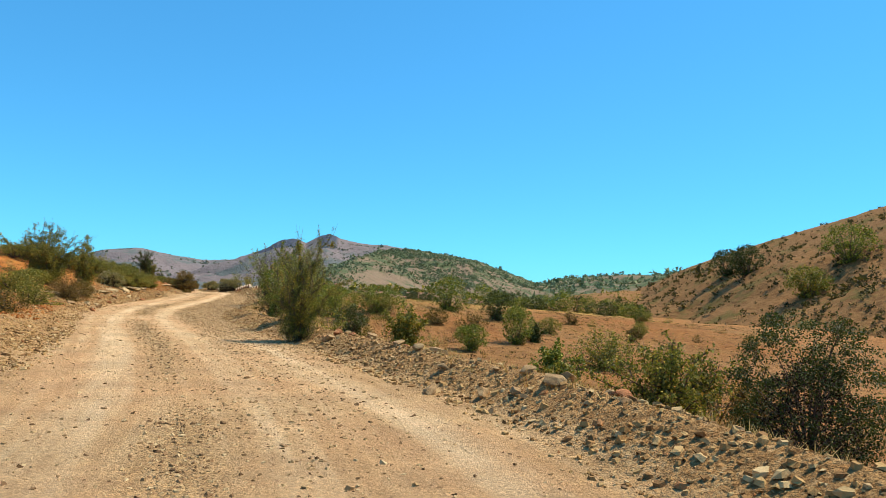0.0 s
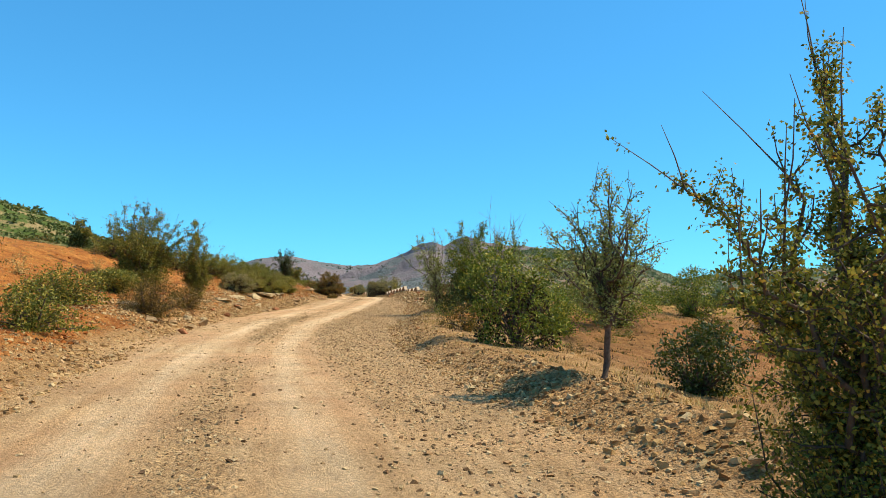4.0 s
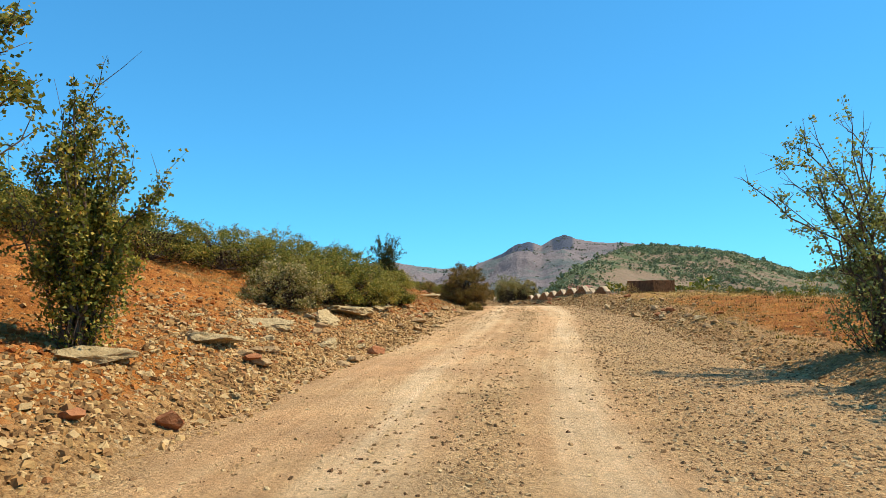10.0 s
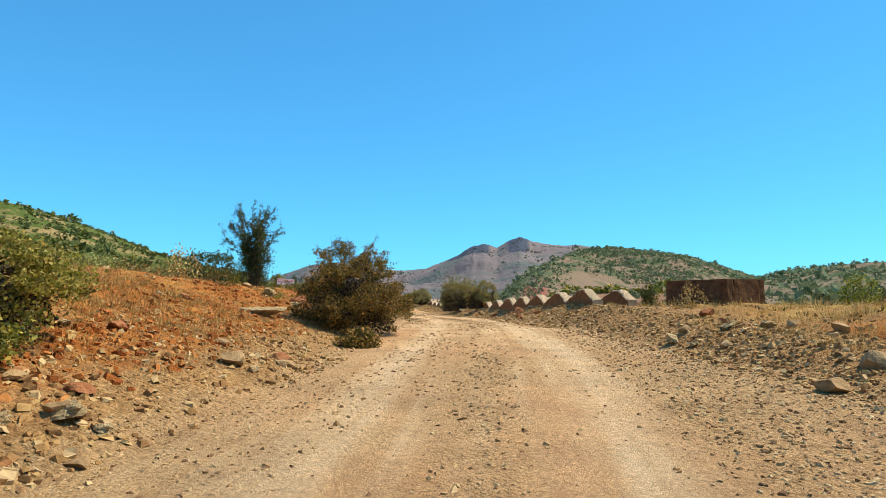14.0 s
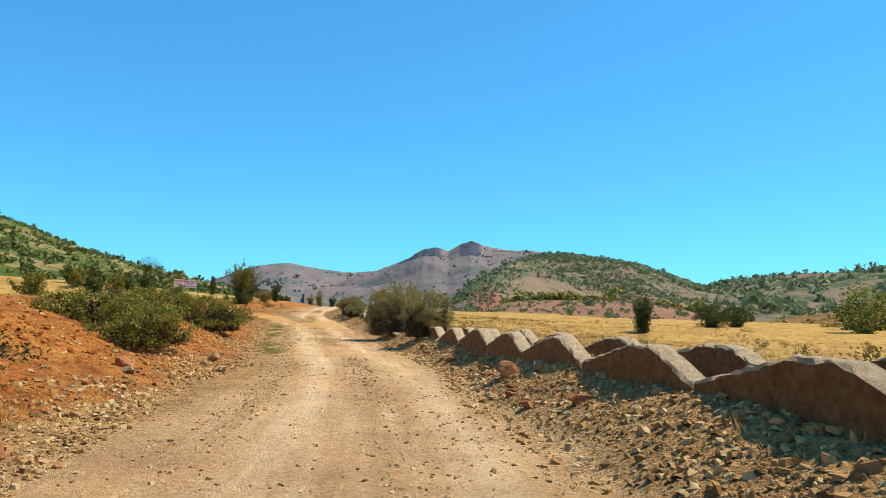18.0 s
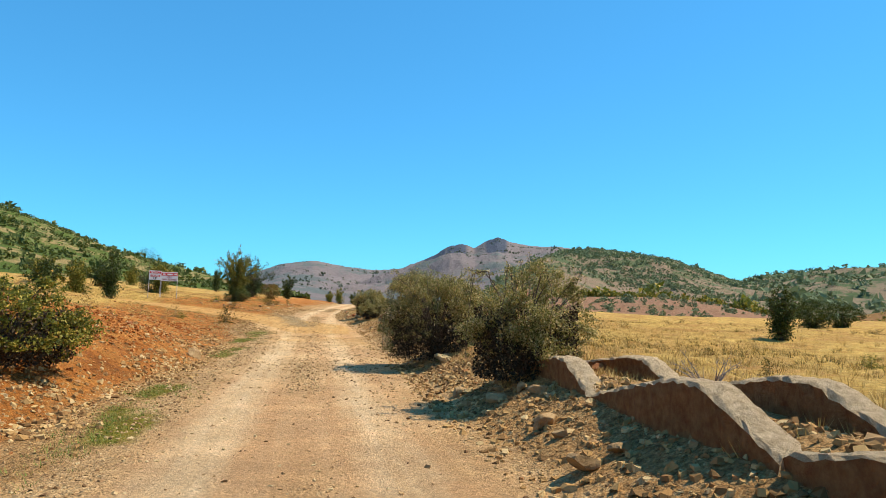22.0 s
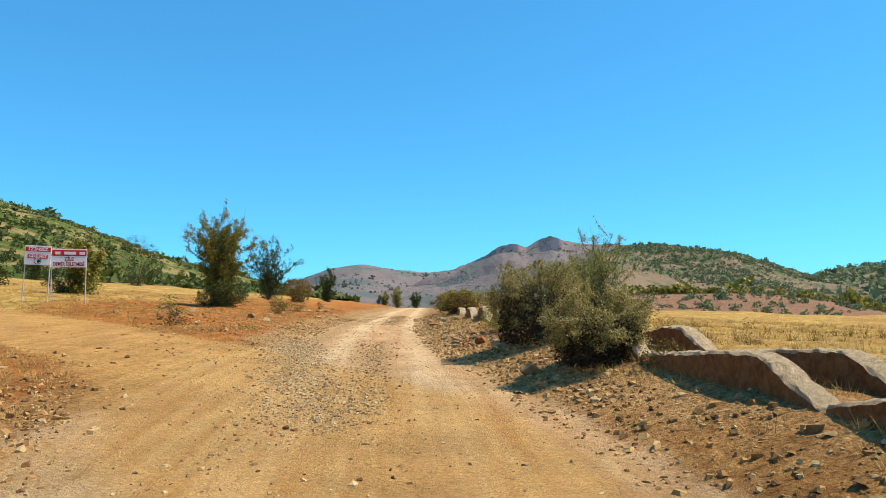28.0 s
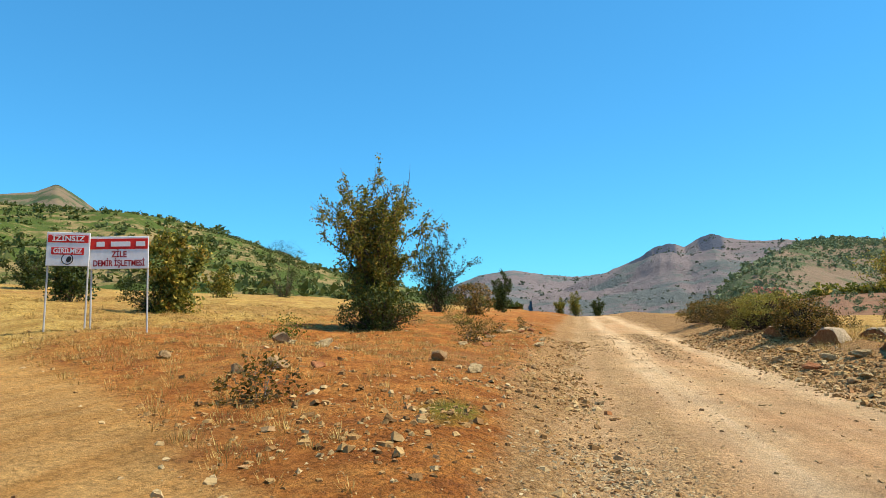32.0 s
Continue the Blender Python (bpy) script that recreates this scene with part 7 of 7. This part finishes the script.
def sow():
    rng = np.random.default_rng(88)
    n = 15000
    s = rng.uniform(46, 150, n)
    d = station(s, ROAD_R) + 2.2 + rng.gamma(1.6, 7.5, n)
    keep = rng.uniform(size=n) < 0.25 + 1.3 * smooth(-0.1, 0.15, fbm(s * 0.3, d * 0.3, 3, 4))
    s, d = s[keep], d[keep]
    grass("field_grass", "dry golden grass over the roadside field", s, d, rng.uniform(0.06, 0.26, len(s)), M_STRAW, 701, 11, 0.009, 0.16)
    n = 5200
    s = rng.uniform(58, 140, n)
    d = station(s, ROAD_R) + 2.4 + rng.gamma(1.8, 6.0, n)
    keep = rng.uniform(size=n) < 0.1 + 1.5 * smooth(0.0, 0.2, fbm(s * 0.2, d * 0.2, 3, 44))
    s, d = s[keep], d[keep]
    grass("field_weeds", "rusty dry weeds among the field grass", s, d, rng.uniform(0.08, 0.30, len(s)), M_LEAF_DRY, 709, 16, 0.010, 0.16)
    n = 12000
    s = rng.uniform(0, 150, n)
    d = station(s, ROAD_L) - 1.0 - rng.gamma(2.0, 4.5, n)
    x, y = plan(s, d)
    keep = (rng.uniform(size=n) < 0.2 + 1.2 * smooth(-0.05, 0.18, fbm(x * 0.3, y * 0.3, 3, 6))) & (side_road(x, y)[0] > 2.4)
    s, d = s[keep], d[keep]
    grass("bank_grass", "tufts of dry yellow grass on the bank", s, d, rng.uniform(0.04, 0.15, len(s)), M_STRAW, 702, 16, 0.007, 0.12)
    n = 10000
    s, d = rng.uniform(52, 76, n), -3.2 - rng.gamma(2.0, 1.7, n)
    keep = rng.uniform(size=n) < 0.15 + 1.4 * smooth(-0.03, 0.2, fbm(s * 0.4, d * 0.4, 3, 26))
    s, d = s[keep], d[keep]
    grass("bank_grass", "yellow-green weeds and grass on the bank", s, d, rng.uniform(0.03, 0.11, len(s)), M_STRAW, 708, 16, 0.008, 0.14)
    n = 9000
    s = rng.uniform(0, 140, n)
    d = station(s, ROAD_R) + 0.5 + rng.gamma(1.8, 1.1, n)
    keep = rng.uniform(size=n) < 0.15 + 1.2 * smooth(0.0, 0.2, fbm(s * 0.4, d * 0.4, 3, 8))
    s, d = s[keep], d[keep]
    grass("verge_grass", "dry weeds between rubble on the verge", s, d, rng.uniform(0.04, 0.16, len(s)), M_STRAW, 703, 14, 0.007, 0.12)
    n = 13000
    s, d = rng.uniform(4, 75, n), 5 + 57 * rng.beta(1.1, 1.6, n)
    keep = rng.uniform(size=n) < 0.2 + 1.2 * smooth(-0.1, 0.2, fbm(s * 0.15, d * 0.15, 3, 14))
    s, d = s[keep], d[keep]
    half = rng.uniform(size=len(s))
    for pick, mt, lab, sd in ((half < 0.45, M_LEAF_DRY, "brown withered herbs over the valley slope", 705), ((half >= 0.45) & (half < 0.86), M_HERB_SHADE, "dark dead herbs over the valley slope", 710), (half >= 0.86, M_STRAW, "dry grass tufts over the valley slope", 706)):
        grass("valley_herbs", lab, s[pick], d[pick], rng.uniform(0.03, 0.12, pick.sum()), mt, sd, 14, 0.022, 0.26)
    n = 13000
    s, d = rng.uniform(106, 150, n), -3.0 - rng.gamma(1.7, 7.0, n)
    x, y = plan(s, d)
    keep = (rng.uniform(size=n) < 0.2 + 1.4 * smooth(-0.08, 0.15, fbm(x * 0.35, y * 0.35, 3, 16))) & (side_road(x, y)[0] > 2.0)
    s, d = s[keep], d[keep]
    grass("corner_grass", "yellow dry grass over the corner field", s, d, rng.uniform(0.04, 0.13, len(s)), M_STRAW, 707, 22, 0.007, 0.13)
    n = 9000
    s = rng.uniform(70, 130, n)
    d = -2.3 + rng.normal(size=n) * 0.3
    keep = rng.uniform(size=n) < np.maximum(1.6 * smooth(0.10, 0.2, fbm(s * 0.45, d * 0.9, 3, 91)) * (s < 112) * (s > 87), 2.0 * green_patch(*plan(s, d)))
    s, d = s[keep], d[keep]
    grass("green_grass", "patches of short green grass on the verge", s, d, rng.uniform(0.02, 0.07, len(s)), M_GREENGRASS, 704, 10, 0.008, 0.08)


sow()


# small dry shrubs on the banks, field and verges
def small_shrubs():
    rng = np.random.default_rng(99)
    kinds = []
    for k, (mt, lab) in enumerate(((M_LEAF_DRY, "small brown dry shrub on bare earth"), (M_LEAF, "small olive shrub on bare earth"), (M_STRAW, "small yellow straw-like shrub"), (M_LEAF_DRY, "small reddish withered shrub"))):
        root = new("small_shrub")
        sv, sf, lv, lf = shrub_meshes(800 + k, 0.42, 0.34, "low", 560, 0.048, stems=9, thick=0.008)
        mesh_part("wood", soup("wood", sv, sf), M_TWIG, root)
        mesh_part("crown", soup("crown", lv, lf), mt, root)
        kinds.append(tagged(root, lab, "shrub", "small bank shrubs"))
    first = [True] * 4
    count = 0
    while count < 170:
        s = rng.uniform(2, 150)
        u = rng.uniform()
        if u < 0.45:
            d = station(s, ROAD_L) - 1.0 - rng.gamma(2, 2.2)
        elif u < 0.8:
            d = station(s, ROAD_R) + 1.0 + rng.gamma(2, 2.2)
        else:
            d = station(s, ROAD_R) + rng.uniform(6, 45)
        x, y = plan(s, d)
        x, y = float(x), float(y)
        if d < 0 and float(side_road(np.array(x), np.array(y))[0]) < 2.6:
            continue
        k = int(rng.integers(4))
        q = float(rng.uniform(0.5, 1.5))
        m = pose(x, y, ground_at(x, y) - 0.02, 0, 0, rng.uniform(0, 360)) @ Matrix.Diagonal((q, q, q * rng.uniform(0.7, 1.3), 1))
        if first[k]:
            kinds[k].matrix_world = m
            first[k] = False
        else:
            ob = copy_thing(kinds[k], Matrix())
            ob.matrix_world = m
        count += 1


small_shrubs()


def plastic_bag():
    """A crumpled pale bag caught in the brambles."""
    bm = bmesh.new()
    bmesh.ops.create_icosphere(bm, subdivisions=4, radius=0.13)
    for v in bm.verts:
        q = v.co * 9
        k = 0.72 + 0.5 * abs(noise.noise(q)) - 0.35 * abs(noise.noise(q * 2.3))
        v.co = Vector((v.co.x * k, v.co.y * k * 0.7, v.co.z * k * 1.35))
    ob = part("plastic_bag", bm, M_WHITE)
    ob.location = (-38.45, 117.0, ground_at(-38.45, 117.0) + 0.14)
    tagged(ob, "crumpled dirty white plastic bag in brambles", "bag")


plastic_bag()
